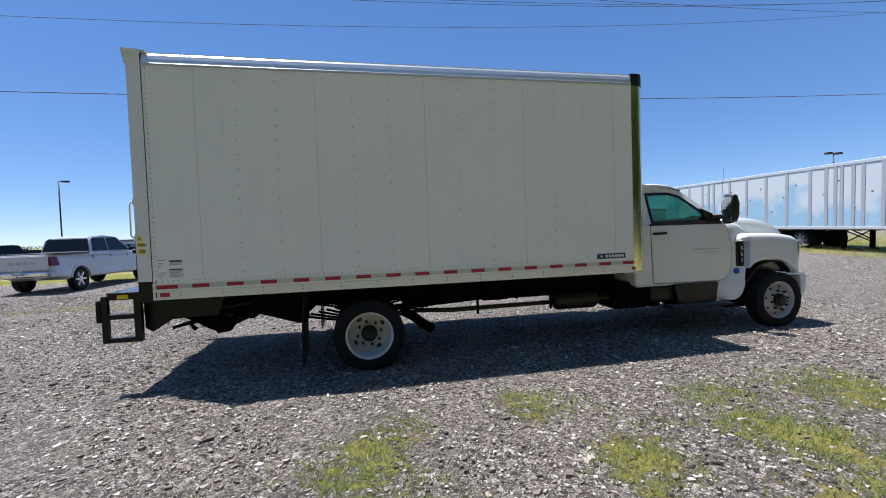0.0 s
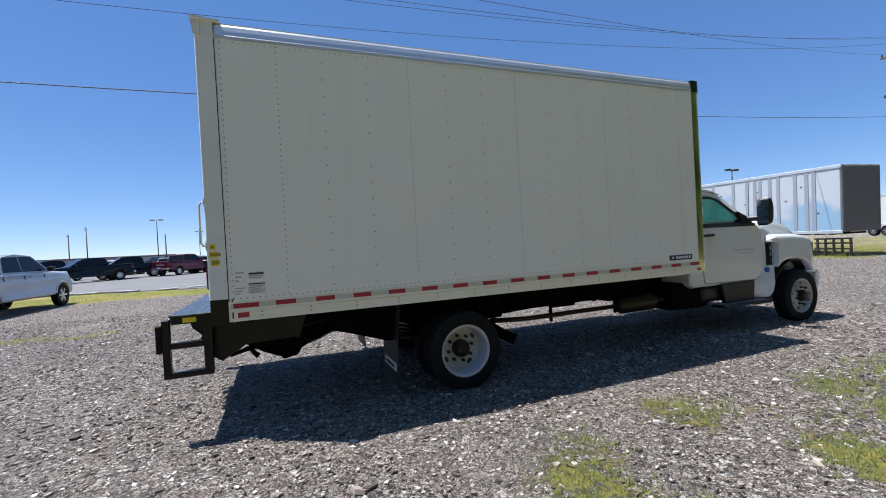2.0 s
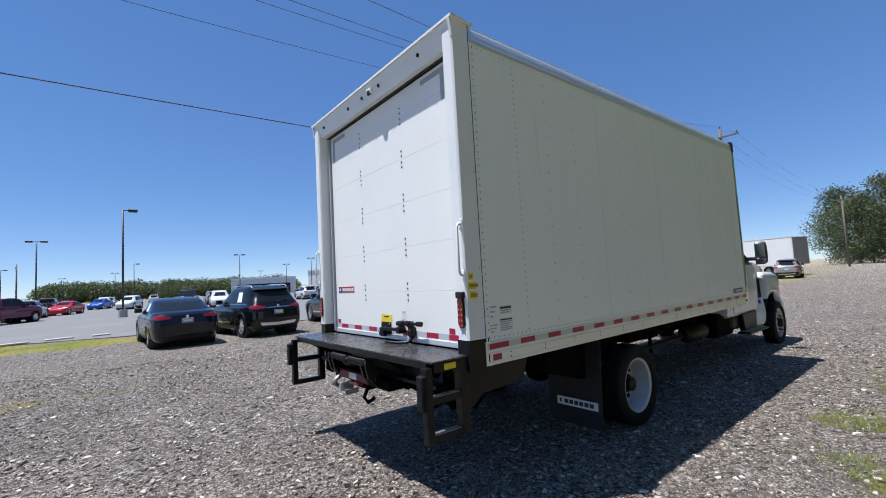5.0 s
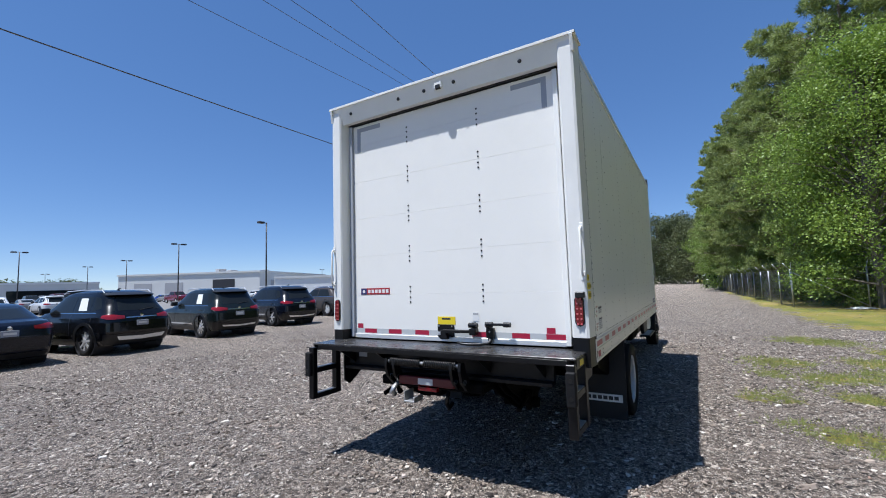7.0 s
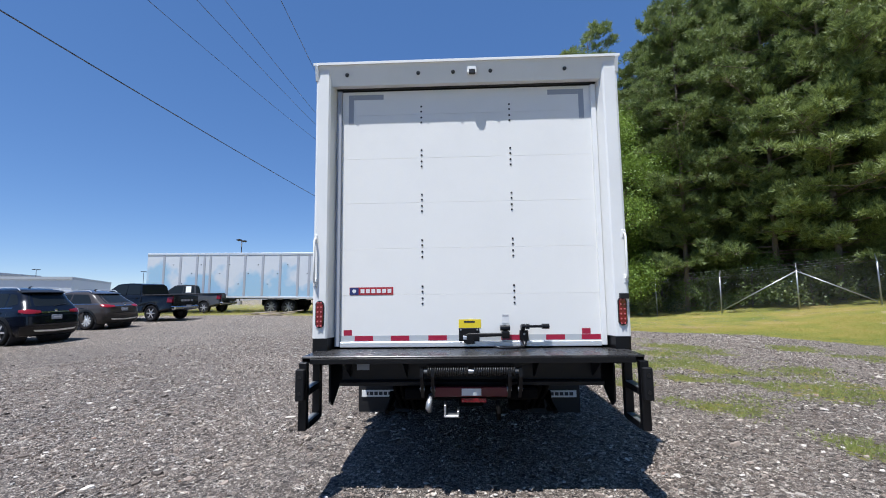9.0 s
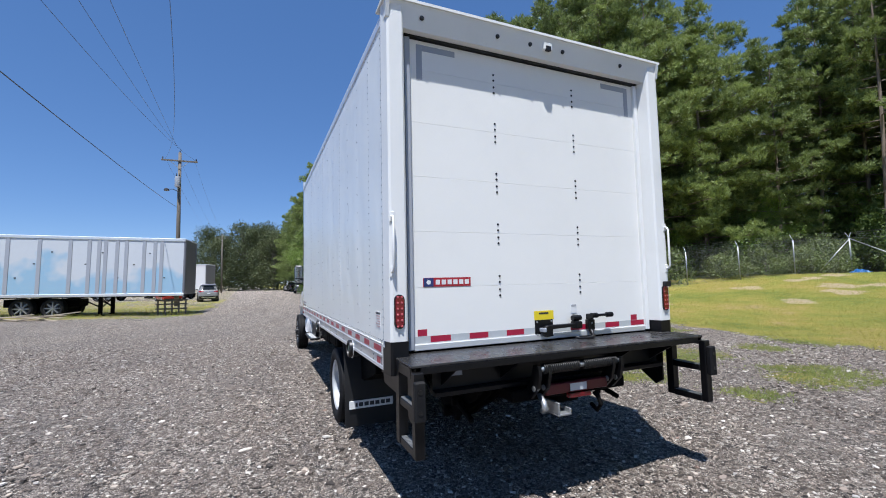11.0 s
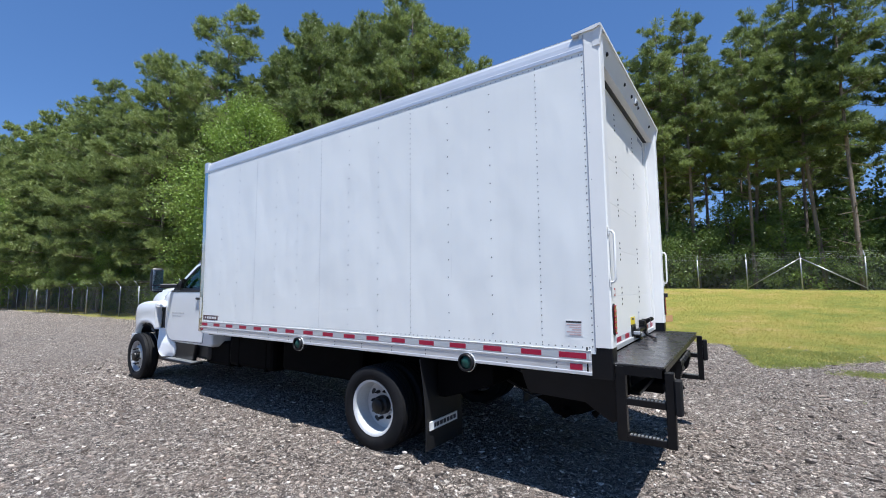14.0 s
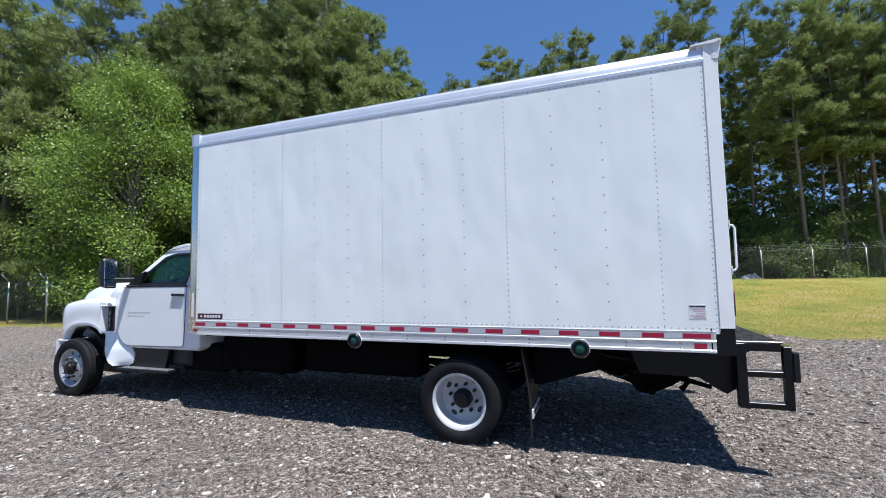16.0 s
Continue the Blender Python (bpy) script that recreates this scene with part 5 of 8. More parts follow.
def loft_wing(s):
    rows = []
    for x in [7.455, 7.463, 7.475, 7.49, 7.51, 7.55, 7.596] + list(np.linspace(7.602, 8.40, 22)) + [8.44, 8.48, 8.51, 8.535, 8.56, 8.575, 8.585]:
        yo, zt = smooth_table(x, WING_OUT), smooth_table(x, WING_TOP)
        zb = 1.228 if x < 7.60 else smooth_table(x, WING_ARCH)
        zb = min(zb, zt - 0.05)
        h = zt - zb
        mid = 0.55 * h
        rows.append([(x, s * y, z) for y, z in ((0.74, zt - 0.02), (yo - 0.17, zt - 0.004), (yo - 0.10, zt), (yo - 0.055, zt - 0.008), (yo - 0.024, zt - 0.025), (yo - 0.007, zt - min(0.06, h * 0.35)), (yo, zt - min(0.13, h * 0.5)),
                                               (yo + 0.003, zt - mid), (yo - 0.004, zb + min(0.10, h * 0.25)), (yo + 0.004, zb + min(0.055, h * 0.15)), (yo + 0.006, zb + 0.012), (yo - 0.004, zb), (yo - 0.10, zb))])
    bm = bmesh.new()
    vs = grid_skin(bm, rows)
    bm.faces.new(vs[0])
    smooth_by_angle(part("wing", bm, M["cab_white"], cab, "flared white front wing"), 50)


def lower_wing(s):
    back = [(0.385, 7.165), (0.42, 7.095), (0.50, 7.055), (0.58, 7.065), (0.64, 7.12), (0.68, 7.215), (0.77, 7.335), (0.87, 7.39)]
    fore = [(0.385, 7.38), (0.42, 7.445), (0.50, 7.505), (0.60, 7.54), (0.70, 7.56), (0.80, 7.585), (0.87, 7.62)]
    rows = []
    for z in np.linspace(0.385, 0.862, 14):
        a, b = smooth_table(z, back), smooth_table(z, fore)
        g = 1 - 0.55 * clamp01((z - 0.6) / 0.26)
        row = [(a, s * 0.87, z), (a, s * 0.975, z)]
        for k in range(1, 9):
            u = k / 8
            row.append((a + (b - a) * u, s * (0.985 + 0.085 * g * u ** 1.6 - 0.015 * clamp01((0.43 - z) / 0.045)), z))
        rows.append(row + [(b + 0.004, row[-1][1] - s * 0.012, z), (b + 0.004, s * 0.90, z)])
    bm = bmesh.new()
    vs = grid_skin(bm, rows)
    bm.faces.new(vs[0])
    bm.faces.new(vs[-1])
    smooth_by_angle(part("lower_wing", bm, M["cab_white"], cab, "white panel behind the wheel arch"), 45)


cab = thing("cab", (0.03, 0.035, 0))
cab.scale = (1, 0.975, 1)
cab.parent = truck
tagged(cab, "white regular cab with tall black mirrors")
bm = bmesh.new()
shell = [(5.78, 0.68), (5.77, 1.52), (7.26, 1.50), (7.34, 1.42), (7.40, 0.80), (7.30, 0.68), (7.2, 0.635), (5.86, 0.635)]
puff(bm, shell, [(-1.0, 0.035), (-0.985, 0.012), (-0.94, 0), (0.94, 0), (0.985, 0.012), (1.0, 0.035)])
smooth_by_angle(part("shell", bm, M["cab_white"], cab), 28)
bm = bmesh.new()
box(bm, (5.80, 7.36), (-0.93, 0.93), (1.50, 1.535), 0.01)
box(bm, (6.95, 7.32), (-0.9, 0.9), (1.52, 1.60), 0.03)
part("interior_trim", bm, M["black_plastic"], cab)
# crowned roof over the two side frames
bm = bmesh.new()
ROOF = [(5.785, 1.97), (5.785, 2.06), (5.84, 2.095), (6.05, 2.115), (6.30, 2.115), (6.50, 2.09), (6.64, 2.04), (6.72, 1.985), (6.68, 1.97)]
puff(bm, ROOF, [(-0.845, 0.035), (-0.80, 0.012), (-0.68, 0.004), (-0.4, 0.0), (0.4, 0.0), (0.68, 0.004), (0.80, 0.012), (0.845, 0.035)])
smooth_by_angle(part("roof", bm, M["cab_white"], cab), 50)
bm = bmesh.new()
box(bm, (5.77, 5.80), (-0.92, 0.92), (1.50, 1.97), 0.008)
part("back_wall", bm, M["cab_white"], cab)


def bar(p, q, w, t, out):
    """A flat bar from p to q, w wide along the side and t thick outwards."""
    b = bmesh.new()
    p, q, out = Vector(p), Vector(q), Vector(out).normalized()
    d = (q - p).normalized()
    sd = d.cross(out).normalized() * (w / 2)
    o = out * (t / 2)
    lo = [b.verts.new(p + a * sd + c * o) for a, c in ((-1, -1), (1, -1), (1, 1), (-1, 1))]
    hi = [b.verts.new(q + a * sd + c * o) for a, c in ((-1, -1), (1, -1), (1, 1), (-1, 1))]
    b.faces.new(lo)
    b.faces.new(hi)
    for k in range(4):
        b.faces.new((lo[k], lo[(k + 1) % 4], hi[(k + 1) % 4], hi[k]))
    bmesh.ops.bevel(b, geom=list(b.edges), offset=min(w, t) * 0.2, segments=1, affect="EDGES")
    return b


for s in (-1, 1):
    bl, rl = s * 0.965, s * 0.825                        # belt and roof line
    yz = lambda z: bl + (rl - bl) * (z - 1.5) / 0.53
    inner = [(6.10, 1.53), (7.04, 1.53), (6.94, 1.685), (6.63, 1.91), (6.46, 1.957), (6.07, 1.957)]
    outer = [(5.78, 1.49), (7.29, 1.49), (7.09, 1.68), (6.72, 1.955), (6.50, 2.038), (5.80, 2.03)]
    bm = bmesh.new()
    loops = [[bm.verts.new((x, yz(z) - s * d, z)) for x, z in lp] for lp, d in ((outer, 0.012), (outer, 0.0), (inner, 0.0), (inner, 0.05), (outer, 0.06))]
    loops[0] = loops.pop(0)
    for A, B in zip(loops, loops[1:] + loops[:1]):
        for k in range(6):
            bm.faces.new((A[k], A[(k + 1) % 6], B[(k + 1) % 6], B[k]))
    part("side_frame", bm, M["cab_white"], cab, "white pillars and roof rail in one")
    # door skin
    bm = bmesh.new()
    dp = [(6.075, 0.72), (6.06, 1.10), (6.05, 1.495), (7.265, 1.495), (7.325, 1.36), (7.365, 1.20), (7.38, 1.02), (7.37, 0.89), (7.325, 0.775), (7.25, 0.705), (7.15, 0.672), (6.10, 0.69)]
    puff(bm, dp, [(s * 0.985, 0), (s * 1.006, 0.0), (s * 1.012, 0.010)])
    dr = smooth_by_angle(part("door", bm, M["cab_white"], cab, "white cab door with dark handle"), 30)
    bm = bmesh.new()
    puff(bm, inset_poly(dp, -0.007), [(s * 0.985, 0), (s * 1.0035, 0)])
    part("door_gap", bm, M["ink"], cab)
    bm = bmesh.new()
    prism(bm, [(6.06, 1.375), (6.07, 1.40), (6.28, 1.405), (6.29, 1.385), (6.27, 1.37), (6.08, 1.365)], "y", s * 1.012, s * 1.045, 0.006)
    part("handle", bm, M["black_plastic"], dr, "black pull handle")
    bm = bmesh.new()
    box(bm, (6.04, 7.22), sorted((s * 0.99, s * 1.016)), (1.496, 1.522), 0.003)
    part("belt_strip", bm, M["black_plastic"], dr)
    for a, z, h, n in ((6.72, 1.130, 0.022, 9), (6.82, 1.085, 0.014, 11)):
        for k in range(n):
            bm = bmesh.new()
            w = (7.17 - a) / n
            plate(bm, "y", s * 1.012, (a + w * k, a + w * (k + 0.62)), (z, z + h), s * 0.002)
            part("badge_bar", bm, M["grey_ink"], dr, "small grey badge")
    # side glass with black surround
    gl = [(6.11, 1.535), (7.02, 1.535), (6.93, 1.68), (6.62, 1.905), (6.45, 1.95), (6.08, 1.95)]
    pts = [(x, yz(z) - s * 0.012, z) for x, z in gl]
    pane = quad_part("door_glass", pts if s > 0 else pts[::-1], 0.004, M["cab_glass"], cab, "greenish clear door glass")
    pane.visible_shadow = False
    for (xa, za), (xb, zb) in zip(gl, gl[1:] + gl[:1]):
        part("window_surround", bar((xa, yz(za) + s * 0.002, za), (xb, yz(zb) + s * 0.002, zb), 0.036, 0.016, (0, s, 0.3)), M["black_plastic"], dr)
    # wing: rounded skin over the arch, lofted from the vent to the headlamp
    loft_wing(s)
    lower_wing(s)
    # flank of the bonnet between door and wing
    bm = bmesh.new()
    grid_skin(bm, [[(x, s * y, z) for y, z in ((0.70, zt), (yo - 0.13, zt - 0.005), (yo - 0.05, zt - 0.03), (yo - 0.012, zt - 0.075), (yo, zt - 0.15), (yo, 1.0 if x > 7.42 else 1.0), (yo - 0.01, 0.78), (yo - 0.2, 0.78))]
                   for x, yo, zt in ((7.275, 0.982, 1.545), (7.33, 0.986, 1.552), (7.42, 0.988, 1.545), (7.50, 0.985, 1.525), (7.60, 0.965, 1.49), (7.72, 0.92, 1.45), (7.80, 0.84, 1.42))])
    for v in bm.verts:                                   # the gap along the door runs forward as it goes down
        if v.co.x < 7.28:
            v.co.x += 0.118 * math.sin(math.pi * 0.5 * clamp01((1.54 - v.co.z) / 0.5))
    smooth_by_angle(part("cowl_side", bm, M["cab_white"], cab), 50)
    bm = bmesh.new()
    puff(bm, [(8.47, 0.36), (8.55, 0.38), (8.605, 0.52), (8.60, 0.70), (8.50, 0.70), (8.51, 0.55)], [(s * 0.80, 0.0), (s * 1.09, 0.0), (s * 1.105, 0.012)])
    part("bumper_end", bm, M["cab_white"], cab)
    bm = bmesh.new()
    puff(bm, arc(8.09, 0.37, 0.55, 190, -10, 16) + [(8.45, 0.2), (7.6, 0.2)], [(s * 0.60, 0.0), (s * 0.70, 0.0)])
    part("wheel_well", bm, M["black_plastic"], cab)
    bm = bmesh.new()
    puff(bm, arc(8.09, 0.37, 0.554, 150, 40, 16) + arc(8.09, 0.37, 0.535, 40, 150, 16), [(s * 0.60, 0.0), (s * 1.04, 0.0)])
    part("arch_liner", bm, M["black_plastic"], cab)
    bm = bmesh.new()
    prism(bm, [(7.485, 0.855), (7.47, 0.95), (7.465, 1.232), (7.61, 1.232), (7.612, 0.98), (7.60, 0.855)], "y", s * 0.97, s * 0.993)
    vt = part("wing_vent", bm, M["ink"], cab, "dark vertical wing vent")
    part("vent_trim", bar((7.50, s * 1.01, 1.215), (7.535, s * 1.01, 0.88), 0.022, 0.02, (0, s, 0)), M["black_plastic"], vt)
    for z0, z1 in ((1.16, 1.10), (1.07, 1.01), (0.98, 0.92)):
        part("louvre", bar((7.55, s * 1.0, z0), (7.565, s * 1.0, z1), 0.022, 0.016, (0, s, 0)), M["chrome"], vt, "bright louvre")
    bm = bmesh.new()
    lathe(bm, [(0.042, s * 0.99), (0.040, s * 1.022), (0.0001, s * 1.026)], 20, (7.46, 0, 0.795))
    if s < 0:
        part("blue_disc", bm, M["blue_badge"], cab, "round blue cap on the wing")
    else:
        bm.free()
    bm = bmesh.new()
    prism(bm, [(8.45, s * 0.66), (8.60, s * 0.66), (8.597, s * 0.86), (8.572, s * 0.985), (8.525, s * 1.066), (8.475, s * 1.098), (8.45, s * 1.06)], "z", 0.985, 1.165, 0.008)
    hl = part("headlamp", bm, glass("headlamp_glass", (0.10, 0.10, 0.105), 0.05), cab, "clear wraparound headlamp")
    bm = bmesh.new()
    prism(bm, [(8.46, s * 0.655), (8.605, s * 0.655), (8.603, s * 0.86), (8.577, s * 0.99), (8.53, s * 1.072), (8.50, s * 1.06), (8.47, s * 0.9)], "z", 1.166, 1.18)
    part("headlamp_brow", bm, M["black_plastic"], hl)
    # mirror: tall head on a thick arm
    mo, mb = (0.085, 0.06) if s < 0 else (0.02, 0.0)
    part("mirror_arm", bar((7.12, s * 0.96, 1.60), (7.24 - mb, s * (1.26 - mo), 1.60), 0.09, 0.07, (0, 0, 1)), M["black_plastic"], cab)
    bm = bmesh.new()
    prism(bm, [(6.99, 1.525), (7.24, 1.525), (7.10, 1.64), (6.90, 1.72), (6.93, 1.66)], "y", s * 0.925, s * 0.975)
    part("sail_panel", bm, M["black_plastic"], cab)
    bm = bmesh.new()
    mh = [(7.19, 1.49), (7.29, 1.51), (7.33, 1.59), (7.34, 1.77), (7.30, 1.89), (7.23, 1.905), (7.20, 1.87)]
    mh = [(x - mb, z) for x, z in mh]
    puff(bm, mh, [(s * (y - mo), d) for y, d in ((1.175, 0.035), (1.182, 0.014), (1.20, 0), (1.32, 0), (1.345, 0.014), (1.358, 0.045))])
    mr = smooth_by_angle(part("mirror", bm, M["black_plastic"], cab, "tall black towing mirror"), 35)
    bm = bmesh.new()
    box(bm, (7.182 - mb, 7.189 - mb), sorted((s * (1.19 - mo), s * (1.35 - mo))), (1.62, 1.865), 0.002)
    box(bm, (7.182 - mb, 7.189 - mb), sorted((s * (1.19 - mo), s * (1.35 - mo))), (1.515, 1.60), 0.002)
    part("mirror_glass", bm, M["chrome"], mr, "silvered mirror glass")
ws = [(7.27, -0.90, 1.55), (7.27, 0.90, 1.55), (6.64, 0.78, 2.02), (6.64, -0.78, 2.02)]
quad_part("windscreen", ws, 0.006, M["cab_glass"], cab, "clear windscreen").visible_shadow = False
bm = bmesh.new()
bonnet = [(7.28, 0.95), (7.28, 1.50), (7.36, 1.575), (7.70, 1.60), (7.98, 1.585), (8.20, 1.535), (8.38, 1.465), (8.50, 1.36), (8.56, 1.22), (8.57, 0.80), (8.47, 0.70)]
puff(bm, bonnet, [(-0.86, 0.12), (-0.82, 0.05), (-0.72, 0.015), (-0.5, 0.0), (0.5, 0.0), (0.72, 0.015), (0.82, 0.05), (0.86, 0.12)])
smooth_by_angle(part("bonnet", bm, M["cab_white"], cab, "high rounded white bonnet"), 40)
bm = bmesh.new()
box(bm, (8.50, 8.59), (-0.66, 0.66), (0.72, 1.20), 0.02)
part("grille", bm, M["black_plastic"], cab, "black front grille")
bm = bmesh.new()
prism(bm, [(8.51, -1.07), (8.59, -1.07), (8.65, -0.9), (8.69, 0), (8.65, 0.9), (8.59, 1.07), (8.51, 1.07), (8.47, 0.9), (8.47, 0), (8.47, -0.9)], "z", 0.44, 0.69, 0.015)
part("front_bumper", bm, M["cab_white"], cab, "white front bumper")
bm = bmesh.new()
for y in (-1.06, 1.06):
    box(bm, (8.22, 8.56), (y - 0.05, y + 0.05), (0.705, 0.73), 0.006)
part("arch_lip", bm, M["cab_white"], cab)
bm = bmesh.new()
for y in (-0.5, 0.5):
    box(bm, (5.95, 6.12), (y - 0.25, y + 0.25), (1.0, 1.66), 0.05, 2)
    box(bm, (5.93, 6.03), (y - 0.12, y + 0.12), (1.66, 1.86), 0.04, 2)
part("seat", bm, M["black_plastic"], cab, "dark cab seats")
bm = bmesh.new()
tube(bm, [(6.82 + 0.08 * math.sin(a * math.pi / 10), 0.5 + 0.19 * math.cos(a * math.pi / 10), 1.62 + 0.17 * math.sin(a * math.pi / 10)) for a in range(21)], 0.014, 6, False)
tube(bm, [(6.82, 0.5, 1.62), (7.1, 0.5, 1.52)], 0.03, 6)
part("steering_wheel", bm, M["black_plastic"], cab)
bm = bmesh.new()
tube(bm, [(7.42, -0.78, 1.52), (7.44, -0.79, 1.95), (7.46, -0.80, 2.32)], [0.005, 0.003, 0.002], 5)
part("aerial", bm, M["black_plastic"], cab, "thin black whip aerial")
# yellow stickers on the passenger-side rear post
for z0, z1, x0, x1 in ((1.52, 1.565, -0.125, -0.08), (1.455, 1.505, -0.13, -0.03), (1.385, 1.44, -0.12, -0.04)):
    yy = lambda x: -(HW + 0.003 - (0.03 - x) * 0.088)
    a = [(x0, yy(x0), z0), (x1, yy(x1), z0), (x1, yy(x1), z1), (x0, yy(x0), z1)]
    st = quad_part("yellow_sticker", a, 0.0015, M["yellow"], rear, "yellow safety sticker")
    b = [(x0 + 0.01, yy(x0 + 0.01) - 0.0017, z0 + 0.012), (x1 - 0.012, yy(x1 - 0.012) - 0.0017, z0 + 0.012), (x1 - 0.012, yy(x1 - 0.012) - 0.0017, z1 - 0.014), (x0 + 0.01, yy(x0 + 0.01) - 0.0017, z1 - 0.014)]
    quad_part("print_bar", b, 0.0006, plain("dim_print", (0.35, 0.27, 0.02), 0.5, vary=0.1), st)

# ---- parked vehicles ----
def road_wheel(parent, x, y, r, w, s, rim_mat, spokes):
    wl = thing("wheel", (x, y, r))
    wl.parent = parent
    bm = bmesh.new()
    rr = r * 0.71
    lathe(bm, [(a, s * t) for a, t in ((rr, -w * 0.42), (r * 0.85, -w * 0.5), (r * 0.97, -w * 0.42), (r, -w * 0.3), (r, w * 0.3), (r * 0.97, w * 0.42), (r * 0.85, w * 0.5), (rr, w * 0.42))], 28)
    smooth_by_angle(part("tyre", bm, M["rubber"], wl), 35)
    bm = bmesh.new()
    lathe(bm, [(a, s * t) for a, t in ((rr + 0.01, w * 0.42), (rr - 0.02, w * 0.43), (rr - 0.04, w * 0.1), (0.0001, w * 0.1))], 24, mat=1)
    for k in range(spokes):
        a = 2 * math.pi * k / spokes
        c, d = math.cos(a), math.sin(a)
        q = [(0.03, -0.034), (rr - 0.02, -0.026), (rr - 0.02, 0.026), (0.03, 0.034)]
        prism(bm, [(u * c - v * d, u * d + v * c) for u, v in q], "y", s * w * 0.14, s * w * 0.40)
    lathe(bm, [(0.07, s * w * 0.40), (0.06, s * w * 0.44), (0.0001, s * w * 0.44)], 12)
    part("rim", bm, [rim_mat, M["ink"]], wl, "spoked light alloy rim")


def side_pane(parent, pts, yb, zb, yr, zr, s, name="side_window"):
    """A dark pane on a leaning side, from (x, z) corners."""
    yz = lambda z: yb + (yr - yb) * (z - zb) / (zr - zb)
    q = [(x, s * (yz(z) + 0.002), z) for x, z in pts]
    return quad_part(name, q if s < 0 else q[::-1], 0.006, M["dark_glass"], parent)


KINDS = {
    "sedan": (4.86, 1.83, 0.33, 1.02, 3.82), "suv": (4.66, 1.88, 0.38, 0.93, 3.62), "crossover": (4.5, 1.86, 0.36, 0.9, 3.55),
    # length, width, wheel radius, rear axle, front axle, body top outline rear to front, glasshouse (base rear, roof rear, roof mid, roof front, base front)
    "pickup": (5.85, 2.0, 0.40, 1.18, 4.88, [(0.0, 0.55), (-0.02, 0.62), (0.02, 0.70), (0.03, 1.30), (0.10, 1.335), (1.88, 1.325), (1.95, 1.36), (4.3, 1.33), (5.35, 1.27), (5.68, 1.16), (5.83, 0.85), (5.80, 0.42)],
               [(1.90, 1.32), (2.03, 1.84), (2.2, 1.91), (2.8, 1.945), (3.55, 1.91), (4.42, 1.31)]),
}


def bend_in(bm, L, hw, z0):
    """Rounds a vehicle's corners in plan and leans its sides in above and below the waist."""
    for v in bm.verts:
        x, y, z = v.co
        k = max(0.0, (abs(x - L / 2) - L * 0.34) / (L * 0.16))
        f = 1 - 0.13 * min(1.2, k) ** 2
        if z > z0:
            f *= 1 - 0.10 * min(1.0, (z - z0) / 0.4)
        elif z < 0.45:
            f *= 1 - 0.05 * (0.45 - z) / 0.25
        v.co.y = y * f
        v.co.x = x + (L / 2 - x) * 0.035 * (abs(y) / hw) ** 3 * min(1.0, k)


SHELL = {
    # rear end, front end and share of the half width, each by height; then belt height, glass top
    "suv": ([(0.24, 0.12), (0.40, 0.02), (0.60, -0.02), (0.86, 0.0), (1.0, 0.05), (1.09, 0.11), (1.56, 0.44), (1.64, 0.56), (1.70, 0.88), (1.725, 1.3)],
            [(0.24, 4.56), (0.40, 4.64), (0.62, 4.66), (0.80, 4.58), (0.90, 4.38), (0.97, 4.0), (1.03, 3.50), (1.56, 2.66), (1.64, 2.45), (1.70, 2.1), (1.725, 1.75)],
            [(0.24, 0.90), (0.34, 0.965), (0.60, 1.0), (0.86, 0.995), (1.0, 0.965), (1.09, 0.915), (1.56, 0.75), (1.64, 0.70), (1.70, 0.55), (1.725, 0.3)], 1.09, 1.56),
    "crossover": ([(0.24, 0.12), (0.42, 0.0), (0.66, -0.02), (0.93, 0.05), (1.02, 0.16), (1.44, 0.8), (1.53, 1.05), (1.59, 1.4), (1.615, 1.65)],
                  [(0.24, 4.42), (0.58, 4.5), (0.80, 4.38), (0.91, 4.0), (0.98, 3.4), (1.44, 2.62), (1.53, 2.4), (1.59, 2.1), (1.615, 1.85)],
                  [(0.24, 0.90), (0.34, 0.965), (0.60, 1.0), (0.86, 0.99), (1.02, 0.93), (1.44, 0.75), (1.53, 0.69), (1.59, 0.5), (1.615, 0.25)], 1.02, 1.45),
    "sedan": ([(0.20, 0.14), (0.42, 0.02), (0.70, -0.02), (0.96, 0.06), (1.03, 0.16), (1.065, 0.60), (1.36, 1.33), (1.42, 1.6), (1.455, 1.9), (1.47, 2.05)],
              [(0.20, 4.74), (0.50, 4.84), (0.70, 4.72), (0.86, 4.3), (0.97, 3.6), (1.36, 2.85), (1.42, 2.65), (1.455, 2.4), (1.47, 2.2)],
              [(0.20, 0.90), (0.30, 0.965), (0.60, 1.0), (0.86, 0.99), (1.0, 0.93), (1.36, 0.75), (1.42, 0.69), (1.455, 0.5), (1.47, 0.25)], 1.0, 1.37),
}


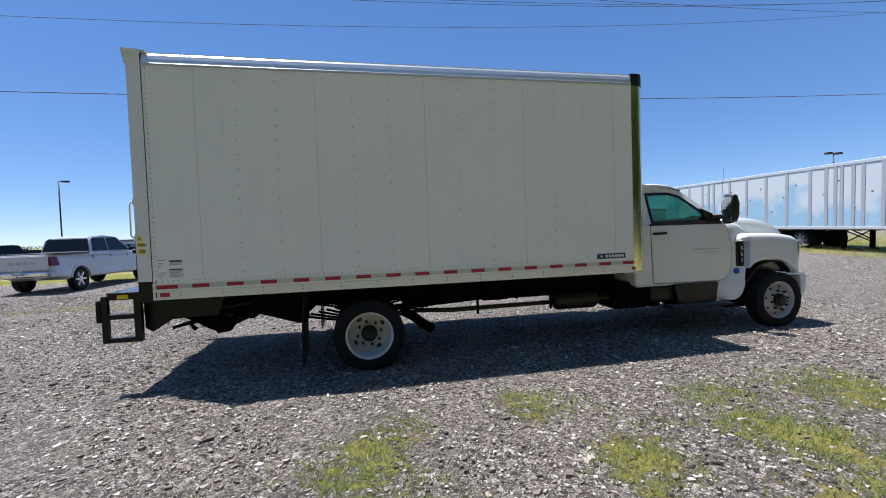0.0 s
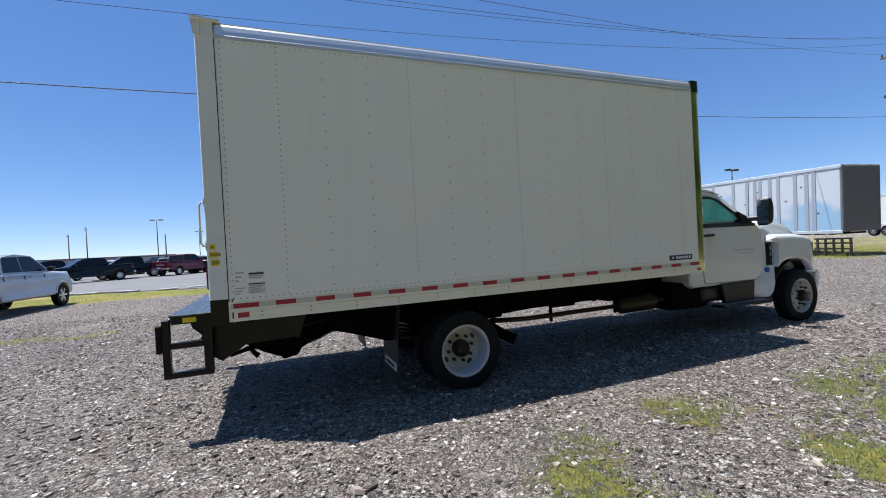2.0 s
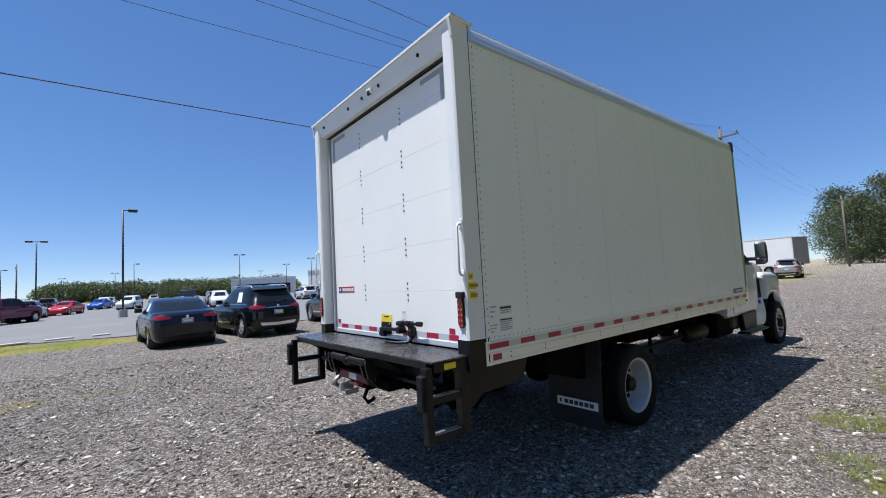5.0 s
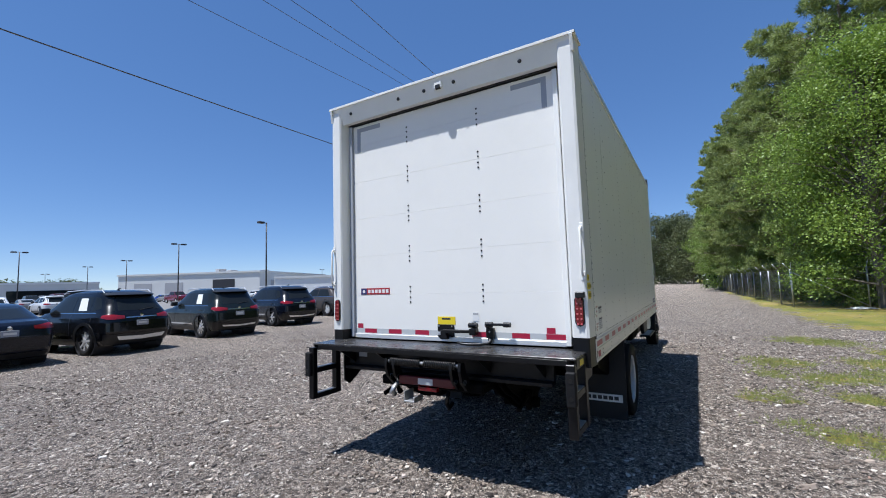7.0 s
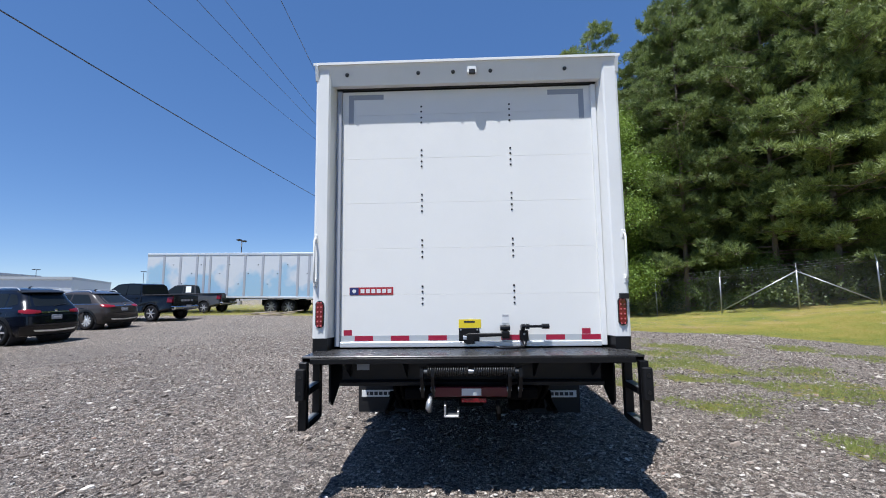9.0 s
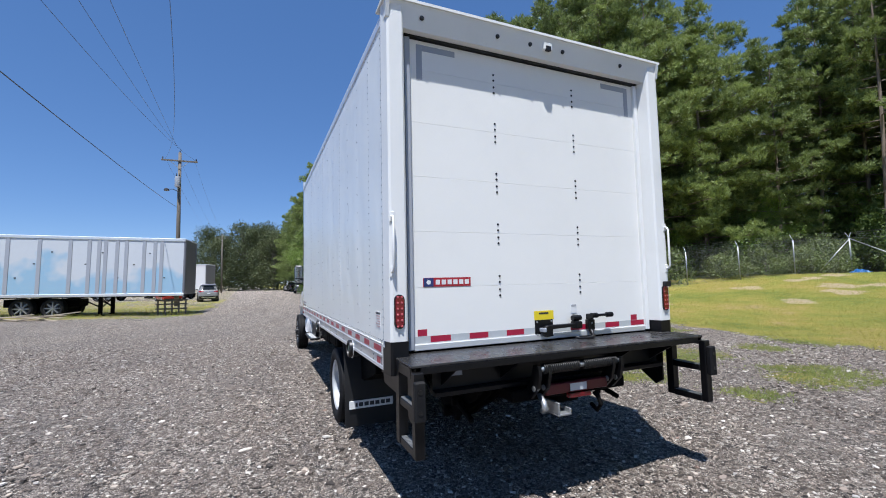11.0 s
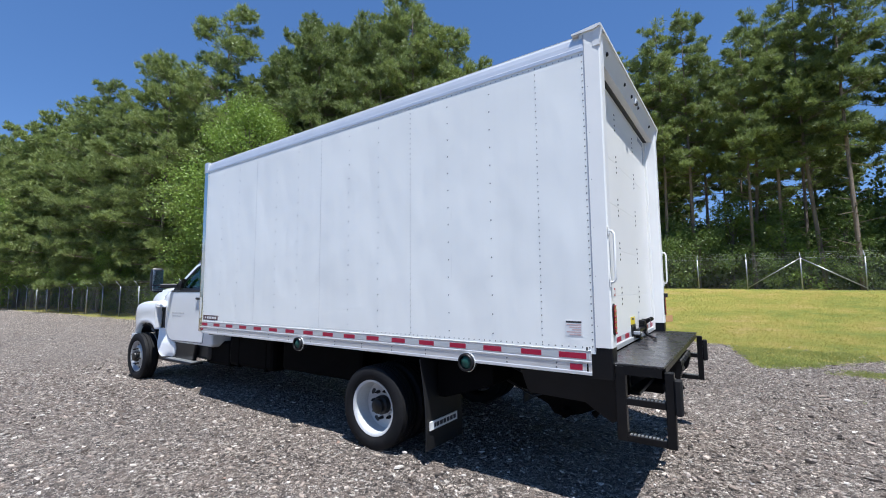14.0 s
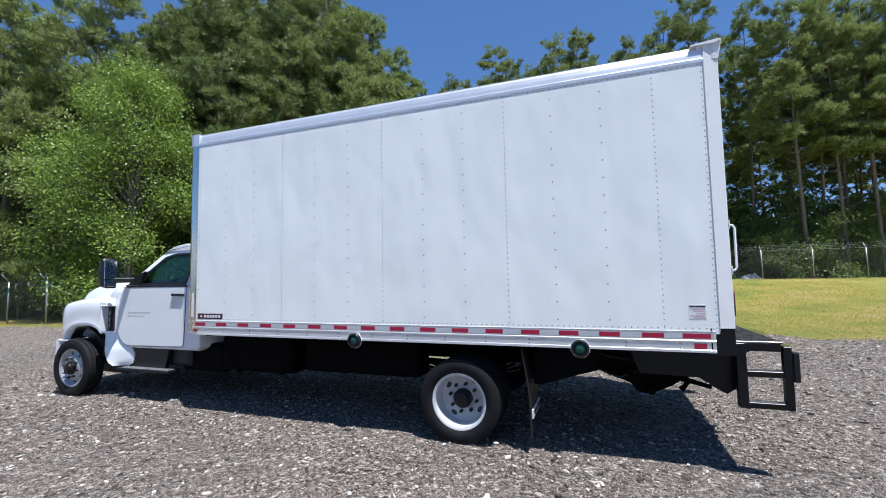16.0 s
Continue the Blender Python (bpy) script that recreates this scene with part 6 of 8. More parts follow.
class Shell:
    """A car's outer skin as rounded rings stacked by height."""
    def __init__(self, kind):
        self.rear, self.front, self.width, self.belt, self.glass = SHELL[kind]
        self.hw = KINDS[kind][1] / 2
        self.top = self.rear[-1][0]

    def ring(self, z):
        a, b = lerp_table(z, self.rear), lerp_table(z, self.front)
        n = 7.0 if z < self.belt - 0.06 else 7.0 - 2.2 * clamp01((z - self.belt + 0.06) / 0.3)
        return (a + b) / 2, (b - a) / 2, self.hw * lerp_table(z, self.width), n

    def turn(self, th, z, out=0.0):
        """The skin at an angle from the tail, over the +y side, to the nose."""
        c, a, b, n = self.ring(z)
        q = lambda v: math.copysign(abs(v) ** (2 / n), v)
        return (c - (a + out) * q(math.cos(th)), (b + out) * q(math.sin(th)), z)

    def side(self, x, z, s, out=0.0):
        c, a, b, n = self.ring(z)
        return (x, s * (b * max(0.0, 1 - min(1.0, abs(x - c) / a) ** n) ** (1 / n) + out), z)

    def end(self, y, z, s, out=0.0):
        """The tail (s = -1) or nose (s = 1) at a given y."""
        c, a, b, n = self.ring(z)
        return (c + s * (a * max(0.0, 1 - min(1.0, abs(y) / b) ** n) ** (1 / n) + out), y, z)


def patch(name, f, nu, nv, th, material, parent, label=""):
    """A curved plate: f(u, v, out) gives its outer and inner skin."""
    bm = bmesh.new()
    g = [[[bm.verts.new(f(i / nu, j / nv, o)) for j in range(nv + 1)] for i in range(nu + 1)] for o in (th, -0.012)]
    for i in range(nu):
        for j in range(nv):
            bm.faces.new((g[0][i][j], g[0][i + 1][j], g[0][i + 1][j + 1], g[0][i][j + 1]))
    rim = [(i, 0) for i in range(nu)] + [(nu, j) for j in range(nv)] + [(i, nv) for i in range(nu, 0, -1)] + [(0, j) for j in range(nv, 0, -1)]
    for (a, b), (c, d) in zip(rim, rim[1:] + rim[:1]):
        bm.faces.new((g[0][a][b], g[0][c][d], g[1][c][d], g[1][a][b]))
    bm.normal_update()
    bmesh.ops.recalc_face_normals(bm, faces=bm.faces)
    ob = part(name, bm, material, parent, label)
    smooth_by_angle(ob, 40)
    return ob


def blend4(q, u, v):
    return [(q[0][k] * (1 - u) + q[1][k] * u) * (1 - v) + (q[3][k] * (1 - u) + q[2][k] * u) * v for k in (0, 1)]


def rounded_car(kind, paint, label, category, rim, spokes, sheet):
    L, W, R, xr, xf = KINDS[kind]
    S, hw, ra = Shell(kind), W / 2, R + 0.06
    v = thing(kind, label=label, category=category)
    zs = sorted(set([p[0] for p in S.rear] + [p[0] for p in S.front] + [round(float(z), 3) for z in np.linspace(S.rear[0][0], S.top, 34)]))
    ths = [math.copysign(abs(t) ** 1.6, t) for t in np.linspace(-1, 1, 21)]
    ths = [math.pi / 4 * (1 + t) for t in ths]
    full = [h * math.pi / 2 + t for h in range(4) for t in ths[:-1]]
    bm = bmesh.new()
    rows = [[bm.verts.new(S.turn(t, z)) for t in full] for z in zs]
    n = len(full)
    for a, b in zip(rows, rows[1:]):
        for i in range(n):
            q = (a[i], a[(i + 1) % n], b[(i + 1) % n], b[i])
            m = sum((p.co for p in q), Vector()) / 4
            if all(math.hypot(m.x - cx, m.z - R) > ra for cx in (xr, xf)) or abs(m.y) < 0.5:
                bm.faces.new(q)
    bm.faces.new(rows[-1])
    bm.faces.new(rows[0][::-1])
    bmesh.ops.recalc_face_normals(bm, faces=bm.faces)
    smooth_by_angle(part("body", bm, PAINT[paint], v), 50)
    zl, zt, zb = S.belt + 0.035, S.glass, S.belt
    xa = lambda z: lerp_table(z, S.rear)
    xb = lambda z: lerp_table(z, S.front)
    mx = (xa(zt) + xb(zt)) / 2 + 0.08
    suv = kind == "suv"
    for s in (-1, 1):
        panes = [[(mx + 0.03, zl), (xb(zl) - 0.42, zl), (xb(zt) - 0.20, zt - 0.01), (mx + 0.03, zt)]]
        e = 0.62 if suv else 0.42
        panes.append([(xa(zl) + e + 0.10, zl + 0.01), (mx - 0.03, zl), (mx - 0.03, zt), (xa(zt) + e - 0.16, zt - 0.02)])
        if suv:
            panes.append([(xa(zl) + 0.34, zl + 0.10), (xa(zl) + e + 0.05, zl + 0.012), (xa(zt) + e - 0.21, zt - 0.025), (xa(zt) + 0.22, zt - 0.06)])
        for q in panes:
            patch("side_window", lambda a, b, o, q=q: S.side(*blend4(q, a, b), s, o), 8, 5, 0.003, M["dark_glass"], v)
        if sheet and s > 0:
            q = [(mx - 0.62, zl + 0.05), (mx - 0.24, zl + 0.05), (mx - 0.16, zt - 0.05), (mx - 0.48, zt - 0.05)]
            patch("price_sheet", lambda a, b, o: S.side(*blend4(q, a, b), s, o + 0.004), 4, 4, 0.002, M["paper"], v, "white price sheet on the window")
        zc = 0.985 if suv else (0.95 if kind == "crossover" else 0.90)
        patch("tail_lamp", lambda a, b, o: (lambda p: (p[0], s * p[1], p[2]))(S.turn(radians(4 + 50 * a), zc + (b - 0.5) * (0.035 + 0.10 * math.sin(math.pi * min(1.0, a * 0.8 + 0.12))) + 0.03 * a, o)), 14, 3, 0.010, M["car_lens"], v, "red tail lamp")
        patch("headlamp", lambda a, b, o: (lambda p: (p[0], s * p[1], p[2]))(S.turn(math.pi - radians(8 + 44 * a), 0.74 + 0.11 * b, o)), 10, 3, 0.008, M["alu"], v, "clear headlamp")
        bm = bmesh.new()
        box(bm, (xb(zl) - 0.62, xb(zl) - 0.46), sorted((s * (hw - 0.08), s * (hw + 0.13))), (zb + 0.02, zb + 0.17), 0.03, 2)
        part("wing_mirror", bm, M["black_plastic"], v)
        for x in (mx - 0.78, mx + 0.28):
            p = S.side(x, zb - 0.13, s)
            bm = bmesh.new()
            box(bm, (x, x + 0.2), sorted((p[1] - s * 0.01, p[1] + s * 0.024)), (zb - 0.145, zb - 0.115), 0.006)
            part("door_handle", bm, PAINT[paint], v)
        patch("sill_trim", lambda a, b, o: S.side(xr + ra + (xf - xr - 2 * ra) * a, 0.25 + (0.10 if kind == "sedan" else 0.16) * b, s, o), 10, 2, 0.004, M["black_plastic"], v)
        if suv:
            patch("door_trim", lambda a, b, o: S.side(xr + ra + 0.1 + (xf - xr - 2 * ra - 0.2) * a, 0.46 + 0.05 * b, s, o), 10, 1, 0.008, M["chrome"], v, "bright strip along the doors")
        for x in (mx, xb(zl) - 0.52, mx - 0.95):
            patch("door_gap", lambda a, b, o: S.side(x - (0.006 if b < 0.5 else -0.006), 0.44 + (zb - 0.46) * a, s, o), 8, 1, 0.0008, M["ink"], v)
        for xx in (xr, xf):
            road_wheel(v, xx, s * (hw - 0.14), R, 0.24, s, M[rim], spokes)
            bm = bmesh.new()
            lathe(bm, [(ra + 0.04, s * 0.42), (ra + 0.04, s * (hw - 0.05)), (ra + 0.02, s * (hw - 0.05)), (ra + 0.02, s * 0.42), (0.0001, s * 0.42)], 20, (xx, 0, R + 0.01))
            part("wheel_house", bm, M["ink"], v)
            patch("arch_trim", lambda a, b, o: S.side(xx + (ra - 0.035 + 0.085 * b) * math.cos(math.pi * (-0.03 + 1.06 * a)), R + (ra - 0.035 + 0.085 * b) * math.sin(math.pi * (-0.03 + 1.06 * a)), s, o), 16, 2, 0.012, PAINT[paint] if kind == "sedan" else M["black_plastic"], v, "" if kind == "sedan" else "black wheel arch trim")
        if kind != "sedan":
            bm = bmesh.new()
            x0, x1, yt, zr = xa(zt) + 0.22, xb(zt) - 0.05, 0.60 * hw / 0.94, S.top
            tube(bm, [(x0, s * yt, zr - 0.09), (x0 + 0.12, s * yt, zr - 0.01), ((x0 + x1) / 2, s * yt, zr + 0.012), (x1 - 0.14, s * yt, zr - 0.012), (x1, s * yt, zr - 0.09)], 0.016, 6)
            part("roof_rail", bm, M["alu"], v, "silver roof rail")
            patch("window_trim", lambda a, b, o: S.side(xa(zl) + e - 0.2 + (xb(zl) - xa(zl) - e - 0.2) * a, zl - 0.022 + 0.016 * b, s, o), 12, 1, 0.007, M["chrome"], v, "bright window trim")
    # tail and nose
    z0, z1 = (1.10, 1.35) if kind == "sedan" else (zl + 0.03, zt - 0.03)
    rim_y = lambda z: S.hw * lerp_table(z, S.width) - 0.10
    patch("rear_window", lambda a, b, o: (lambda z: S.end((2 * a - 1) * rim_y(z), z, -1, o))(z0 + (z1 - z0) * b), 12, 6, 0.003, M["dark_glass"], v)
    patch("windscreen", lambda a, b, o: (lambda z: S.end((2 * a - 1) * rim_y(z), z, 1, o))(zl + 0.02 + (zt - zl - 0.04) * b), 12, 6, 0.003, M["dark_glass"], v)
    patch("rear_bumper", lambda a, b, o: S.turn(radians(-46 + 92 * a), 0.27 + 0.27 * b, o) if kind != "sedan" else S.turn(radians(-30 + 60 * a), 0.22 + 0.12 * b, o), 20, 3, 0.010, M["black_plastic"], v, "black lower bumper")
    if kind != "sedan":
        patch("bumper_trim", lambda a, b, o: (lambda y: S.end(y, 0.36 + (0.10 if paint == "black" else 0.055) * b + 0.05 * abs(y), -1, o))((2 * a - 1) * (0.62 - 0.06 * (1 - b))), 12, 2, 0.024, M["alu"], v, "silver bumper trim")
        patch("roof_spoiler", lambda a, b, o: (lambda p: (p[0] - 0.13 * (1 - b) * (1 if o > 0 else 0.85), p[1], p[2] - (0.0 if o > 0 else 0.02)))(S.end((2 * a - 1) * (rim_y(zt) + 0.02), zt + 0.02 + 0.07 * b, -1, o)), 12, 2, 0.012, M["black_plastic"] if suv else PAINT[paint], v, "roof spoiler over the rear window")
        bm = bmesh.new()
        tube(bm, [S.end(0.0, zl + 0.02, -1, 0.012), S.end(-0.2, zl + 0.06, -1, 0.012), S.end(-0.38, zl + 0.08, -1, 0.012)], 0.009, 5)
        part("rear_wiper", bm, M["black_plastic"], v)
        bm = bmesh.new()
        tube(bm, [(xa(zt) + 0.75, 0.0, S.top - 0.02), (xa(zt) + 0.66, 0.0, S.top + 0.035), (xa(zt) + 0.58, 0.0, S.top + 0.03)], [0.03, 0.02, 0.006], 6)
        part("roof_fin", bm, M["black_plastic"], v)
        patch("tailgate_trim", lambda a, b, o: S.end((2 * a - 1) * 0.40, 0.955 + 0.028 * b, -1, o), 8, 1, 0.010, M["chrome"], v, "bright tailgate strip")
    zp = 0.74 if kind != "sedan" else 0.72
    xo = xa(zp + 0.07) - 0.014
    bm = bmesh.new()
    box(bm, (xo - 0.008, xo + 0.02), (-0.15, 0.15), (zp, zp + 0.14), 0.003)
    npl = part("number_plate", bm, M["grey_strip"], v)
    bm = bmesh.new()
    plate(bm, "x", xo - 0.0085, (-0.11, 0.11), (zp + 0.045, zp + 0.095), -0.001)
    part("grey_bar", bm, M["paper"], npl)
    bm = bmesh.new()
    lathe(bm, [(0.05, xa(1.0 if suv else 0.9) - 0.004), (0.045, xa(1.0 if suv else 0.9) - 0.02), (0.0001, xa(1.0 if suv else 0.9) - 0.022)], 14, (0, 0, 0.905 if kind == "sedan" else 1.02), "x")
    part("round_badge", bm, M["chrome"], v)
    return v


def pickup(paint, label, category, rim, spokes, sheet):
    L, W, R, xr, xf, top, gl = KINDS["pickup"]
    v = thing("pickup_truck", label=label, category=category)
    sill, ra, hw = 0.48, R + 0.06, W / 2
    low = []
    for cx in (xf, xr):
        a = math.degrees(math.asin(clamp01((R + 0.02 - sill) / ra)))
        low += [(cx + ra * math.cos(radians(t)), R + 0.02 + ra * math.sin(radians(t))) for t in np.linspace(-a, 180 + a, 13)]
    poly = list(top) + [(L - 0.12, sill)] + low + [(0.2, sill + 0.06)]
    bm = bmesh.new()
    puff(bm, poly, [(-hw, 0.10), (-hw + 0.02, 0.05), (-hw + 0.08, 0.015), (-hw + 0.2, 0.0), (hw - 0.2, 0.0), (hw - 0.08, 0.015), (hw - 0.02, 0.05), (hw, 0.10)])
    bend_in(bm, L, hw, 0.85)
    smooth_by_angle(part("body", bm, PAINT[paint], v), 24)
    # glasshouse leaning inwards
    yb, yr = hw - 0.15, hw - 0.30
    zb, zr = gl[0][1], max(p[1] for p in gl)
    bm = bmesh.new()
    yz = lambda z: yb + (yr - yb) * clamp01((z - zb) / (zr - zb))
    base = [(gl[0][0], zb - 0.08)] + gl + [(gl[-1][0], gl[-1][1] - 0.08)]
    lft, rgt = [bm.verts.new((x, -yz(z), z)) for x, z in base], [bm.verts.new((x, yz(z), z)) for x, z in base]
    n = len(base)
    for i in range(n):
        bm.faces.new((lft[i], lft[(i + 1) % n], rgt[(i + 1) % n], rgt[i]))
    bm.faces.new(lft)
    bm.faces.new(rgt[::-1])
    bmesh.ops.bevel(bm, geom=[e for e in bm.edges if abs(e.verts[0].co.y) > 0.3 and min(e.verts[0].co.z, e.verts[1].co.z) > zb + 0.1], offset=0.05, segments=2, affect="EDGES")
    smooth_by_angle(part("roof", bm, PAINT[paint], v), 40)
    mx = (gl[1][0] + gl[4][0]) / 2 + 0.1
    zt, zl = zr - 0.085, zb + 0.035
    fx = lambda z: gl[5][0] + (gl[4][0] - gl[5][0]) * (z - gl[5][1]) / (gl[4][1] - gl[5][1])
    bx = lambda z: gl[0][0] + (gl[1][0] - gl[0][0]) * (z - gl[0][1]) / (gl[1][1] - gl[0][1])
    for s in (-1, 1):
        front = [(mx + 0.025, zl), (fx(zl) - 0.12, zl), (min(fx(zt), gl[4][0] + 0.2) - 0.10, zt), (mx + 0.025, zt)]
        back = [(bx(zl) + 0.10, zl), (mx - 0.025, zl), (mx - 0.025, zt), (max(bx(zt), gl[1][0] - 0.1) + 0.1, zt - 0.02)]
        side_pane(v, front, yb, zb, yr, zr, s)
        side_pane(v, back, yb, zb, yr, zr, s)
        if sheet and s > 0:
            q = [(mx - 0.62, zl + 0.05), (mx - 0.22, zl + 0.05), (mx - 0.18, zt - 0.04), (mx - 0.56, zt - 0.04)]
            qq = [(x, yb + (yr - yb) * (z - zb) / (zr - zb) + 0.010, z) for x, z in q]
            quad_part("price_sheet", qq[::-1], 0.002, M["paper"], v, "white price sheet on the window")
        bm = bmesh.new()
        box(bm, (-0.03, 0.26), sorted((s * (hw - 0.20), s * (hw + 0.006))), (0.93, 1.23), 0.025, 2)
        bend_in(bm, L, hw, 0.85)
        part("tail_lamp", bm, M["red_lens"], v, "red tail lamp")
        bm = bmesh.new()
        zf = top[-4][1]
        box(bm, (top[-4][0] - 0.28, top[-3][0] + 0.02), sorted((s * (hw - 0.45), s * (hw - 0.045))), (zf - 0.13, zf - 0.01), 0.03)
        bend_in(bm, L, hw, 0.85)
        part("headlamp", bm, M["alu"], v, "clear headlamp")
        bm = bmesh.new()
        box(bm, (gl[5][0] - 0.42, gl[5][0] - 0.24), sorted((s * (hw - 0.06), s * (hw + 0.14))), (zb, zb + 0.16), 0.03, 2)
        part("wing_mirror", bm, M["black_plastic"], v)
        for x in (mx - 0.75, mx + 0.28):
            bm = bmesh.new()
            box(bm, (x, x + 0.2), sorted((s * (hw - 0.012), s * (hw + 0.022))), (zb - 0.16, zb - 0.13), 0.006)
            bend_in(bm, L, hw, 0.85)
            part("door_handle", bm, PAINT[paint], v)
        for x in (1.915, mx, mx + 1.05):
            bm = bmesh.new()
            box(bm, (x - 0.006, x + 0.006), sorted((s * (hw - 0.03), s * (hw + 0.0015))), (0.62, zb - 0.09))
            bend_in(bm, L, hw, 0.85)
            part("door_gap", bm, M["ink"], v)
        for xx in (xr, xf):
            road_wheel(v, xx, s * (hw - 0.13), R, 0.24, s, M[rim], spokes)
            bm = bmesh.new()
            puff(bm, arc(xx, R + 0.02, ra + 0.05, 172, 8, 14) + arc(xx, R + 0.02, ra - 0.01, 8, 172, 14), [(s * (hw - 0.10), 0.0), (s * (hw + 0.004), 0.0), (s * (hw + 0.010), 0.01)])
            bend_in(bm, L, hw, 0.85)
            part("arch_lip", bm, PAINT[paint], v)
    bm = bmesh.new()
    puff(bm, [(xr + 0.2, sill + 0.16), (xf - 0.2, sill + 0.16), (xf - 0.2, sill), (xr + 0.2, sill)], [(-hw + 0.07, 0), (hw - 0.07, 0)])
    part("underbody", bm, M["black_plastic"], v)
    for nm, i, j in (("rear_window", 0, 1), ("windscreen", 5, 4)):
        a, b = gl[i], gl[j]
        f = lambda k: (a[0] + (b[0] - a[0]) * k, a[1] + (b[1] - a[1]) * k)
        (xa, za), (xb, zb_) = f(0.08), f(0.95)
        q = [(xa, -yz(za) + 0.05, za), (xa, yz(za) - 0.05, za), (xb, yz(zb_) - 0.045, zb_), (xb, -yz(zb_) + 0.045, zb_)]
        quad_part(nm, q if i else q[::-1], 0.008, M["dark_glass"], v)
    bm = bmesh.new()
    box(bm, (-0.16, 0.06), (-hw + 0.05, hw - 0.05), (0.58, 0.74), 0.03)
    bend_in(bm, L, hw, 0.85)
    part("rear_bumper", bm, M["chrome"], v, "chrome step bumper")
    # black slab on the solid bed stands in for the shaded open inside
    bm = bmesh.new()
    box(bm, (0.10, 1.84), (-hw + 0.10, hw - 0.10), (1.30, 1.345), 0.005)
    part("bed_liner", bm, M["ink"], v)
    bm = bmesh.new()
    box(bm, (-0.012, 0.04), (-hw + 0.22, hw - 0.22), (0.80, 1.27), 0.01)
    tg = part("tailgate", bm, PAINT[paint], v)
    bm = bmesh.new()
    for ya in (-0.42, -0.2, 0.0, 0.2):
        plate(bm, "x", -0.013, (ya, ya + 0.15), (0.98, 1.08), -0.003)
    part("dark_mark", bm, M["grey_ink"], tg, "stamped dark bars")
    bm = bmesh.new()
    box(bm, (-0.173, -0.155), (-0.15, 0.15), (0.66, 0.80), 0.003)
    npl = part("number_plate", bm, M["grey_strip"], v)
    bm = bmesh.new()
    plate(bm, "x", -0.1735, (-0.11, 0.11), (0.705, 0.755), -0.001)
    part("grey_bar", bm, M["paper"], npl)
    return v


def vehicle(kind, paint, label, category="car", rim="alu", spokes=10, sheet=False):
    if kind == "pickup":
        return pickup(paint, label, category, rim, spokes, sheet)
    return rounded_car(kind, paint, label, category, rim, spokes, sheet)


def place(v, kind, x, y, deg):
    """Sets a vehicle so that the middle of its rear axle stands at x, y."""
    xr = KINDS[kind][3]
    c, d = math.cos(radians(deg)), math.sin(radians(deg))
    return pose(x - xr * c, y - xr * d, gh(x, y) - 0.04 if y < 18 else -0.02, 0, 0, deg)


# the row behind the gravel, tails towards the truck
for kind, paint, x, y, deg, label, rim, sp, sheet in (
        ("pickup", "white", -8.5, 11.2, 85, "white crew-cab pickup with tinted windows", "alu", 6, False),
        ("sedan", "navy", -0.2, 12.15, 92, "dark blue saloon with a price sheet", "alu", 10, True),
        ("suv", "black", 2.4, 12.2, 97, "black sport utility car with silver bumper trim", "alu", 8, True),
        ("suv", "dark_green", 6.0, 12.95, 86, "dark green sport utility car with price sheet", "chrome", 10, True),
        ("suv", "navy", 9.55, 13.75, 82, "dark blue sport utility car with bright rims", "chrome", 6, False),
        ("crossover", "bronze", 14.2, 15.3, 84, "bronze-grey crossover car with sloping back", "alu", 10, False),
        ("pickup", "black", 18.35, 15.55, 80, "black crew-cab pickup with large wheels", "chrome", 6, False),
        ("pickup", "grey", 25.2, 17.1, 84, "grey crew-cab pickup with price sheet", "chrome", 6, True)):
    v = vehicle(kind, paint, label, "pickup" if kind == "pickup" else "car", rim, sp, sheet)
    v.matrix_basis = place(v, kind, x, y, deg)
    tagged(v, group="vehicles parked on the gravel")
# the sales lot further back
stock = {}
far_kinds = [("pickup", "black", "black pickup on the sales lot"), ("suv", "silver", "silver sport utility car on the sales lot"), ("sedan", "red", "red saloon on the sales lot"),
             ("pickup", "maroon", "dark red pickup on the sales lot"), ("suv", "white", "white sport utility car on the sales lot"), ("sedan", "blue", "blue saloon on the sales lot"),
             ("suv", "grey", "grey sport utility car on the sales lot"), ("crossover", "tan", "tan crossover on the sales lot"), ("sedan", "silver", "silver saloon on the sales lot"), ("pickup", "grey", "grey pickup on the sales lot")]
rnd = random.Random(11)


def stand(i, x, y, deg, z=None):
    kind, paint, label = far_kinds[i]
    m = place(None, kind, x, y, deg)
    if z is not None:
        m.translation.z = z
    if i in stock:
        return copy_thing(stock[i], m)
    v = stock[i] = vehicle(kind, paint, label, "pickup" if kind == "pickup" else "car")
    v.matrix_basis = m
    tagged(v, group="cars on the sales lot")
    return v


for i, x, y, deg in ((0, -12.6, 38.5, 215), (0, -10.6, 41.5, 200), (1, -7.2, 45, 130), (3, -9.0, 40.5, 60), (0, -17.5, 43.5, 230), (6, -22, 46, 240), (4, -27, 47, 240), (0, -33, 48, 235), (8, -39, 49, 230), (1, -46, 50, 235), (9, -53, 51, 235),
                     (2, -4.8, 60, 250), (5, -2.0, 78, 250), (4, 1.0, 66, 250), (0, -14, 64, 250), (4, -9.5, 72, 260), (0, 5.2, 52, 265), (1, 8.8, 57, 85), (4, 11.6, 48, 88), (3, 14.8, 58, 265), (4, 18.5, 50, 85), (8, 22.5, 62, 85), (4, -16.5, 51, 60), (1, -12.0, 53, 75), (8, -21.5, 55, 60), (4, -7.8, 51, 80), (4, 7.6, 47.5, 262), (8, 14.6, 66, 85)):
    stand(i, x, y, deg)
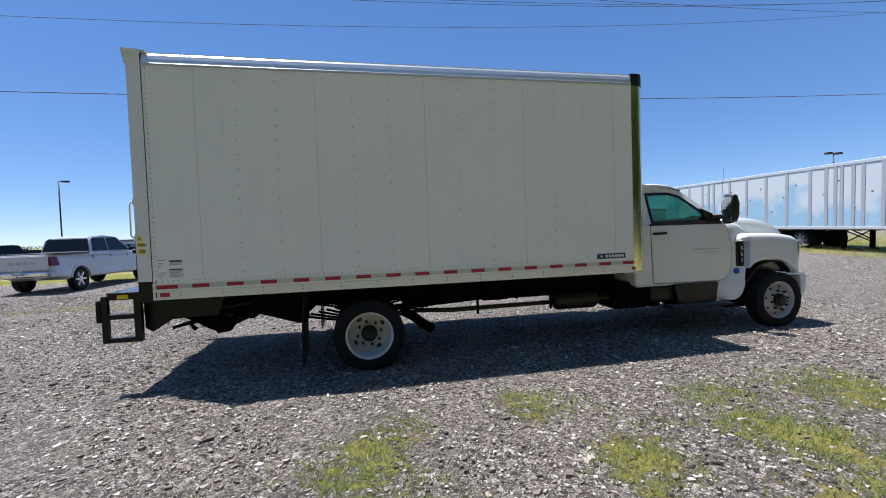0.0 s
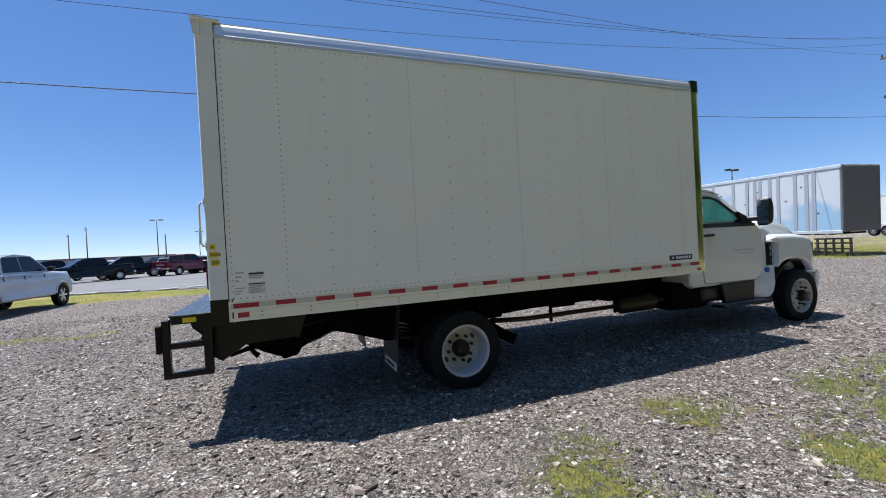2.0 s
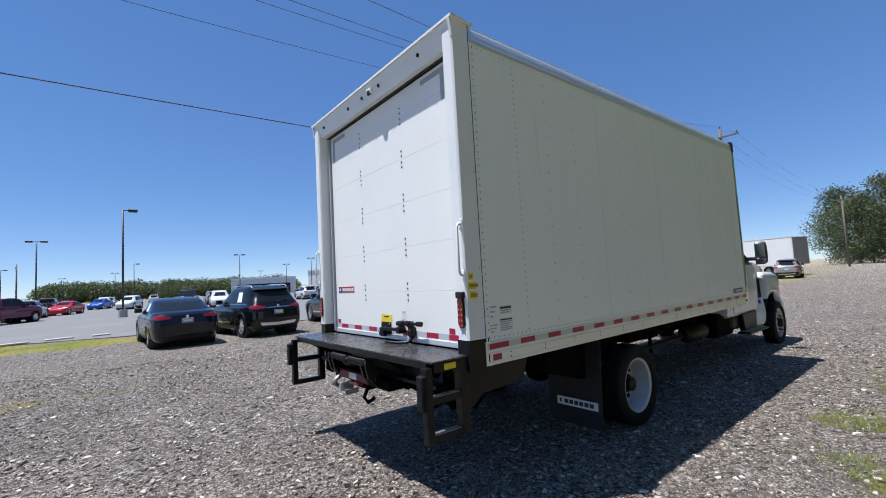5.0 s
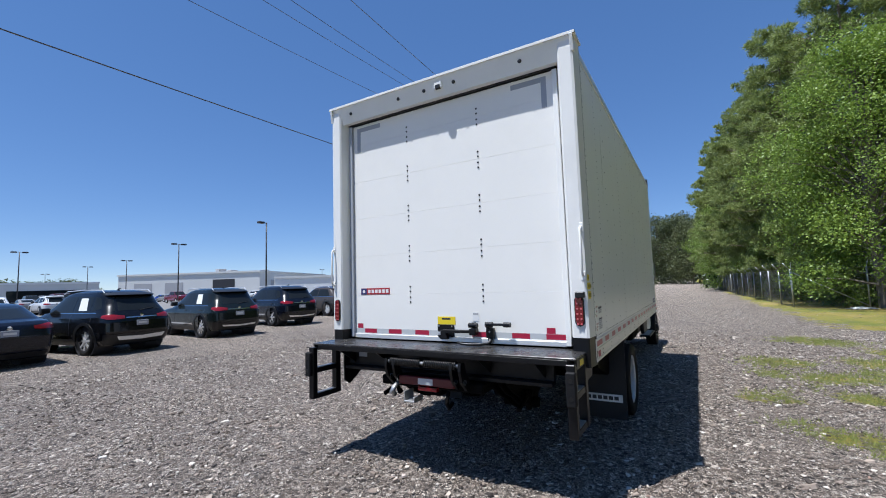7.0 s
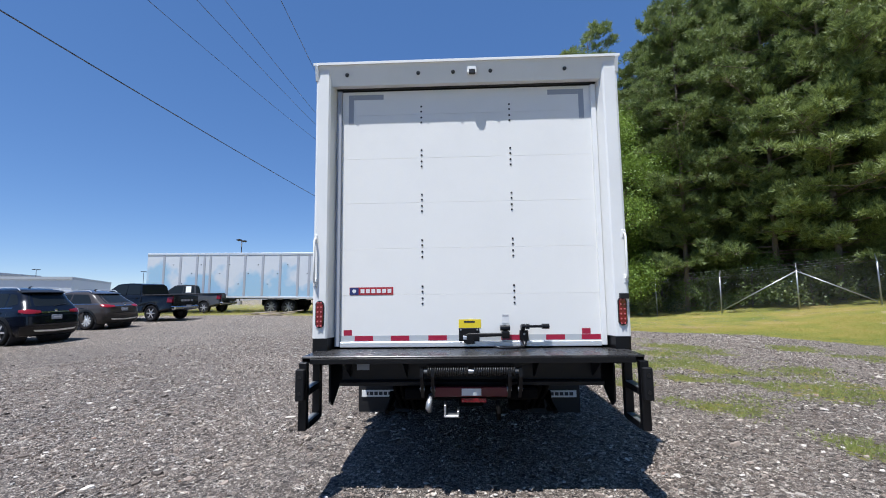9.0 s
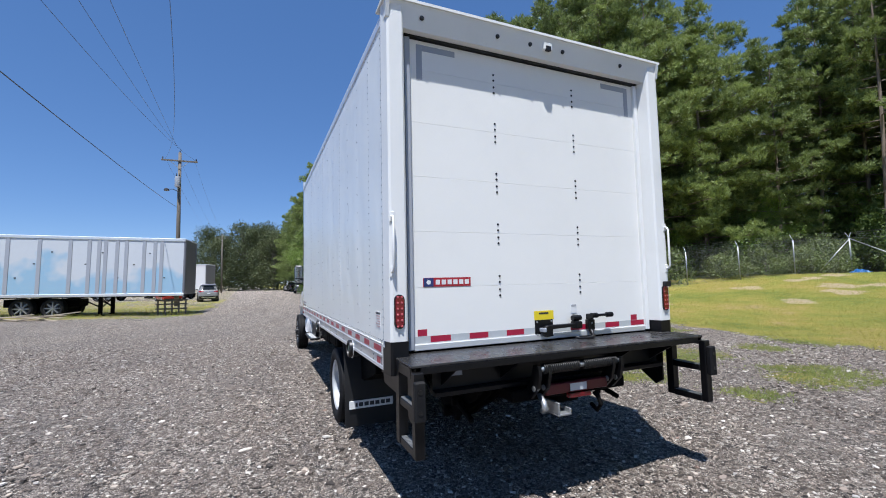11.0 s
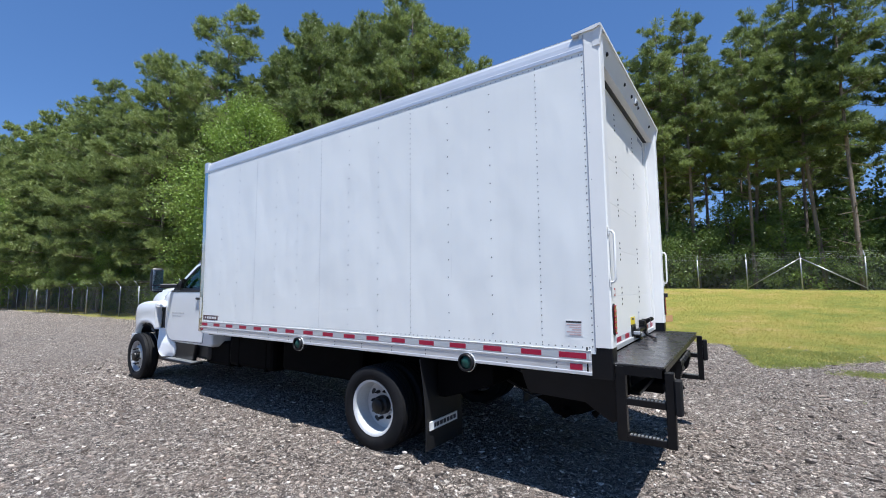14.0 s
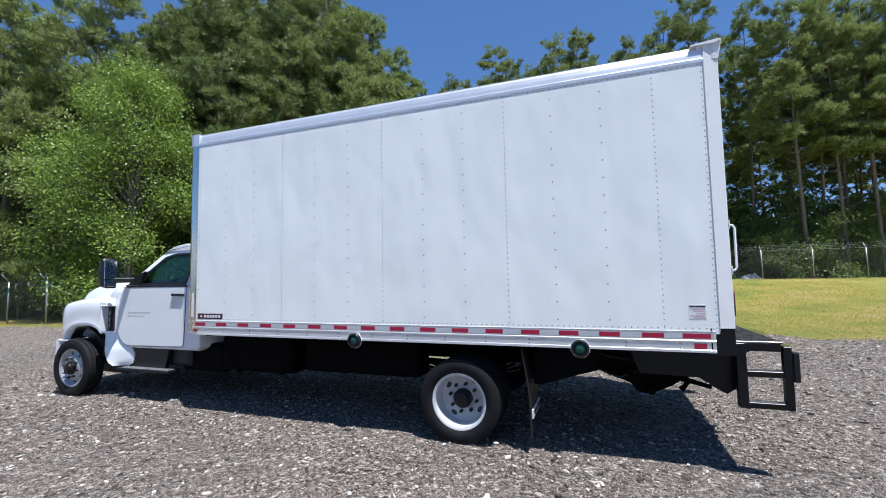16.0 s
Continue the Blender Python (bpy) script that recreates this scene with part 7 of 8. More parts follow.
for row, y0 in enumerate((70, 84, 100)):
    for k in range(20):
        x = -75 + 7.4 * k + rnd.uniform(-1.2, 1.2)
        if rnd.random() < 0.62:
            stand(rnd.randrange(10), x, y0 + rnd.uniform(-1, 1) + max(0, x) * 0.15, rnd.choice((85, 265)))
# along the road
for i, x, y, deg in ((1, 45.0, 6.7, 8), (2, 48, 10.3, 20), (9, 72, -4.2, 178), (0, 92, -4.6, 5), (4, 101, -4.4, 5), (8, 118, -5.0, 5), (1, 66, 15, 20)):
    stand(i, x, y, deg, -0.04)

# ---- semi trailer with faded side ----
trl = thing("semi_trailer", (23.9, 5.85, 0), 85.3, "parked semi trailer with faded blue and white sides", "trailer")
trl.matrix_basis = Matrix.Translation((23.9, 5.85, -0.06)) @ Matrix.Rotation(radians(85.3), 4, "Z") @ Matrix.Rotation(radians(-1.0), 4, "Y")
TL, TW = 16.25, 2.55                            # local x runs back from the front corner, local y to the far side
bm = bmesh.new()
box(bm, (0.02, TL), (-TW, 0.0), (1.13, 4.10), 0.01)
part("body", bm, M["faded"], trl)
bm = bmesh.new()
box(bm, (-0.03, 0.035), (-TW + 0.1, -0.1), (1.13, 4.08), 0.01)
part("front_wall", bm, M["dark_front"], trl, "dark front wall")
for y in (-TW + 0.06, -0.06):
    bm = bmesh.new()
    lathe(bm, [(0.075, 1.13), (0.075, 4.10)], 12, (0.03, y, 0), "z")
    part("corner_post", bm, M["dark_front"], trl)
posts = [1.05, 1.36, 1.86, 2.65, 3.06, 3.56, 3.84, 4.26, 5.05, 6.3, 7.55, 8.85, 10.1, 11.4, 11.85, 12.4, 13.65, 14.9]
for x in posts:
    bm = bmesh.new()
    box(bm, (x - 0.03, x + 0.14), (0.0, 0.022), (1.22, 4.0), 0.006)
    part("side_post", bm, M["post_grey"], trl)
for z0, z1 in ((4.0, 4.14), (1.06, 1.20)):
    bm = bmesh.new()
    box(bm, (0.0, TL), (-0.02, 0.03), (z0, z1), 0.008)
    part("side_rail", bm, M["alu"], trl)
bm = bmesh.new()
box(bm, (0.0, TL), (-TW, 0.0), (4.10, 4.15), 0.01)
part("roof", bm, M["white_box"], trl)
for k in range(26):
    bm = bmesh.new()
    x = 0.5 + 0.6 * k
    box(bm, (x, x + 0.07), (-TW + 0.05, -0.05), (1.0, 1.09))
    part("cross_member", bm, M["chassis"], trl)
for y in (-TW + 0.5, -0.5):
    bm = bmesh.new()
    box(bm, (3.8, 3.96), (y - 0.08, y + 0.08), (0.12, 1.1), 0.01)
    box(bm, (3.72, 4.04), (y - 0.16, y + 0.16), (-0.02, 0.12), 0.01)
    part("landing_leg", bm, M["chassis"], trl)
    part("leg_brace", bar((3.88, y, 0.5), (4.95, y, 1.05), 0.06, 0.05, (0, 1, 0)), M["chassis"], trl)
part("cross_brace", bar((3.88, -TW + 0.5, 0.4), (3.88, -0.5, 1.0), 0.05, 0.05, (1, 0, 0)), M["chassis"], trl)
part("cross_brace", bar((3.88, -TW + 0.5, 1.0), (3.88, -0.5, 0.4), 0.05, 0.05, (1, 0, 0)), M["chassis"], trl)
for x in (5.75, 7.0):
    for y in (-0.35, -TW + 0.35):
        road_wheel(trl, x, y, 0.5, 0.5, 1 if y > -1 else -1, M["galv"], 8)
bm = bmesh.new()
box(bm, (4.9, 8.0), (-TW + 0.75, -0.75), (0.55, 0.95), 0.02)
part("bogie_frame", bm, M["chassis"], trl)
for k in range(22):
    bm = bmesh.new()
    x, z = 0.7 + 0.7 * k, (2.0, 3.3, 2.7)[k % 3]
    box(bm, (x + 0.2, x + 0.28), (0.0, 0.012), (z, z + 0.05))
    part("torn_tape", bm, M["ink"], trl)
# long white trailer further down the road
wt = thing("white_trailer", (53.0, 7.8, 0), 72.5, "plain white box trailer beyond the road", "trailer")
bm = bmesh.new()
box(bm, (0, 13), (-2.6, 0), (1.1, 4.0), 0.03)
part("body", bm, M["white_box"], wt)
for z0, z1 in ((3.92, 4.03), (1.05, 1.2)):
    bm = bmesh.new()
    box(bm, (-0.02, 13.02), (-0.01, 0.025), (z0, z1), 0.008)
    part("side_rail", bm, M["alu"], wt)
bm = bmesh.new()
box(bm, (-0.03, 0.03), (-2.55, -0.05), (1.12, 3.95), 0.01)
part("end_wall", bm, M["clad_grey"], wt)
for x in (10.4, 11.6, 2.6):
    for y in (-0.3, -2.3):
        road_wheel(wt, x, y, 0.5, 0.4, 1 if y > -1 else -1, M["galv"], 8)

# timbers and rubbish by the trailer
rnd = random.Random(5)
for k in range(9):
    bm = bmesh.new()
    ln = rnd.uniform(0.9, 2.4)
    box(bm, (-ln / 2, ln / 2), (-0.05, 0.05), (0, 0.045), 0.004)
    t = part("loose_timber", bm, M["timber"])
    t.matrix_basis = pose(rnd.uniform(21.9, 23.0), rnd.uniform(10.6, 12.4), 0.14 + 0.045 * (k % 4), 0, rnd.uniform(-7, 7), rnd.uniform(40, 140))
    tagged(t, "bleached loose timber lying on the ground", "timber", "loose timbers")
pal = thing("timber_rack", (24.35, 5.75, -0.04), 85.3, "weathered low timber rack under the trailer", "rack")
for k in range(5):
    bm = bmesh.new()
    box(bm, (0.33 * k, 0.33 * k + 0.08), (-0.08, 0.0), (0, 0.82), 0.006)
    part("post", bm, M["wood_pole"], pal)
for z in (0.3, 0.55, 0.76):
    bm = bmesh.new()
    box(bm, (-0.06, 1.46), (0.001, 0.03), (z, z + 0.08), 0.006)
    part("rail", bm, M["wood_pole"], pal)

# pale slabs between grass strip and asphalt
for x, y, ln in ((-4.73, 19.55, 0.75), (-3.5, 19.85, 0.85), (-6.6, 20.25, 0.9), (-8.4, 20.8, 0.8), (-10.2, 21.3, 0.9), (-2.2, 19.9, 0.6)):
    bm = bmesh.new()
    box(bm, (-ln / 2, ln / 2), (-0.17, 0.17), (0.0, 0.07), 0.012)
    sl = part("kerb_stone", bm, M["concrete"])
    sl.matrix_basis = pose(x, y - 0.3, -0.03, 0, 0, 14 if x > -5 else -12)
    tagged(sl, "pale concrete kerb stone on the grass edge", "kerb stone", "kerb stones")

# ---- utility poles and wires ----
def utility_pole(x, y, h, arm=1.25, can=True):
    p = thing("utility_pole", (x, y, 0), 0, "weathered wooden utility pole with crossarm", "pole", "utility poles")
    bm = bmesh.new()
    tube(bm, [(0, 0, -0.3), (0, 0, h * 0.5), (0.0, 0.0, h)], [0.17, 0.145, 0.11], 12)
    part("shaft", bm, M["wood_pole"], p, smooth=True)
    bm = bmesh.new()
    box(bm, (-0.16, -0.06), (-arm, arm), (h - 0.75, h - 0.63), 0.008)
    part("crossarm", bm, M["wood_pole"], p)
    for y_ in (-arm + 0.1, arm - 0.1):
        bm = bmesh.new()
        lathe(bm, [(0.03, h - 0.63), (0.055, h - 0.55), (0.03, h - 0.52), (0.05, h - 0.47), (0.0001, h - 0.42)], 10, (-0.11, y_, 0), "z")
        part("insulator", bm, M["lamp_dark"], p)
        part("arm_brace", bar((-0.13, y_ * 0.55, h - 0.75), (-0.13, 0, h - 1.35), 0.04, 0.012, (1, 0, 0)), M["galv"], p)
    bm = bmesh.new()
    lathe(bm, [(0.03, h), (0.055, h + 0.07), (0.035, h + 0.1), (0.05, h + 0.16), (0.0001, h + 0.2)], 10, (0, 0, 0), "z")
    part("insulator", bm, M["lamp_dark"], p)
    if can:
        bm = bmesh.new()
        lathe(bm, [(0.0001, h - 2.9), (0.2, h - 2.88), (0.215, h - 2.8), (0.215, h - 2.15), (0.19, h - 2.05), (0.0001, h - 2.03)], 18, (-0.38, 0.05, 0), "z")
        smooth_by_angle(part("transformer", bm, M["grey_strip"], p, "pale grey transformer can"), 40)
        for d in (-0.1, 0.1):
            bm = bmesh.new()
            lathe(bm, [(0.03, h - 2.05), (0.045, h - 1.95), (0.025, h - 1.85), (0.0001, h - 1.72)], 8, (-0.38, 0.05 + d, 0), "z")
            part("bushing", bm, M["lamp_dark"], p)
        bm = bmesh.new()
        tube(bm, [(0, 0, h - 3.2), (-0.3, 0.35, h - 3.05), (-0.5, 0.6, h - 3.1)], 0.025, 6)
        lathe(bm, [(0.05, h - 3.05), (0.17, h - 3.12), (0.2, h - 3.25), (0.0001, h - 3.27)], 12, (-0.62, 0.75, 0), "z")
        part("yard_light", bm, M["lamp_dark"], p, "dark yard light on a short arm")
    return p


utility_pole(36.0, 8.0, 12.2)
utility_pole(95.0, 9.2, 12.0, can=False)
utility_pole(132.0, 10.0, 11.5, can=False)
utility_pole(-26.4, 122, 8.0, 1.0, False)
utility_pole(-16.3, 121, 9.4, 1.0, False)
utility_pole(-53, 152, 12.5, 1.0, False)
utility_pole(-57, 151, 10.5, 1.0, False)


def wire(pts, r=0.012):
    """An overhead wire through three points on a hanging curve."""
    (xa, ya, za), (xm, ym, zm), (xb, yb_, zb) = pts
    bm = bmesh.new()
    line = []
    for k in range(33):
        t = k / 32
        x = xa + (xb - xa) * t
        tm = (xm - xa) / (xb - xa)
        f = lambda a, m_, b: a * (t - tm) * (t - 1) / tm + m_ * t * (t - 1) / (tm * (tm - 1)) + b * t * (t - tm) / (1 - tm)
        line.append((x, f(ya, ym, yb_), f(za, zm, zb)))
    tube(bm, line, r, 5)
    return tagged(part("overhead_wire", bm, M["wire"]), "thin dark overhead wire running to the pole", "wire", "overhead wires")


wire([(36, 7.0, 11.7), (0, 6.6, 7.5), (-34, 6.2, 8.2)], 0.0065)
wire([(36, 7.9, 12.4), (0, 5.7, 7.8), (-34, 4.9, 8.6)], 0.0065)
wire([(36, 8.1, 12.4), (0, 4.6, 7.3), (-34, 3.4, 7.8)], 0.0065)
wire([(36, 9.0, 11.7), (0, 2.9, 6.7), (-34, 0.5, 6.6)], 0.0065)
wire([(36, 7.86, 7.6), (0, 6.5, 5.48), (-34, 6.3, 5.9)], 0.012)
for y in (7.0, 8.0, 9.0):
    wire([(36, y, 11.7), (65, y + 0.6, 10.3), (95, y + 1.2, 11.5)], 0.0065)

# ---- lot lamps ----
def lot_lamp(x, y, h, two, rz=0):
    l = thing("lot_lamp", (x, y, 0), rz, "tall dark lot lamp with box heads" if two else "tall dark lot lamp with one box head", "lamp", "lot lamps")
    bm = bmesh.new()
    tube(bm, [(0, 0, -0.1), (0, 0, h)], [0.085, 0.06], 10)
    part("mast", bm, M["lamp_dark"], l, smooth=True)
    bm = bmesh.new()
    lathe(bm, [(0.3, -0.1), (0.3, 0.55), (0.0001, 0.56)], 14, (0, 0, 0), "z")
    part("footing", bm, M["concrete"], l)
    for s in ((-1, 1) if two else (1,)):
        bm = bmesh.new()
        box(bm, sorted((s * 0.05, s * 0.35)), (-0.03, 0.03), (h - 0.08, h - 0.03))
        part("arm", bm, M["lamp_dark"], l)
        bm = bmesh.new()
        box(bm, sorted((s * 0.33, s * 0.95)), (-0.22, 0.22), (h - 0.16, h + 0.04), 0.03)
        part("head", bm, M["lamp_dark"], l)


for x, y, two in ((-0.93, 38.15, False), (-8.1, 62.9, True), (-18.8, 80.4, True), (-18.6, 121, True), (2.9, 107, False), (0.4, 147, True), (-12.4, 176, True), (-28.2, 45.5, False), (50.5, 28.6, True), (24.1, 35.1, False),
                  (28.2, 59.5, True), (36.6, 95, True), (38.7, 119, True), (18.2, 83.9, True), (43, 160, True), (103, 111, True), (120, 95, True)):
    lot_lamp(x, y, 8.45, two, 180 if x == 24.1 else 0)

# ---- far buildings ----
def building(name, pts, h, wallm, roofm, label, openings=()):
    b = thing(name, (0, 0, 0), 0, label, "building")
    bm = bmesh.new()
    prism(bm, pts, "z", -0.1, h)
    w = part("wall", bm, wallm, b)
    bm = bmesh.new()
    cx, cy = sum(p[0] for p in pts) / len(pts), sum(p[1] for p in pts) / len(pts)
    prism(bm, [(cx + (x - cx) * 1.01, cy + (y - cy) * 1.01) for x, y in pts], "z", h + 0.004, h + 0.45)
    part("roof", bm, roofm, b)
    p0, p1, p3 = Vector(pts[0]), Vector(pts[1]), Vector(pts[-1])
    for side, u, z0, z1, wd, m in openings:
        a, e = (p0, p1) if side == 0 else (p0, p3)
        d = (e - a)
        ln = d.length
        d.normalize()
        nrm = Vector((d.y, -d.x)) if side == 0 else Vector((-d.y, d.x))
        c = a + d * (u * ln)
        q = [c - d * wd / 2 + nrm * -0.05, c + d * wd / 2 + nrm * -0.05, c + d * wd / 2 + nrm * 0.08, c - d * wd / 2 + nrm * 0.08]
        bm = bmesh.new()
        prism(bm, [tuple(v) for v in q], "z", z0, z1)
        part("opening", bm, m, b)
    return b


bld = building("dealership_building", [(68, 97), (110, 117), (96, 150), (50, 132)], 6.6, M["clad"], M["clad"], "long pale flat-roofed service building",
               [(0, 0.18, 0.2, 4.6, 5.0, M["clad_grey"]), (0, 0.36, 0.2, 4.6, 5.0, M["clad_grey"]), (0, 0.55, 0.2, 4.6, 5.0, M["clad_grey"]), (0, 0.78, 0.2, 4.2, 4.0, M["clad_grey"]), (1, 0.25, 0.2, 5.0, 6.0, M["ink"]), (1, 0.6, 0.2, 4.5, 5.0, M["clad_grey"]), (1, 0.82, 0.2, 4.5, 5.0, M["clad_grey"])])
for x, y in ((66, 112), (72, 116), (80, 112)):
    bm = bmesh.new()
    box(bm, (x, x + 2.2), (y, y + 1.8), (7.0, 8.1), 0.05)
    part("rooftop_unit", bm, M["clad_grey"], bld)
building("showroom_building", [(48, 138), (56, 166), (39, 173), (29.5, 144)], 5.0, M["clad"], M["white_box"], "low white showroom with dark glazed front", [(1, 0.5, 0.3, 3.4, 16, M["dark_glass"]), (0, 0.4, 0.3, 3.6, 12, M["clad_grey"])])
building("brown_roofed_building", [(-70, 130), (-30, 150), (-36, 172), (-76, 152)], 2.7, M["clad_grey"], M["clad_brown"], "low grey building with brown roof", [(0, 0.3, 0.2, 2.3, 4, M["ink"]), (0, 0.7, 0.2, 2.3, 4, M["ink"])])
building("white_store_building", [(66, 66), (100, 88), (92, 100), (58, 78)], 4.2, M["white_box"], M["clad"], "low white store building", [(0, 0.3, 0.5, 2.6, 14, M["clad_grey"]), (0, 0.7, 0.5, 2.6, 10, M["clad_grey"])])

# ---- chain-link fences ----
def fence(points, label, arm_side):
    """Posts about 2.6 m apart along a line, with mesh, rails and three strands on leaning arms."""
    f = thing("chain_link_fence", (points[0][0], points[0][1], gh(*points[0])), 0, label, "fence", "chain-link fences")
    o = Vector((points[0][0], points[0][1], gh(*points[0])))
    stations = []
    for a, b in zip(points, points[1:]):
        a, b = Vector(a), Vector(b)
        n = max(1, round((b - a).length / 2.6))
        stations += [a + (b - a) * (k / n) for k in range(n)]
    stations.append(Vector(points[-1]))
    rr = random.Random(len(stations))
    tops = []
    wires = bmesh.new()
    H = 1.8
    g3 = lambda p: Vector((p.x, p.y, gh(p.x, p.y) - 0.04))
    for i, p in enumerate(stations):
        q = stations[min(i + 1, len(stations) - 1)] - stations[max(i - 1, 0)]
        nrm = Vector((-q.y, q.x, 0)).normalized() * arm_side
        b = g3(p) - o
        lean = Vector((rr.uniform(-0.03, 0.03), rr.uniform(-0.03, 0.03), 0))
        bm = bmesh.new()
        tube(bm, [b, b + Vector((0, 0, H)) + lean], 0.03, 8)
        part("post", bm, M["galv"], f, smooth=True)
        t = b + Vector((0, 0, H)) + lean
        bm = bmesh.new()
        e = t + nrm * 0.26 + Vector((0, 0, 0.32))
        tube(bm, [t, e], 0.018, 6)
        part("barb_arm", bm, M["galv"], f, smooth=True)
        tops.append((t, e))
    for (t0, e0), (t1, e1) in zip(tops, tops[1:]):
        for k in (0.3, 0.65, 1.0):
            tube(wires, [t0 + (e0 - t0) * k, t1 + (e1 - t1) * k], 0.0025, 3, False)
        tube(wires, [t0, t1], 0.006, 5, False)
    st = part("strand", wires, M["fence_steel"], f, "barbed strands and top wire")
    st["kind"] = "stuff"
    verts, faces = [], []

    def strip(a, b_, w):
        d = (b_ - a).normalized()
        u = d.orthogonal().normalized() * w
        v = d.cross(u)
        n0 = len(verts)
        for c in (a, b_):
            for k in range(3):
                an = k * 2 * math.pi / 3
                verts.append(tuple(c + u * math.cos(an) + v * math.sin(an)))
        faces.extend([(n0 + k, n0 + (k + 1) % 3, n0 + 3 + (k + 1) % 3, n0 + 3 + k) for k in range(3)])
    for (t0, _), (t1, _) in zip(tops, tops[1:]):
        ln = Vector((t1.x - t0.x, t1.y - t0.y)).length
        pitch = 0.085
        n = int(ln / pitch)
        up = Vector((0, 0, H))
        for k in range(-int(H / pitch), n):
            for sgn in (1, -1):
                s0, s1 = k * pitch, k * pitch + H
                h0, h1 = 0.0, 1.0
                if s0 < 0:
                    h0 = -s0 / H
                if s1 > ln:
                    h1 = (ln - s0) / H
                ua, ub = (s0 + h0 * H) / ln, (s0 + h1 * H) / ln
                if ub <= ua:
                    continue
                if sgn < 0:
                    ua, ub = 1 - ua, 1 - ub
                lo = lambda u: t0 + (t1 - t0) * u - up
                strip(lo(ua) + up * h0, lo(ub) + up * h1, 0.0018)
    ms = raw("wire_mesh", verts, faces, M["fence_steel"], f, "galvanised diamond mesh", "stuff")
    return f, o, tops, H


GATE = (22.6, -5.9)
CORNER = (8.9, -26.2)
fence([(62, -4.4), (40, -5.0), GATE], "galvanised chain-link fence along the gravel road", -1)
f_diag = fence([GATE, (22.0, -8.4), (16.2, -15.2), CORNER], "galvanised chain-link fence with barbed strands before pines", 1)
f_back = fence([CORNER, (6.1, -26.4), (-3.7, -26.2), (-14, -26.3), (-40, -26.6)], "galvanised chain-link fence behind the lawn", 1)


def brace(f, a, b, za, zb):
    fo = f[1]
    pa, pb = Vector((*a, gh(*a) + za)) - fo, Vector((*b, gh(*b) + zb)) - fo
    bm = bmesh.new()
    tube(bm, [pa, pb], 0.026, 8)
    part("brace", bm, M["galv"], f[0], "diagonal tube brace", True)


brace(f_diag, GATE, (22.0, -8.4), 1.65, 0.05)
brace(f_diag, (16.2, -15.2), (18.1, -12.95), 1.7, 0.1)
brace(f_diag, (16.2, -15.2), (14.8, -17.3), 1.7, 0.1)
brace(f_back, CORNER, (6.1, -26.4), 1.75, 0.1)
brace(f_diag, CORNER, (9.7, -24.95), 1.75, 0.1)
brace(f_back, (-3.7, -26.2), (-1.3, -26.25), 1.75, 0.1)
brace(f_back, (-3.7, -26.2), (-6.3, -26.2), 1.75, 0.1)

# cardboard box, tarp and litter on the lawn
bx = thing("cardboard_box", (1.7, -15.0, gh(1.7, -15.0) - 0.04), 52, "crushed brown cardboard box lying on the lawn", "box")
for q, nm in (([(-0.28, -0.2, 0), (0.28, -0.2, 0), (0.26, -0.25, 0.27), (-0.26, -0.25, 0.22)], "panel"), ([(-0.28, 0.2, 0), (-0.28, -0.2, 0), (-0.26, -0.25, 0.22), (-0.30, 0.16, 0.3)], "panel"),
              ([(0.28, -0.2, 0), (0.28, 0.2, 0), (0.34, 0.15, 0.25), (0.26, -0.25, 0.27)], "panel"), ([(0.28, 0.2, 0), (-0.28, 0.2, 0), (-0.30, 0.16, 0.3), (0.34, 0.15, 0.25)], "panel"),
              ([(-0.26, -0.25, 0.22), (0.26, -0.25, 0.27), (0.38, -0.45, 0.33), (-0.2, -0.42, 0.36)], "flap"), ([(0.28, -0.22, 0.0), (0.62, -0.3, 0.02), (0.6, 0.1, 0.02), (0.28, 0.18, 0.0)], "flap")):
    quad_part(nm, [(0.85 * a, 0.85 * b, 0.85 * c) for a, b, c in q], 0.006, M["cardboard"], bx)


def crumple(name, x, y, sx, sy, h, m, label, seed):
    r = random.Random(seed)
    bm = bmesh.new()
    n = 9
    g = [[bm.verts.new(((i / n - 0.5) * sx * r.uniform(0.85, 1.1), (j / n - 0.5) * sy * r.uniform(0.85, 1.1), 0.02 + h * r.random() * (1 - (2 * i / n - 1) ** 2) * (1 - (2 * j / n - 1) ** 2))) for i in range(n + 1)] for j in range(n + 1)]
    for j in range(n):
        for i in range(n):
            bm.faces.new((g[j][i], g[j][i + 1], g[j + 1][i + 1], g[j + 1][i]))
    bmesh.ops.solidify(bm, geom=bm.faces, thickness=0.008)
    o = part(name, bm, m)
    o.matrix_basis = pose(x, y, gh(x, y) - 0.04, 0, 0, seed * 40)
    return tagged(o, label, "litter")


crumple("blue_tarp", 8.3, -25.5, 0.8, 0.5, 0.24, M["tarp"], "crumpled blue tarp by the fence corner", 1)
crumple("yellow_bag", 7.2, -25.7, 0.4, 0.35, 0.22, M["yellow"], "yellow plastic bag on the grass", 2)
crumple("pale_sheet", 21.3, -8.0, 1.1, 0.6, 0.12, M["paper"], "pale sheet lying by the fence post", 3)
crumple("pale_cover", -8.4, -26.9, 1.2, 0.7, 0.5, M["grey_strip"], "pale covered heap behind the fence", 4)

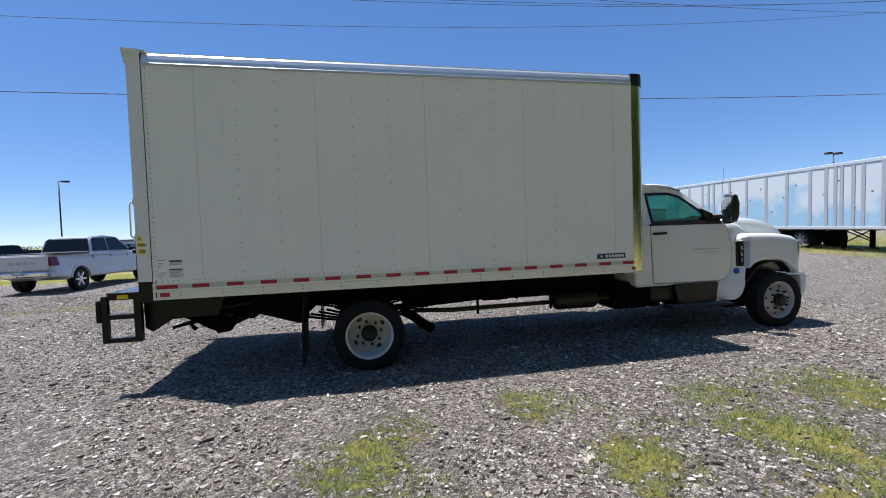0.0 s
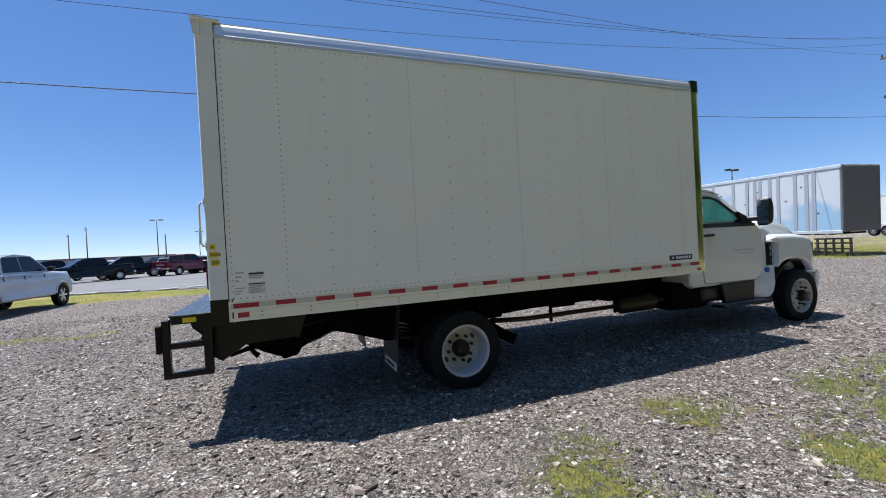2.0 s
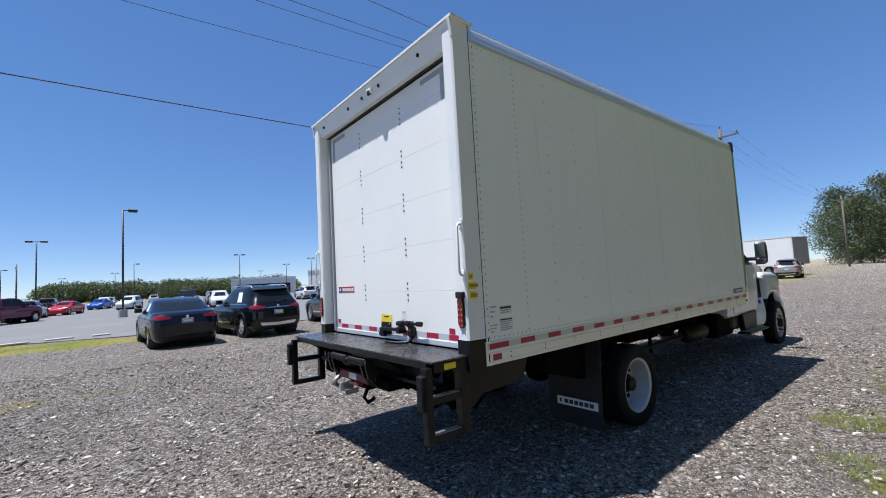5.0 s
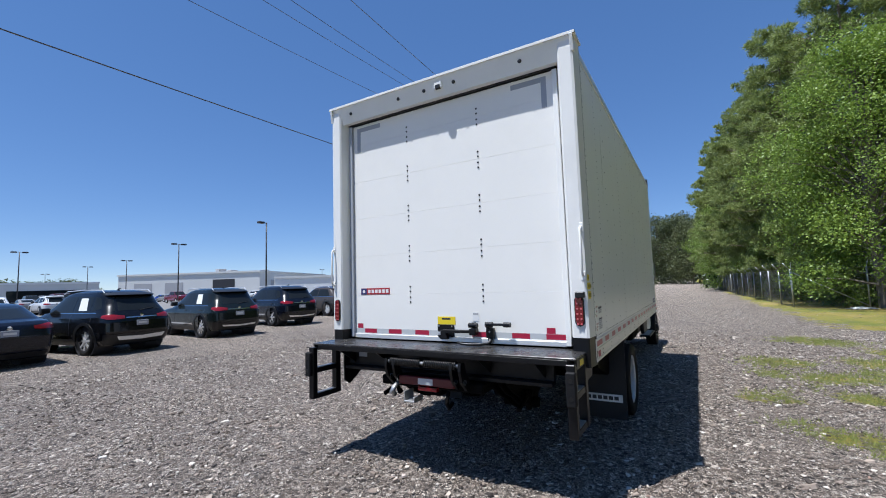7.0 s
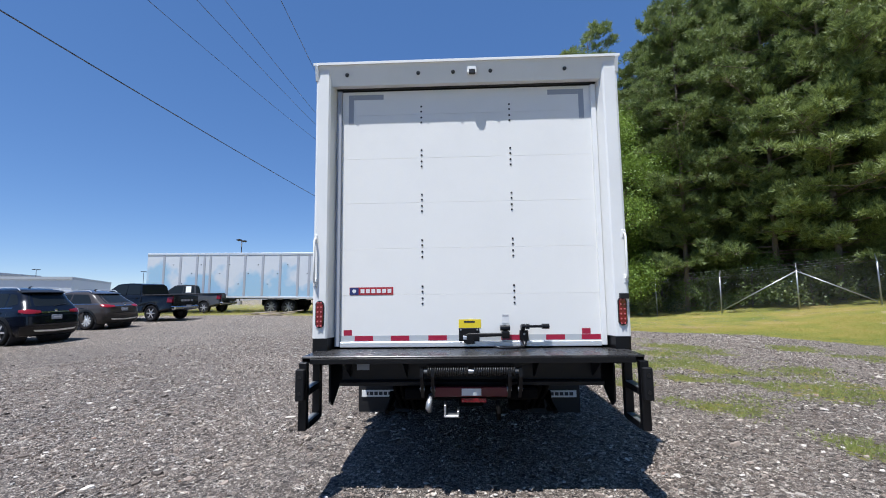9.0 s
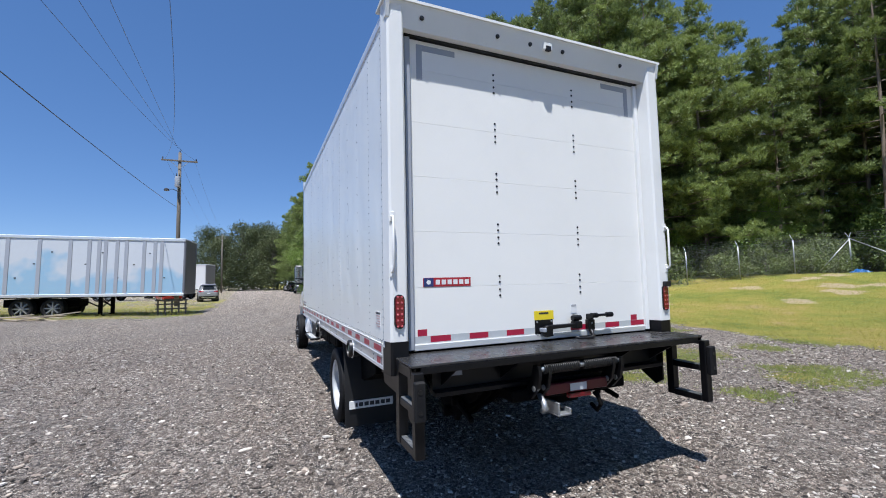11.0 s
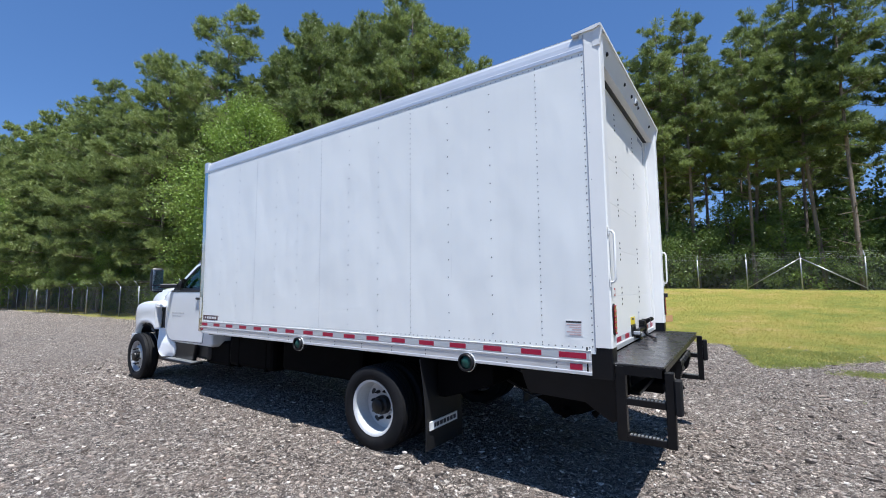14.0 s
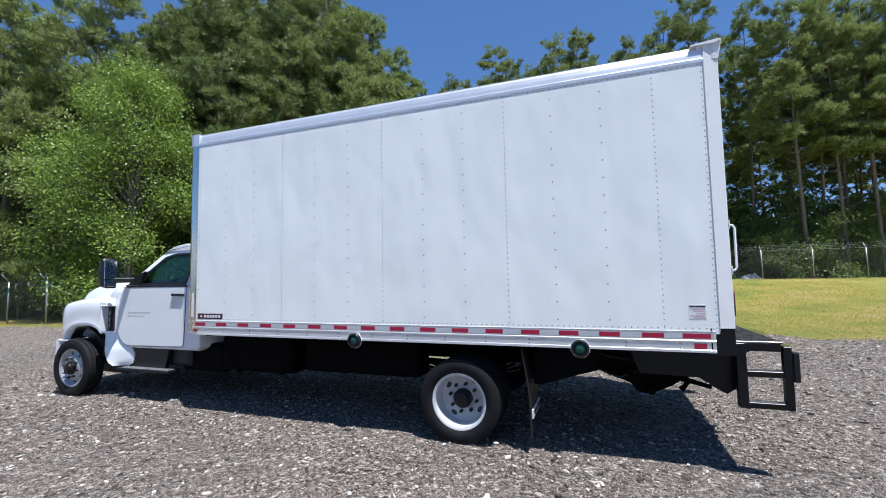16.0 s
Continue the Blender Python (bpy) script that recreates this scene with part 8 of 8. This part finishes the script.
# ---- trees ----
def soup(name, verts, k, material, parent, label="", kind=""):
    """A mesh of loose k-cornered pieces from an array of corners."""
    me = bpy.data.meshes.new(name)
    n = len(verts)
    me.vertices.add(n)
    me.vertices.foreach_set("co", verts.astype(np.float32).ravel())
    me.loops.add(n)
    me.loops.foreach_set("vertex_index", np.arange(n, dtype=np.int32))
    me.polygons.add(n // k)
    me.polygons.foreach_set("loop_start", np.arange(0, n, k, dtype=np.int32))
    me.update(calc_edges=True)
    me.materials.append(material)
    ob = new(name, me)
    ob.parent = parent
    return tagged(ob, label, kind=kind)


def unit(a):
    return a / np.maximum(np.linalg.norm(a, axis=-1, keepdims=True), 1e-6)


def needle_tufts(rng, c, d, per, length, width, spread):
    """Fans of needles round points c, pointing about d."""
    n = len(c)
    dirs = unit(d[:, None, :] + rng.normal(0, spread, (n, per, 3)))
    ln = length * rng.uniform(0.65, 1.15, (n, per, 1))
    side = unit(np.cross(dirs, rng.normal(0, 1, (n, per, 3)))) * width * 0.5
    base = c[:, None, :] + rng.normal(0, 0.05, (n, per, 3))
    tri = np.stack([base - side, base + side, base + dirs * ln], axis=2)
    return tri.reshape(-1, 3)


def leaf_quads(rng, c, size, up=0.5):
    """Small folded leaves at points c."""
    n = len(c)
    nrm = unit(rng.normal(0, 1, (n, 3)) + np.array([0, 0, up]))
    u = unit(np.cross(nrm, rng.normal(0, 1, (n, 3))))
    v = np.cross(nrm, u)
    s = size * rng.uniform(0.6, 1.25, (n, 1))
    q = np.stack([c - u * s * 0.5, c + v * s * 0.32 + nrm * s * 0.06, c + u * s * 0.55, c - v * s * 0.32 + nrm * s * 0.06], axis=1)
    return q.reshape(-1, 3)


def pine(seed, H, base, limbs, clumps, tufts, per, width, reach, stubs=6):
    """Trunk, ascending limbs and many separate clumps of needle tufts."""
    rng = np.random.default_rng(seed)
    t = thing("pine_tree", label="tall pine with rough trunk and long-needled crown", category="tree", group="pine trees")
    bend = rng.normal(0, 0.25, (2,))
    axis = lambda z: np.array([bend[0] * math.sin(z / H * 2.4), bend[1] * math.sin(z / H * 2.0), z])
    bm = bmesh.new()
    r0 = (0.0078 if base < 0.3 else 0.0066) * H
    tube(bm, [tuple(axis(H * k / 10)) if k else tuple(axis(0) - np.array([0, 0, 0.3])) for k in range(11)], [r0 * (1 - 0.88 * (k / 10) ** 1.2) for k in range(11)], 9)
    part("trunk", bm, M["bark"], t, smooth=True)
    bm = bmesh.new()
    cs, ds = [], []
    up = np.array([0, 0, 1.0])

    def clump(c, r):
        p = unit(rng.normal(0, 1, (tufts, 3)))
        p[:, 2] = np.abs(p[:, 2]) * rng.choice((1, 1, -0.6), tufts)
        cs.append(c + p * r * rng.uniform(0.5, 1.0, (tufts, 1)) * np.array([1, 1, 0.62]))
        ds.append(unit(p * 0.9 + up * 0.5 + rng.normal(0, 0.2, (tufts, 3))))
    for i in range(limbs):
        f = base + (0.97 - base) * (i + rng.uniform(0, 1)) / limbs
        g = (f - base) / (1 - base)
        ln = reach * (0.55 + 0.62 * math.sin(math.pi * min(1, 0.25 + 0.55 * g))) * (1 - 0.62 * max(0, g - 0.5) / 0.5) * rng.uniform(0.6, 1.12)
        az = i * 2.4 + rng.normal(0, 0.5)
        rise = -0.05 + 0.85 * g + rng.normal(0, 0.12)
        o = axis(f * H)
        d = np.array([math.cos(az), math.sin(az), 0])
        sd = np.array([-d[1], d[0], 0])
        along = lambda u: o + d * ln * u + up * (rise * ln * u ** 1.3 * 0.6)
        rb = r0 * (0.34 - 0.2 * g)
        tube(bm, [tuple(along(k / 4)) for k in range(5)], [rb, rb * 0.8, rb * 0.6, rb * 0.4, rb * 0.2], 5, False)
        for k in range(max(3, int(round(clumps * ln / reach)))):
            u = 1.0 if k == 0 else rng.uniform(0.3, 1.0) ** 0.8
            c = along(u) + sd * ln * rng.normal(0, 0.26) * (1.15 - 0.5 * u) + up * rng.normal(0.12, 0.16)
            tube(bm, [tuple(along(u * 0.8)), tuple(c)], [rb * 0.3, rb * 0.12], 4, False)
            clump(c, rng.uniform(0.26, 0.50) * (reach / 3.5))
    for k in range(4):
        clump(axis(H * (0.97 + 0.012 * k)) + rng.normal(0, 0.25, 3), 0.5)
    for k in range(stubs):
        az = rng.uniform(0, 6.28)
        o = axis(H * rng.uniform(0.12, max(0.14, base)))
        e = o + np.array([math.cos(az), math.sin(az), rng.uniform(-0.2, 0.4)]) * rng.uniform(0.5, 1.6)
        tube(bm, [tuple(o), tuple(e)], [0.03, 0.01], 4, False)
    part("branchwork", bm, M["bark"], t)["kind"] = "stuff"
    c, d = np.concatenate(cs), np.concatenate(ds)
    soup("crown", needle_tufts(rng, c, d, per, 0.30 if width < 0.06 else 0.42, width, 0.42), 3, M["needles"], t, "crown of long dark green needles in clumps")
    return t


def broadleaf(seed, H, rad, leaves, size, mat, base=0.12, name="broadleaf_tree", label="", group="", lumps=26):
    rng = np.random.default_rng(seed)
    t = thing(name, label=label, category="tree" if H > 5 else "shrub", group=group)
    bm = bmesh.new()
    r0 = 0.018 * H
    tube(bm, [(0, 0, -0.2), (0.05 * rad, 0, H * 0.3), (0, 0.06 * rad, H * 0.62), (0, 0, H * 0.9)], [r0, r0 * 0.8, r0 * 0.45, r0 * 0.1], 8)
    cs = []
    per = leaves // lumps
    for k in range(lumps):
        f = base + (1 - base) * ((k + rng.uniform(0, 1)) / lumps)
        prof = math.sin(math.pi * min(0.97, 0.16 + 0.80 * f)) ** 0.75
        az = rng.uniform(0, 6.28)
        rr = rad * prof * rng.uniform(0.35, 0.95)
        o = np.array([math.cos(az) * rr, math.sin(az) * rr, f * H * 0.95])
        lr = rad * rng.uniform(0.26, 0.46) * (0.7 + 0.3 * prof)
        tube(bm, [(0, 0, max(0.1, f * H * 0.65)), tuple(o * np.array([0.5, 0.5, 0.93])), tuple(o)], [r0 * 0.3, r0 * 0.18, r0 * 0.06], 5, False)
        p = rng.normal(0, 1, (per, 3))
        p = unit(p) * (rng.uniform(0.25, 1.0, (per, 1)) ** 0.5) * lr * np.array([1.15, 1.15, 0.75])
        cs.append(o + p + rng.normal(0, 0.06 * rad, (per, 3)))
    part("trunk", bm, M["bark_grey"], t)
    c = np.concatenate(cs)
    c = c[c[:, 2] > 0.02]
    soup("crown", leaf_quads(rng, c, size), 4, mat, t, "loose crown of small leaves")
    return t


def lay(proto, x, y, rz, sc, z=None):
    return copy_thing(proto, Matrix.Translation((x, y, gh(x, y) - 0.05 if z is None else z)) @ Matrix.Rotation(rz, 4, "Z") @ Matrix.Scale(sc, 4))


protos = {"low": [pine(s, 20, 0.10, 66, 11, 16, 11, 0.042, 3.5) for s in (1, 2)], "high": [pine(s, 20, 0.42, 34, 9, 14, 11, 0.042, 2.3, 22) for s in (3, 4, 5)],
          "far": [pine(s, 20, 0.14, 54, 8, 11, 8, 0.085, 3.7) for s in (6, 7)], "farhigh": [pine(s, 20, 0.42, 30, 7, 12, 9, 0.07, 2.8) for s in (8, 9)]}
for k, (key, lst) in enumerate(protos.items()):
    for j, p in enumerate(lst):                     # the first ones stand in the wood themselves
        x, y = {"low": ((26.2, -9.8), (23.0, -14.2)), "high": ((-5.2, -29.8), (1.6, -30.2), (-12.4, -29.2)), "far": ((58, -9.5), (66, -12)), "farhigh": ((-9, -46), (0, -47))}[key][j]
        p.matrix_basis = Matrix.Translation((x, y, gh(x, y) - 0.05)) @ Matrix.Rotation(j * 1.3, 4, "Z")
rnd = random.Random(23)
near = lambda x, y, pts: any(math.hypot(x - a, y - b) < 1.6 for a, b in pts)
taken = [(26.2, -9.8), (23.0, -14.2), (-5.2, -29.8), (1.6, -30.2), (-12.4, -29.2), (58, -9.5), (66, -12), (-9, -46), (0, -47)]


def sow(kind, x, y, lo=0.86, hi=1.1):
    if near(x, y, taken):
        return
    taken.append((x, y))
    k = rnd.uniform(lo, hi)
    if y < -27:
        k *= 1.07 if x < -6 else 0.97
    lay(rnd.choice(protos[kind]), x, y, rnd.uniform(0, 6.28), k)


# behind the slanting fence
gx, gy = GATE
dx, dy = CORNER[0] - gx, CORNER[1] - gy
ln = math.hypot(dx, dy)
nx_, ny_ = -dy / ln, dx / ln               # away from the yard
for row, off in enumerate((3.2, 6.8, 11.0, 16.0)):
    for k in range(8):
        u = (k + 0.5 * (row % 2) + rnd.uniform(-0.15, 0.15)) / 7.5
        x, y = gx + dx * u + nx_ * (off + rnd.uniform(-0.6, 0.6)), gy + dy * u + ny_ * (off + rnd.uniform(-0.6, 0.6))
        if row == 0 and u < 0.16:
            continue
        sow("low" if row < 2 and u < 0.95 else ("high" if row < 2 else "far"), x, y, *[q * (1.0 if row else 0.88) * lerp_table(u, [(0.0, 0.80), (0.16, 0.90), (0.34, 1.12), (0.62, 1.15), (0.8, 0.94), (1.0, 0.82), (1.1, 0.82)]) for q in (0.92, 1.06)])
# behind the back fence
for row, (yy, kind, step) in enumerate(((-29.6, "high", 2.5), (-33.0, "high", 3.1), (-38.0, "farhigh", 4.2), (-43, "farhigh", 6.5), (-48, "far", 9.0))):
    x = -44 + (row % 2) * 1.7
    while x < 13 + row * 2:
        gap = row < 4 and -9.8 < x < -7.2
        if not gap:
            sow(kind if x > -30 else "farhigh", x + rnd.uniform(-0.8, 0.8), yy + rnd.uniform(-1.1, 1.1), 0.84, 1.04)
        x += step
# along the road
for row, (yy, step) in enumerate(((-7.6, 3.2), (-10.5, 4.0), (-15.0, 5.0), (-22, 7))):
    x = 30.0 + row * 2
    while x < 125:
        sow("low" if x < 46 and row == 0 else "far", x + rnd.uniform(-1, 1), yy + rnd.uniform(-0.8, 0.8) + (x - 30) * 0.028, 0.74 if x < 44 else 0.80, 0.88 if x < 44 else 0.96)
        x += step * (1 if x < 70 else 1.4)

# filling the wood behind the corner
for k in range(60):
    x, y = rnd.uniform(4, 40), rnd.uniform(-58, -27.5)
    if (x - CORNER[0]) * nx_ + (y - CORNER[1]) * ny_ > 4 and y < -28.5:
        sow("far" if k % 3 else "farhigh", x, y, 0.8, 1.0)

# broadleaf trees and shrubs
big = broadleaf(31, 12.6, 3.6, 62000, 0.115, M["leaves"], 0.10, label="fresh green broadleaf tree behind the fence corner", group="broadleaf trees", lumps=64)
big.matrix_basis = pose(22.0, -8.9, -0.05, 0, 0, 30)
mid = broadleaf(32, 7.5, 2.6, 17000, 0.11, M["leaves"], 0.08, label="young fresh green broadleaf tree", group="broadleaf trees")
mid.matrix_basis = pose(42, -7.6, -0.05)
for x, y, s in ((35.5, -7.2, 0.85), (50, -7.8, 1.1), (56, -5.4, 1.5), (28.2, -7.6, 0.7), (80, -8, 1.2), (6.5, -29.5, 0.8), (-17, -30, 0.75), (12.8, -27.0, 0.7)):
    lay(mid, x, y, rnd.uniform(0, 6), s)
bush = broadleaf(34, 6.4, 2.3, 9000, 0.14, M["dark_leaves"], 0.03, label="tall leafy bush at the wood's edge", group="broadleaf trees", lumps=34)
bush.matrix_basis = pose(-3.4, -30.4, -0.05)
for x, y, k in ((-27, -30.2, 0.9), (-23.4, -30.8, 0.75), (-19.6, -30.3, 1.0), (-15.8, -31.0, 0.8), (-12.6, -30.6, 0.95), (-10.2, -31.2, 0.7), (-6.4, -30.8, 0.85), (-0.6, -31.0, 1.0), (2.8, -30.4, 0.8), (5.2, -31.2, 0.95), (8.2, -30.0, 0.85), (-31, -31, 1.0), (-35, -30.4, 0.9)):
    lay(bush, x, y, rnd.uniform(0, 6), k)
far_t = broadleaf(33, 19, 7.5, 14000, 0.42, M["far_leaves"], 0.08, label="large dark broadleaf tree at the road's end", group="broadleaf trees", lumps=60)
far_t.matrix_basis = pose(128, 6.0, 0)
for x, y, s in ((140, 15, 1.0), (136, -3, 0.95), (150, 4, 1.1), (131, 12, 0.8), (120, -1.5, 0.85), (126, 1.5, 1.0)):
    lay(far_t, x, y, rnd.uniform(0, 6), s)
sh = [broadleaf(s, h, r, n, 0.13, m, 0.02, "shrub", lb, "undergrowth along the fences", 16) for s, h, r, n, m, lb in (
    (41, 2.6, 1.7, 2600, M["dark_leaves"], "dark green undergrowth behind the fence"), (42, 3.6, 1.9, 3000, M["dark_leaves"], "tall dark undergrowth among the pines"),
    (43, 1.9, 1.5, 2300, M["vine"], "pale leafy vines over the fence"), (44, 3.0, 1.6, 2600, M["leaves"], "fresh green undergrowth behind the fence"))]
spots = []
for k in range(15):
    u = (k + rnd.uniform(0.1, 0.9)) / 15
    off = rnd.uniform(1.4, 3.2)
    spots.append((gx + dx * u + nx_ * off, gy + dy * u + ny_ * off))
    if k % 2:
        off = rnd.uniform(4, 8)
        spots.append((gx + dx * u + nx_ * off, gy + dy * u + ny_ * off))
for k in range(22):
    spots.append((-38 + 2.15 * k + rnd.uniform(-0.8, 0.8), -35 - rnd.uniform(0, 4)))
    spots.append((-38 + 2.15 * k + rnd.uniform(-0.8, 0.8), -38 - rnd.uniform(0, 8)))
    spots.append((-38 + 2.15 * k + rnd.uniform(-0.8, 0.8), -28.6 - rnd.uniform(0, 1.2)))
    spots.append((-38 + 2.15 * k + rnd.uniform(-0.8, 0.8), -32.5 - rnd.uniform(0, 5)))
for k in range(26):
    spots.append((CORNER[0] + rnd.uniform(-7, 9), CORNER[1] - 2.5 - rnd.uniform(0, 9)))
for k in range(12):
    spots.append((26 + 4.2 * k + rnd.uniform(-1, 1), -7.4 - rnd.uniform(0, 2)))
for i, p in enumerate(sh):
    x, y = spots[i * 5]
    p.matrix_basis = pose(x, y, gh(x, y) - 0.05)
for i, (x, y) in enumerate(spots):
    if i % 5 or i > 15:
        w = rnd.random()
        # vines hang mostly on the slanting fence
        j = (2 if w < 0.3 else 0 if w < 0.6 else 1 if w < 0.85 else 3) if i < 23 else (0 if w < 0.45 else 1 if w < 0.85 else 3)
        lay(sh[j], x, y, rnd.uniform(0, 6.28), rnd.uniform(0.75, 1.15) * (2.1 if y < -34 else 1.6 if y < -31 else 1.0))

for x, y, k in ((10.6, -24.9, 0.75), (11.6, -23.7, 0.8), (9.6, -26.6, 0.7), (12.9, -22.2, 0.7)):
    lay(sh[2], x, y, rnd.uniform(0, 6.28), k)

# the wood's dark floor behind the slanting fence
for k in range(34):
    u, off = (k + rnd.uniform(0, 1)) / 34, rnd.uniform(4.5, 13)
    x, y = gx + dx * u + nx_ * off, gy + dy * u + ny_ * off
    lay(sh[(0, 1, 3, 1)[k % 4]], x, y, rnd.uniform(0, 6.28), rnd.uniform(1.2, 1.75))

# far woods round the horizon
rng = np.random.default_rng(77)
cs = []
for k in range(420):
    a = rng.uniform(0, 1)
    x, y = (-24 + 110 * a, rng.uniform(240, 300)) if k < 300 else (rng.uniform(-300, 220), rng.uniform(330, 380))
    h = rng.uniform(5.5, 10.5) if k < 300 else rng.uniform(2.5, 5)
    n = 560 if k < 300 else 100
    p = unit(rng.normal(0, 1, (n, 3))) * np.array([6, 6, h * 0.5]) * rng.uniform(0.5, 1, (n, 1)) + np.array([x, y, h * 0.5])
    cs.append(p)
c = np.concatenate(cs)
tagged(soup("far_woods", leaf_quads(rng, c, 0.85), 4, M["far_leaves"], None, "low dark woods on the horizon", "stuff"), category="woods")

# ---- grass blades and loose stones ----
rng = np.random.default_rng(5)


def blades(name, n, xr, yr, length, keep, label, material="grass_blade", tuft=0.02):
    p = np.stack([rng.uniform(*xr, n), rng.uniform(*yr, n)], 1)
    m = np.array([gm(float(x), float(y)) for x, y in p])
    p = p[m + rng.normal(0, 0.12, n) > keep]
    k = len(p)
    z = np.array([gh(float(x), float(y)) for x, y in p]) - 0.05
    c = np.repeat(np.column_stack([p, z]), 4, 0) + np.column_stack([rng.normal(0, tuft, (4 * k, 2)), np.zeros(4 * k)])
    d = unit(np.column_stack([rng.normal(0, 0.55, (4 * k, 2)), np.ones(4 * k)]))
    side = unit(np.cross(d, rng.normal(0, 1, (4 * k, 3)))) * 0.004
    tip = c + d * length * rng.uniform(0.5, 1.3, (4 * k, 1))
    tri = np.stack([c - side, c + side, tip], 1).reshape(-1, 3)
    return tagged(soup(name, tri, 3, M[material], None, label, "stuff"), category="grass")


blades("weed_grass", 60000, (-3.2, 10.5), (-8.9, -2.2), 0.055, 0.44, "short yellow-green weeds growing through gravel", "weed_blade", 0.014)
blades("lawn_grass", 42000, (-12, 13), (-25, -6), 0.06, 0.6, "mown yellow-green lawn grass")
blades("strip_grass", 7000, (-14, 2), (5, 19), 0.09, 0.45, "short grass along the lot edge")
blades("yard_grass", 6000, (20, 32), (4, 22), 0.22, 0.5, "rough grass round the old trailer")


def stone_mesh(seed):
    """A broken shard: an uneven outline with a tilted top."""
    r = random.Random(seed)
    bm = bmesh.new()
    top, low = [], []
    n = r.choice((3, 4, 4, 5, 5))
    a0 = r.uniform(0, 6)
    tx, ty = r.uniform(-0.5, 0.5), r.uniform(-0.5, 0.5)
    for k in range(n):
        a = a0 + (k + r.uniform(-0.4, 0.4)) * 2 * math.pi / n
        q = r.uniform(0.5, 1.3)
        low.append(bm.verts.new((q * math.cos(a), q * math.sin(a), -0.45)))
        q *= r.uniform(0.8, 1.0)
        x, y = q * math.cos(a), q * math.sin(a)
        top.append(bm.verts.new((x, y, max(-0.2, 0.4 + tx * x + ty * y + r.uniform(-0.14, 0.14)))))
    bm.faces.new(top)
    for k in range(n):
        bm.faces.new((low[k], low[(k + 1) % n], top[(k + 1) % n], top[k]))
    bmesh.ops.triangulate(bm, faces=bm.faces)
    bmesh.ops.recalc_face_normals(bm, faces=bm.faces)
    me = bpy.data.meshes.new("stone")
    bm.to_mesh(me)
    bm.free()
    me.materials.append(M["stone"])
    return me


shapes = [stone_mesh(s) for s in range(24)]
rnd = random.Random(9)


def yard_spot():
    while True:
        x, y = rnd.uniform(-8, 11), rnd.uniform(-9.5, 9)
        if rnd.random() > gm(x, y) * 0.9:
            return x, y


for k in range(300):
    x, y = yard_spot()
    o = new("stone", shapes[k % 24])
    o.parent = ground
    s = rnd.uniform(0.014, 0.034) * (1.9 if k % 19 == 0 else 1)
    o.matrix_basis = Matrix.LocRotScale((x, y, -0.05 + s * 0.08), Euler((rnd.uniform(-0.3, 0.3), rnd.uniform(-0.3, 0.3), rnd.uniform(0, 6.28))), (s * rnd.uniform(0.9, 2.2), s, s * rnd.uniform(0.35, 0.7)))
# the countless small ones
base_v = [np.array([v.co for v in me.vertices]) for me in shapes]
base_f = [np.array([list(p.vertices) for p in me.polygons]) for me in shapes]
vs, fs, n0 = [], [], 0
for k in range(150000):
    if k < 10000:
        x, y = yard_spot()
        s = 0.011 + 0.021 * rnd.random() ** 2.6
    elif k < 128000:
        x, y = yard_spot()
        s = 0.0042 + 0.013 * rnd.random() ** 3.0
    else:
        x, y = rnd.uniform(-16, 26), rnd.uniform(-8, 14)
        if rnd.random() < gm(x, y):
            continue
        s = 0.010 + 0.018 * rnd.random() ** 3
    i = k % 24
    a = rnd.uniform(0, 6.28)
    c, d = math.cos(a), math.sin(a)
    v = base_v[i] * np.array([s * rnd.uniform(0.8, 2.0), s, s * rnd.uniform(0.5, 1.2) * (1.0 if s < 0.012 else 0.7)])
    v = np.column_stack([v[:, 0] * c - v[:, 1] * d + x, v[:, 0] * d + v[:, 1] * c + y, v[:, 2] - 0.043 + s * 0.2])
    vs.append(v)
    fs.append(base_f[i] + n0)
    n0 += len(v)
v, f = np.concatenate(vs), np.concatenate(fs)
me = bpy.data.meshes.new("gravel_stones")
me.vertices.add(len(v))
me.vertices.foreach_set("co", v.astype(np.float32).ravel())
me.loops.add(f.size)
me.loops.foreach_set("vertex_index", f.astype(np.int32).ravel())
me.polygons.add(len(f))
me.polygons.foreach_set("loop_start", np.arange(0, f.size, 3, dtype=np.int32))
me.update(calc_edges=True)
me.shade_flat()
me.materials.append(M["stone"])
tagged(new("gravel_stones", me), "loose grey and pale gravel stones", "gravel", kind="stuff")
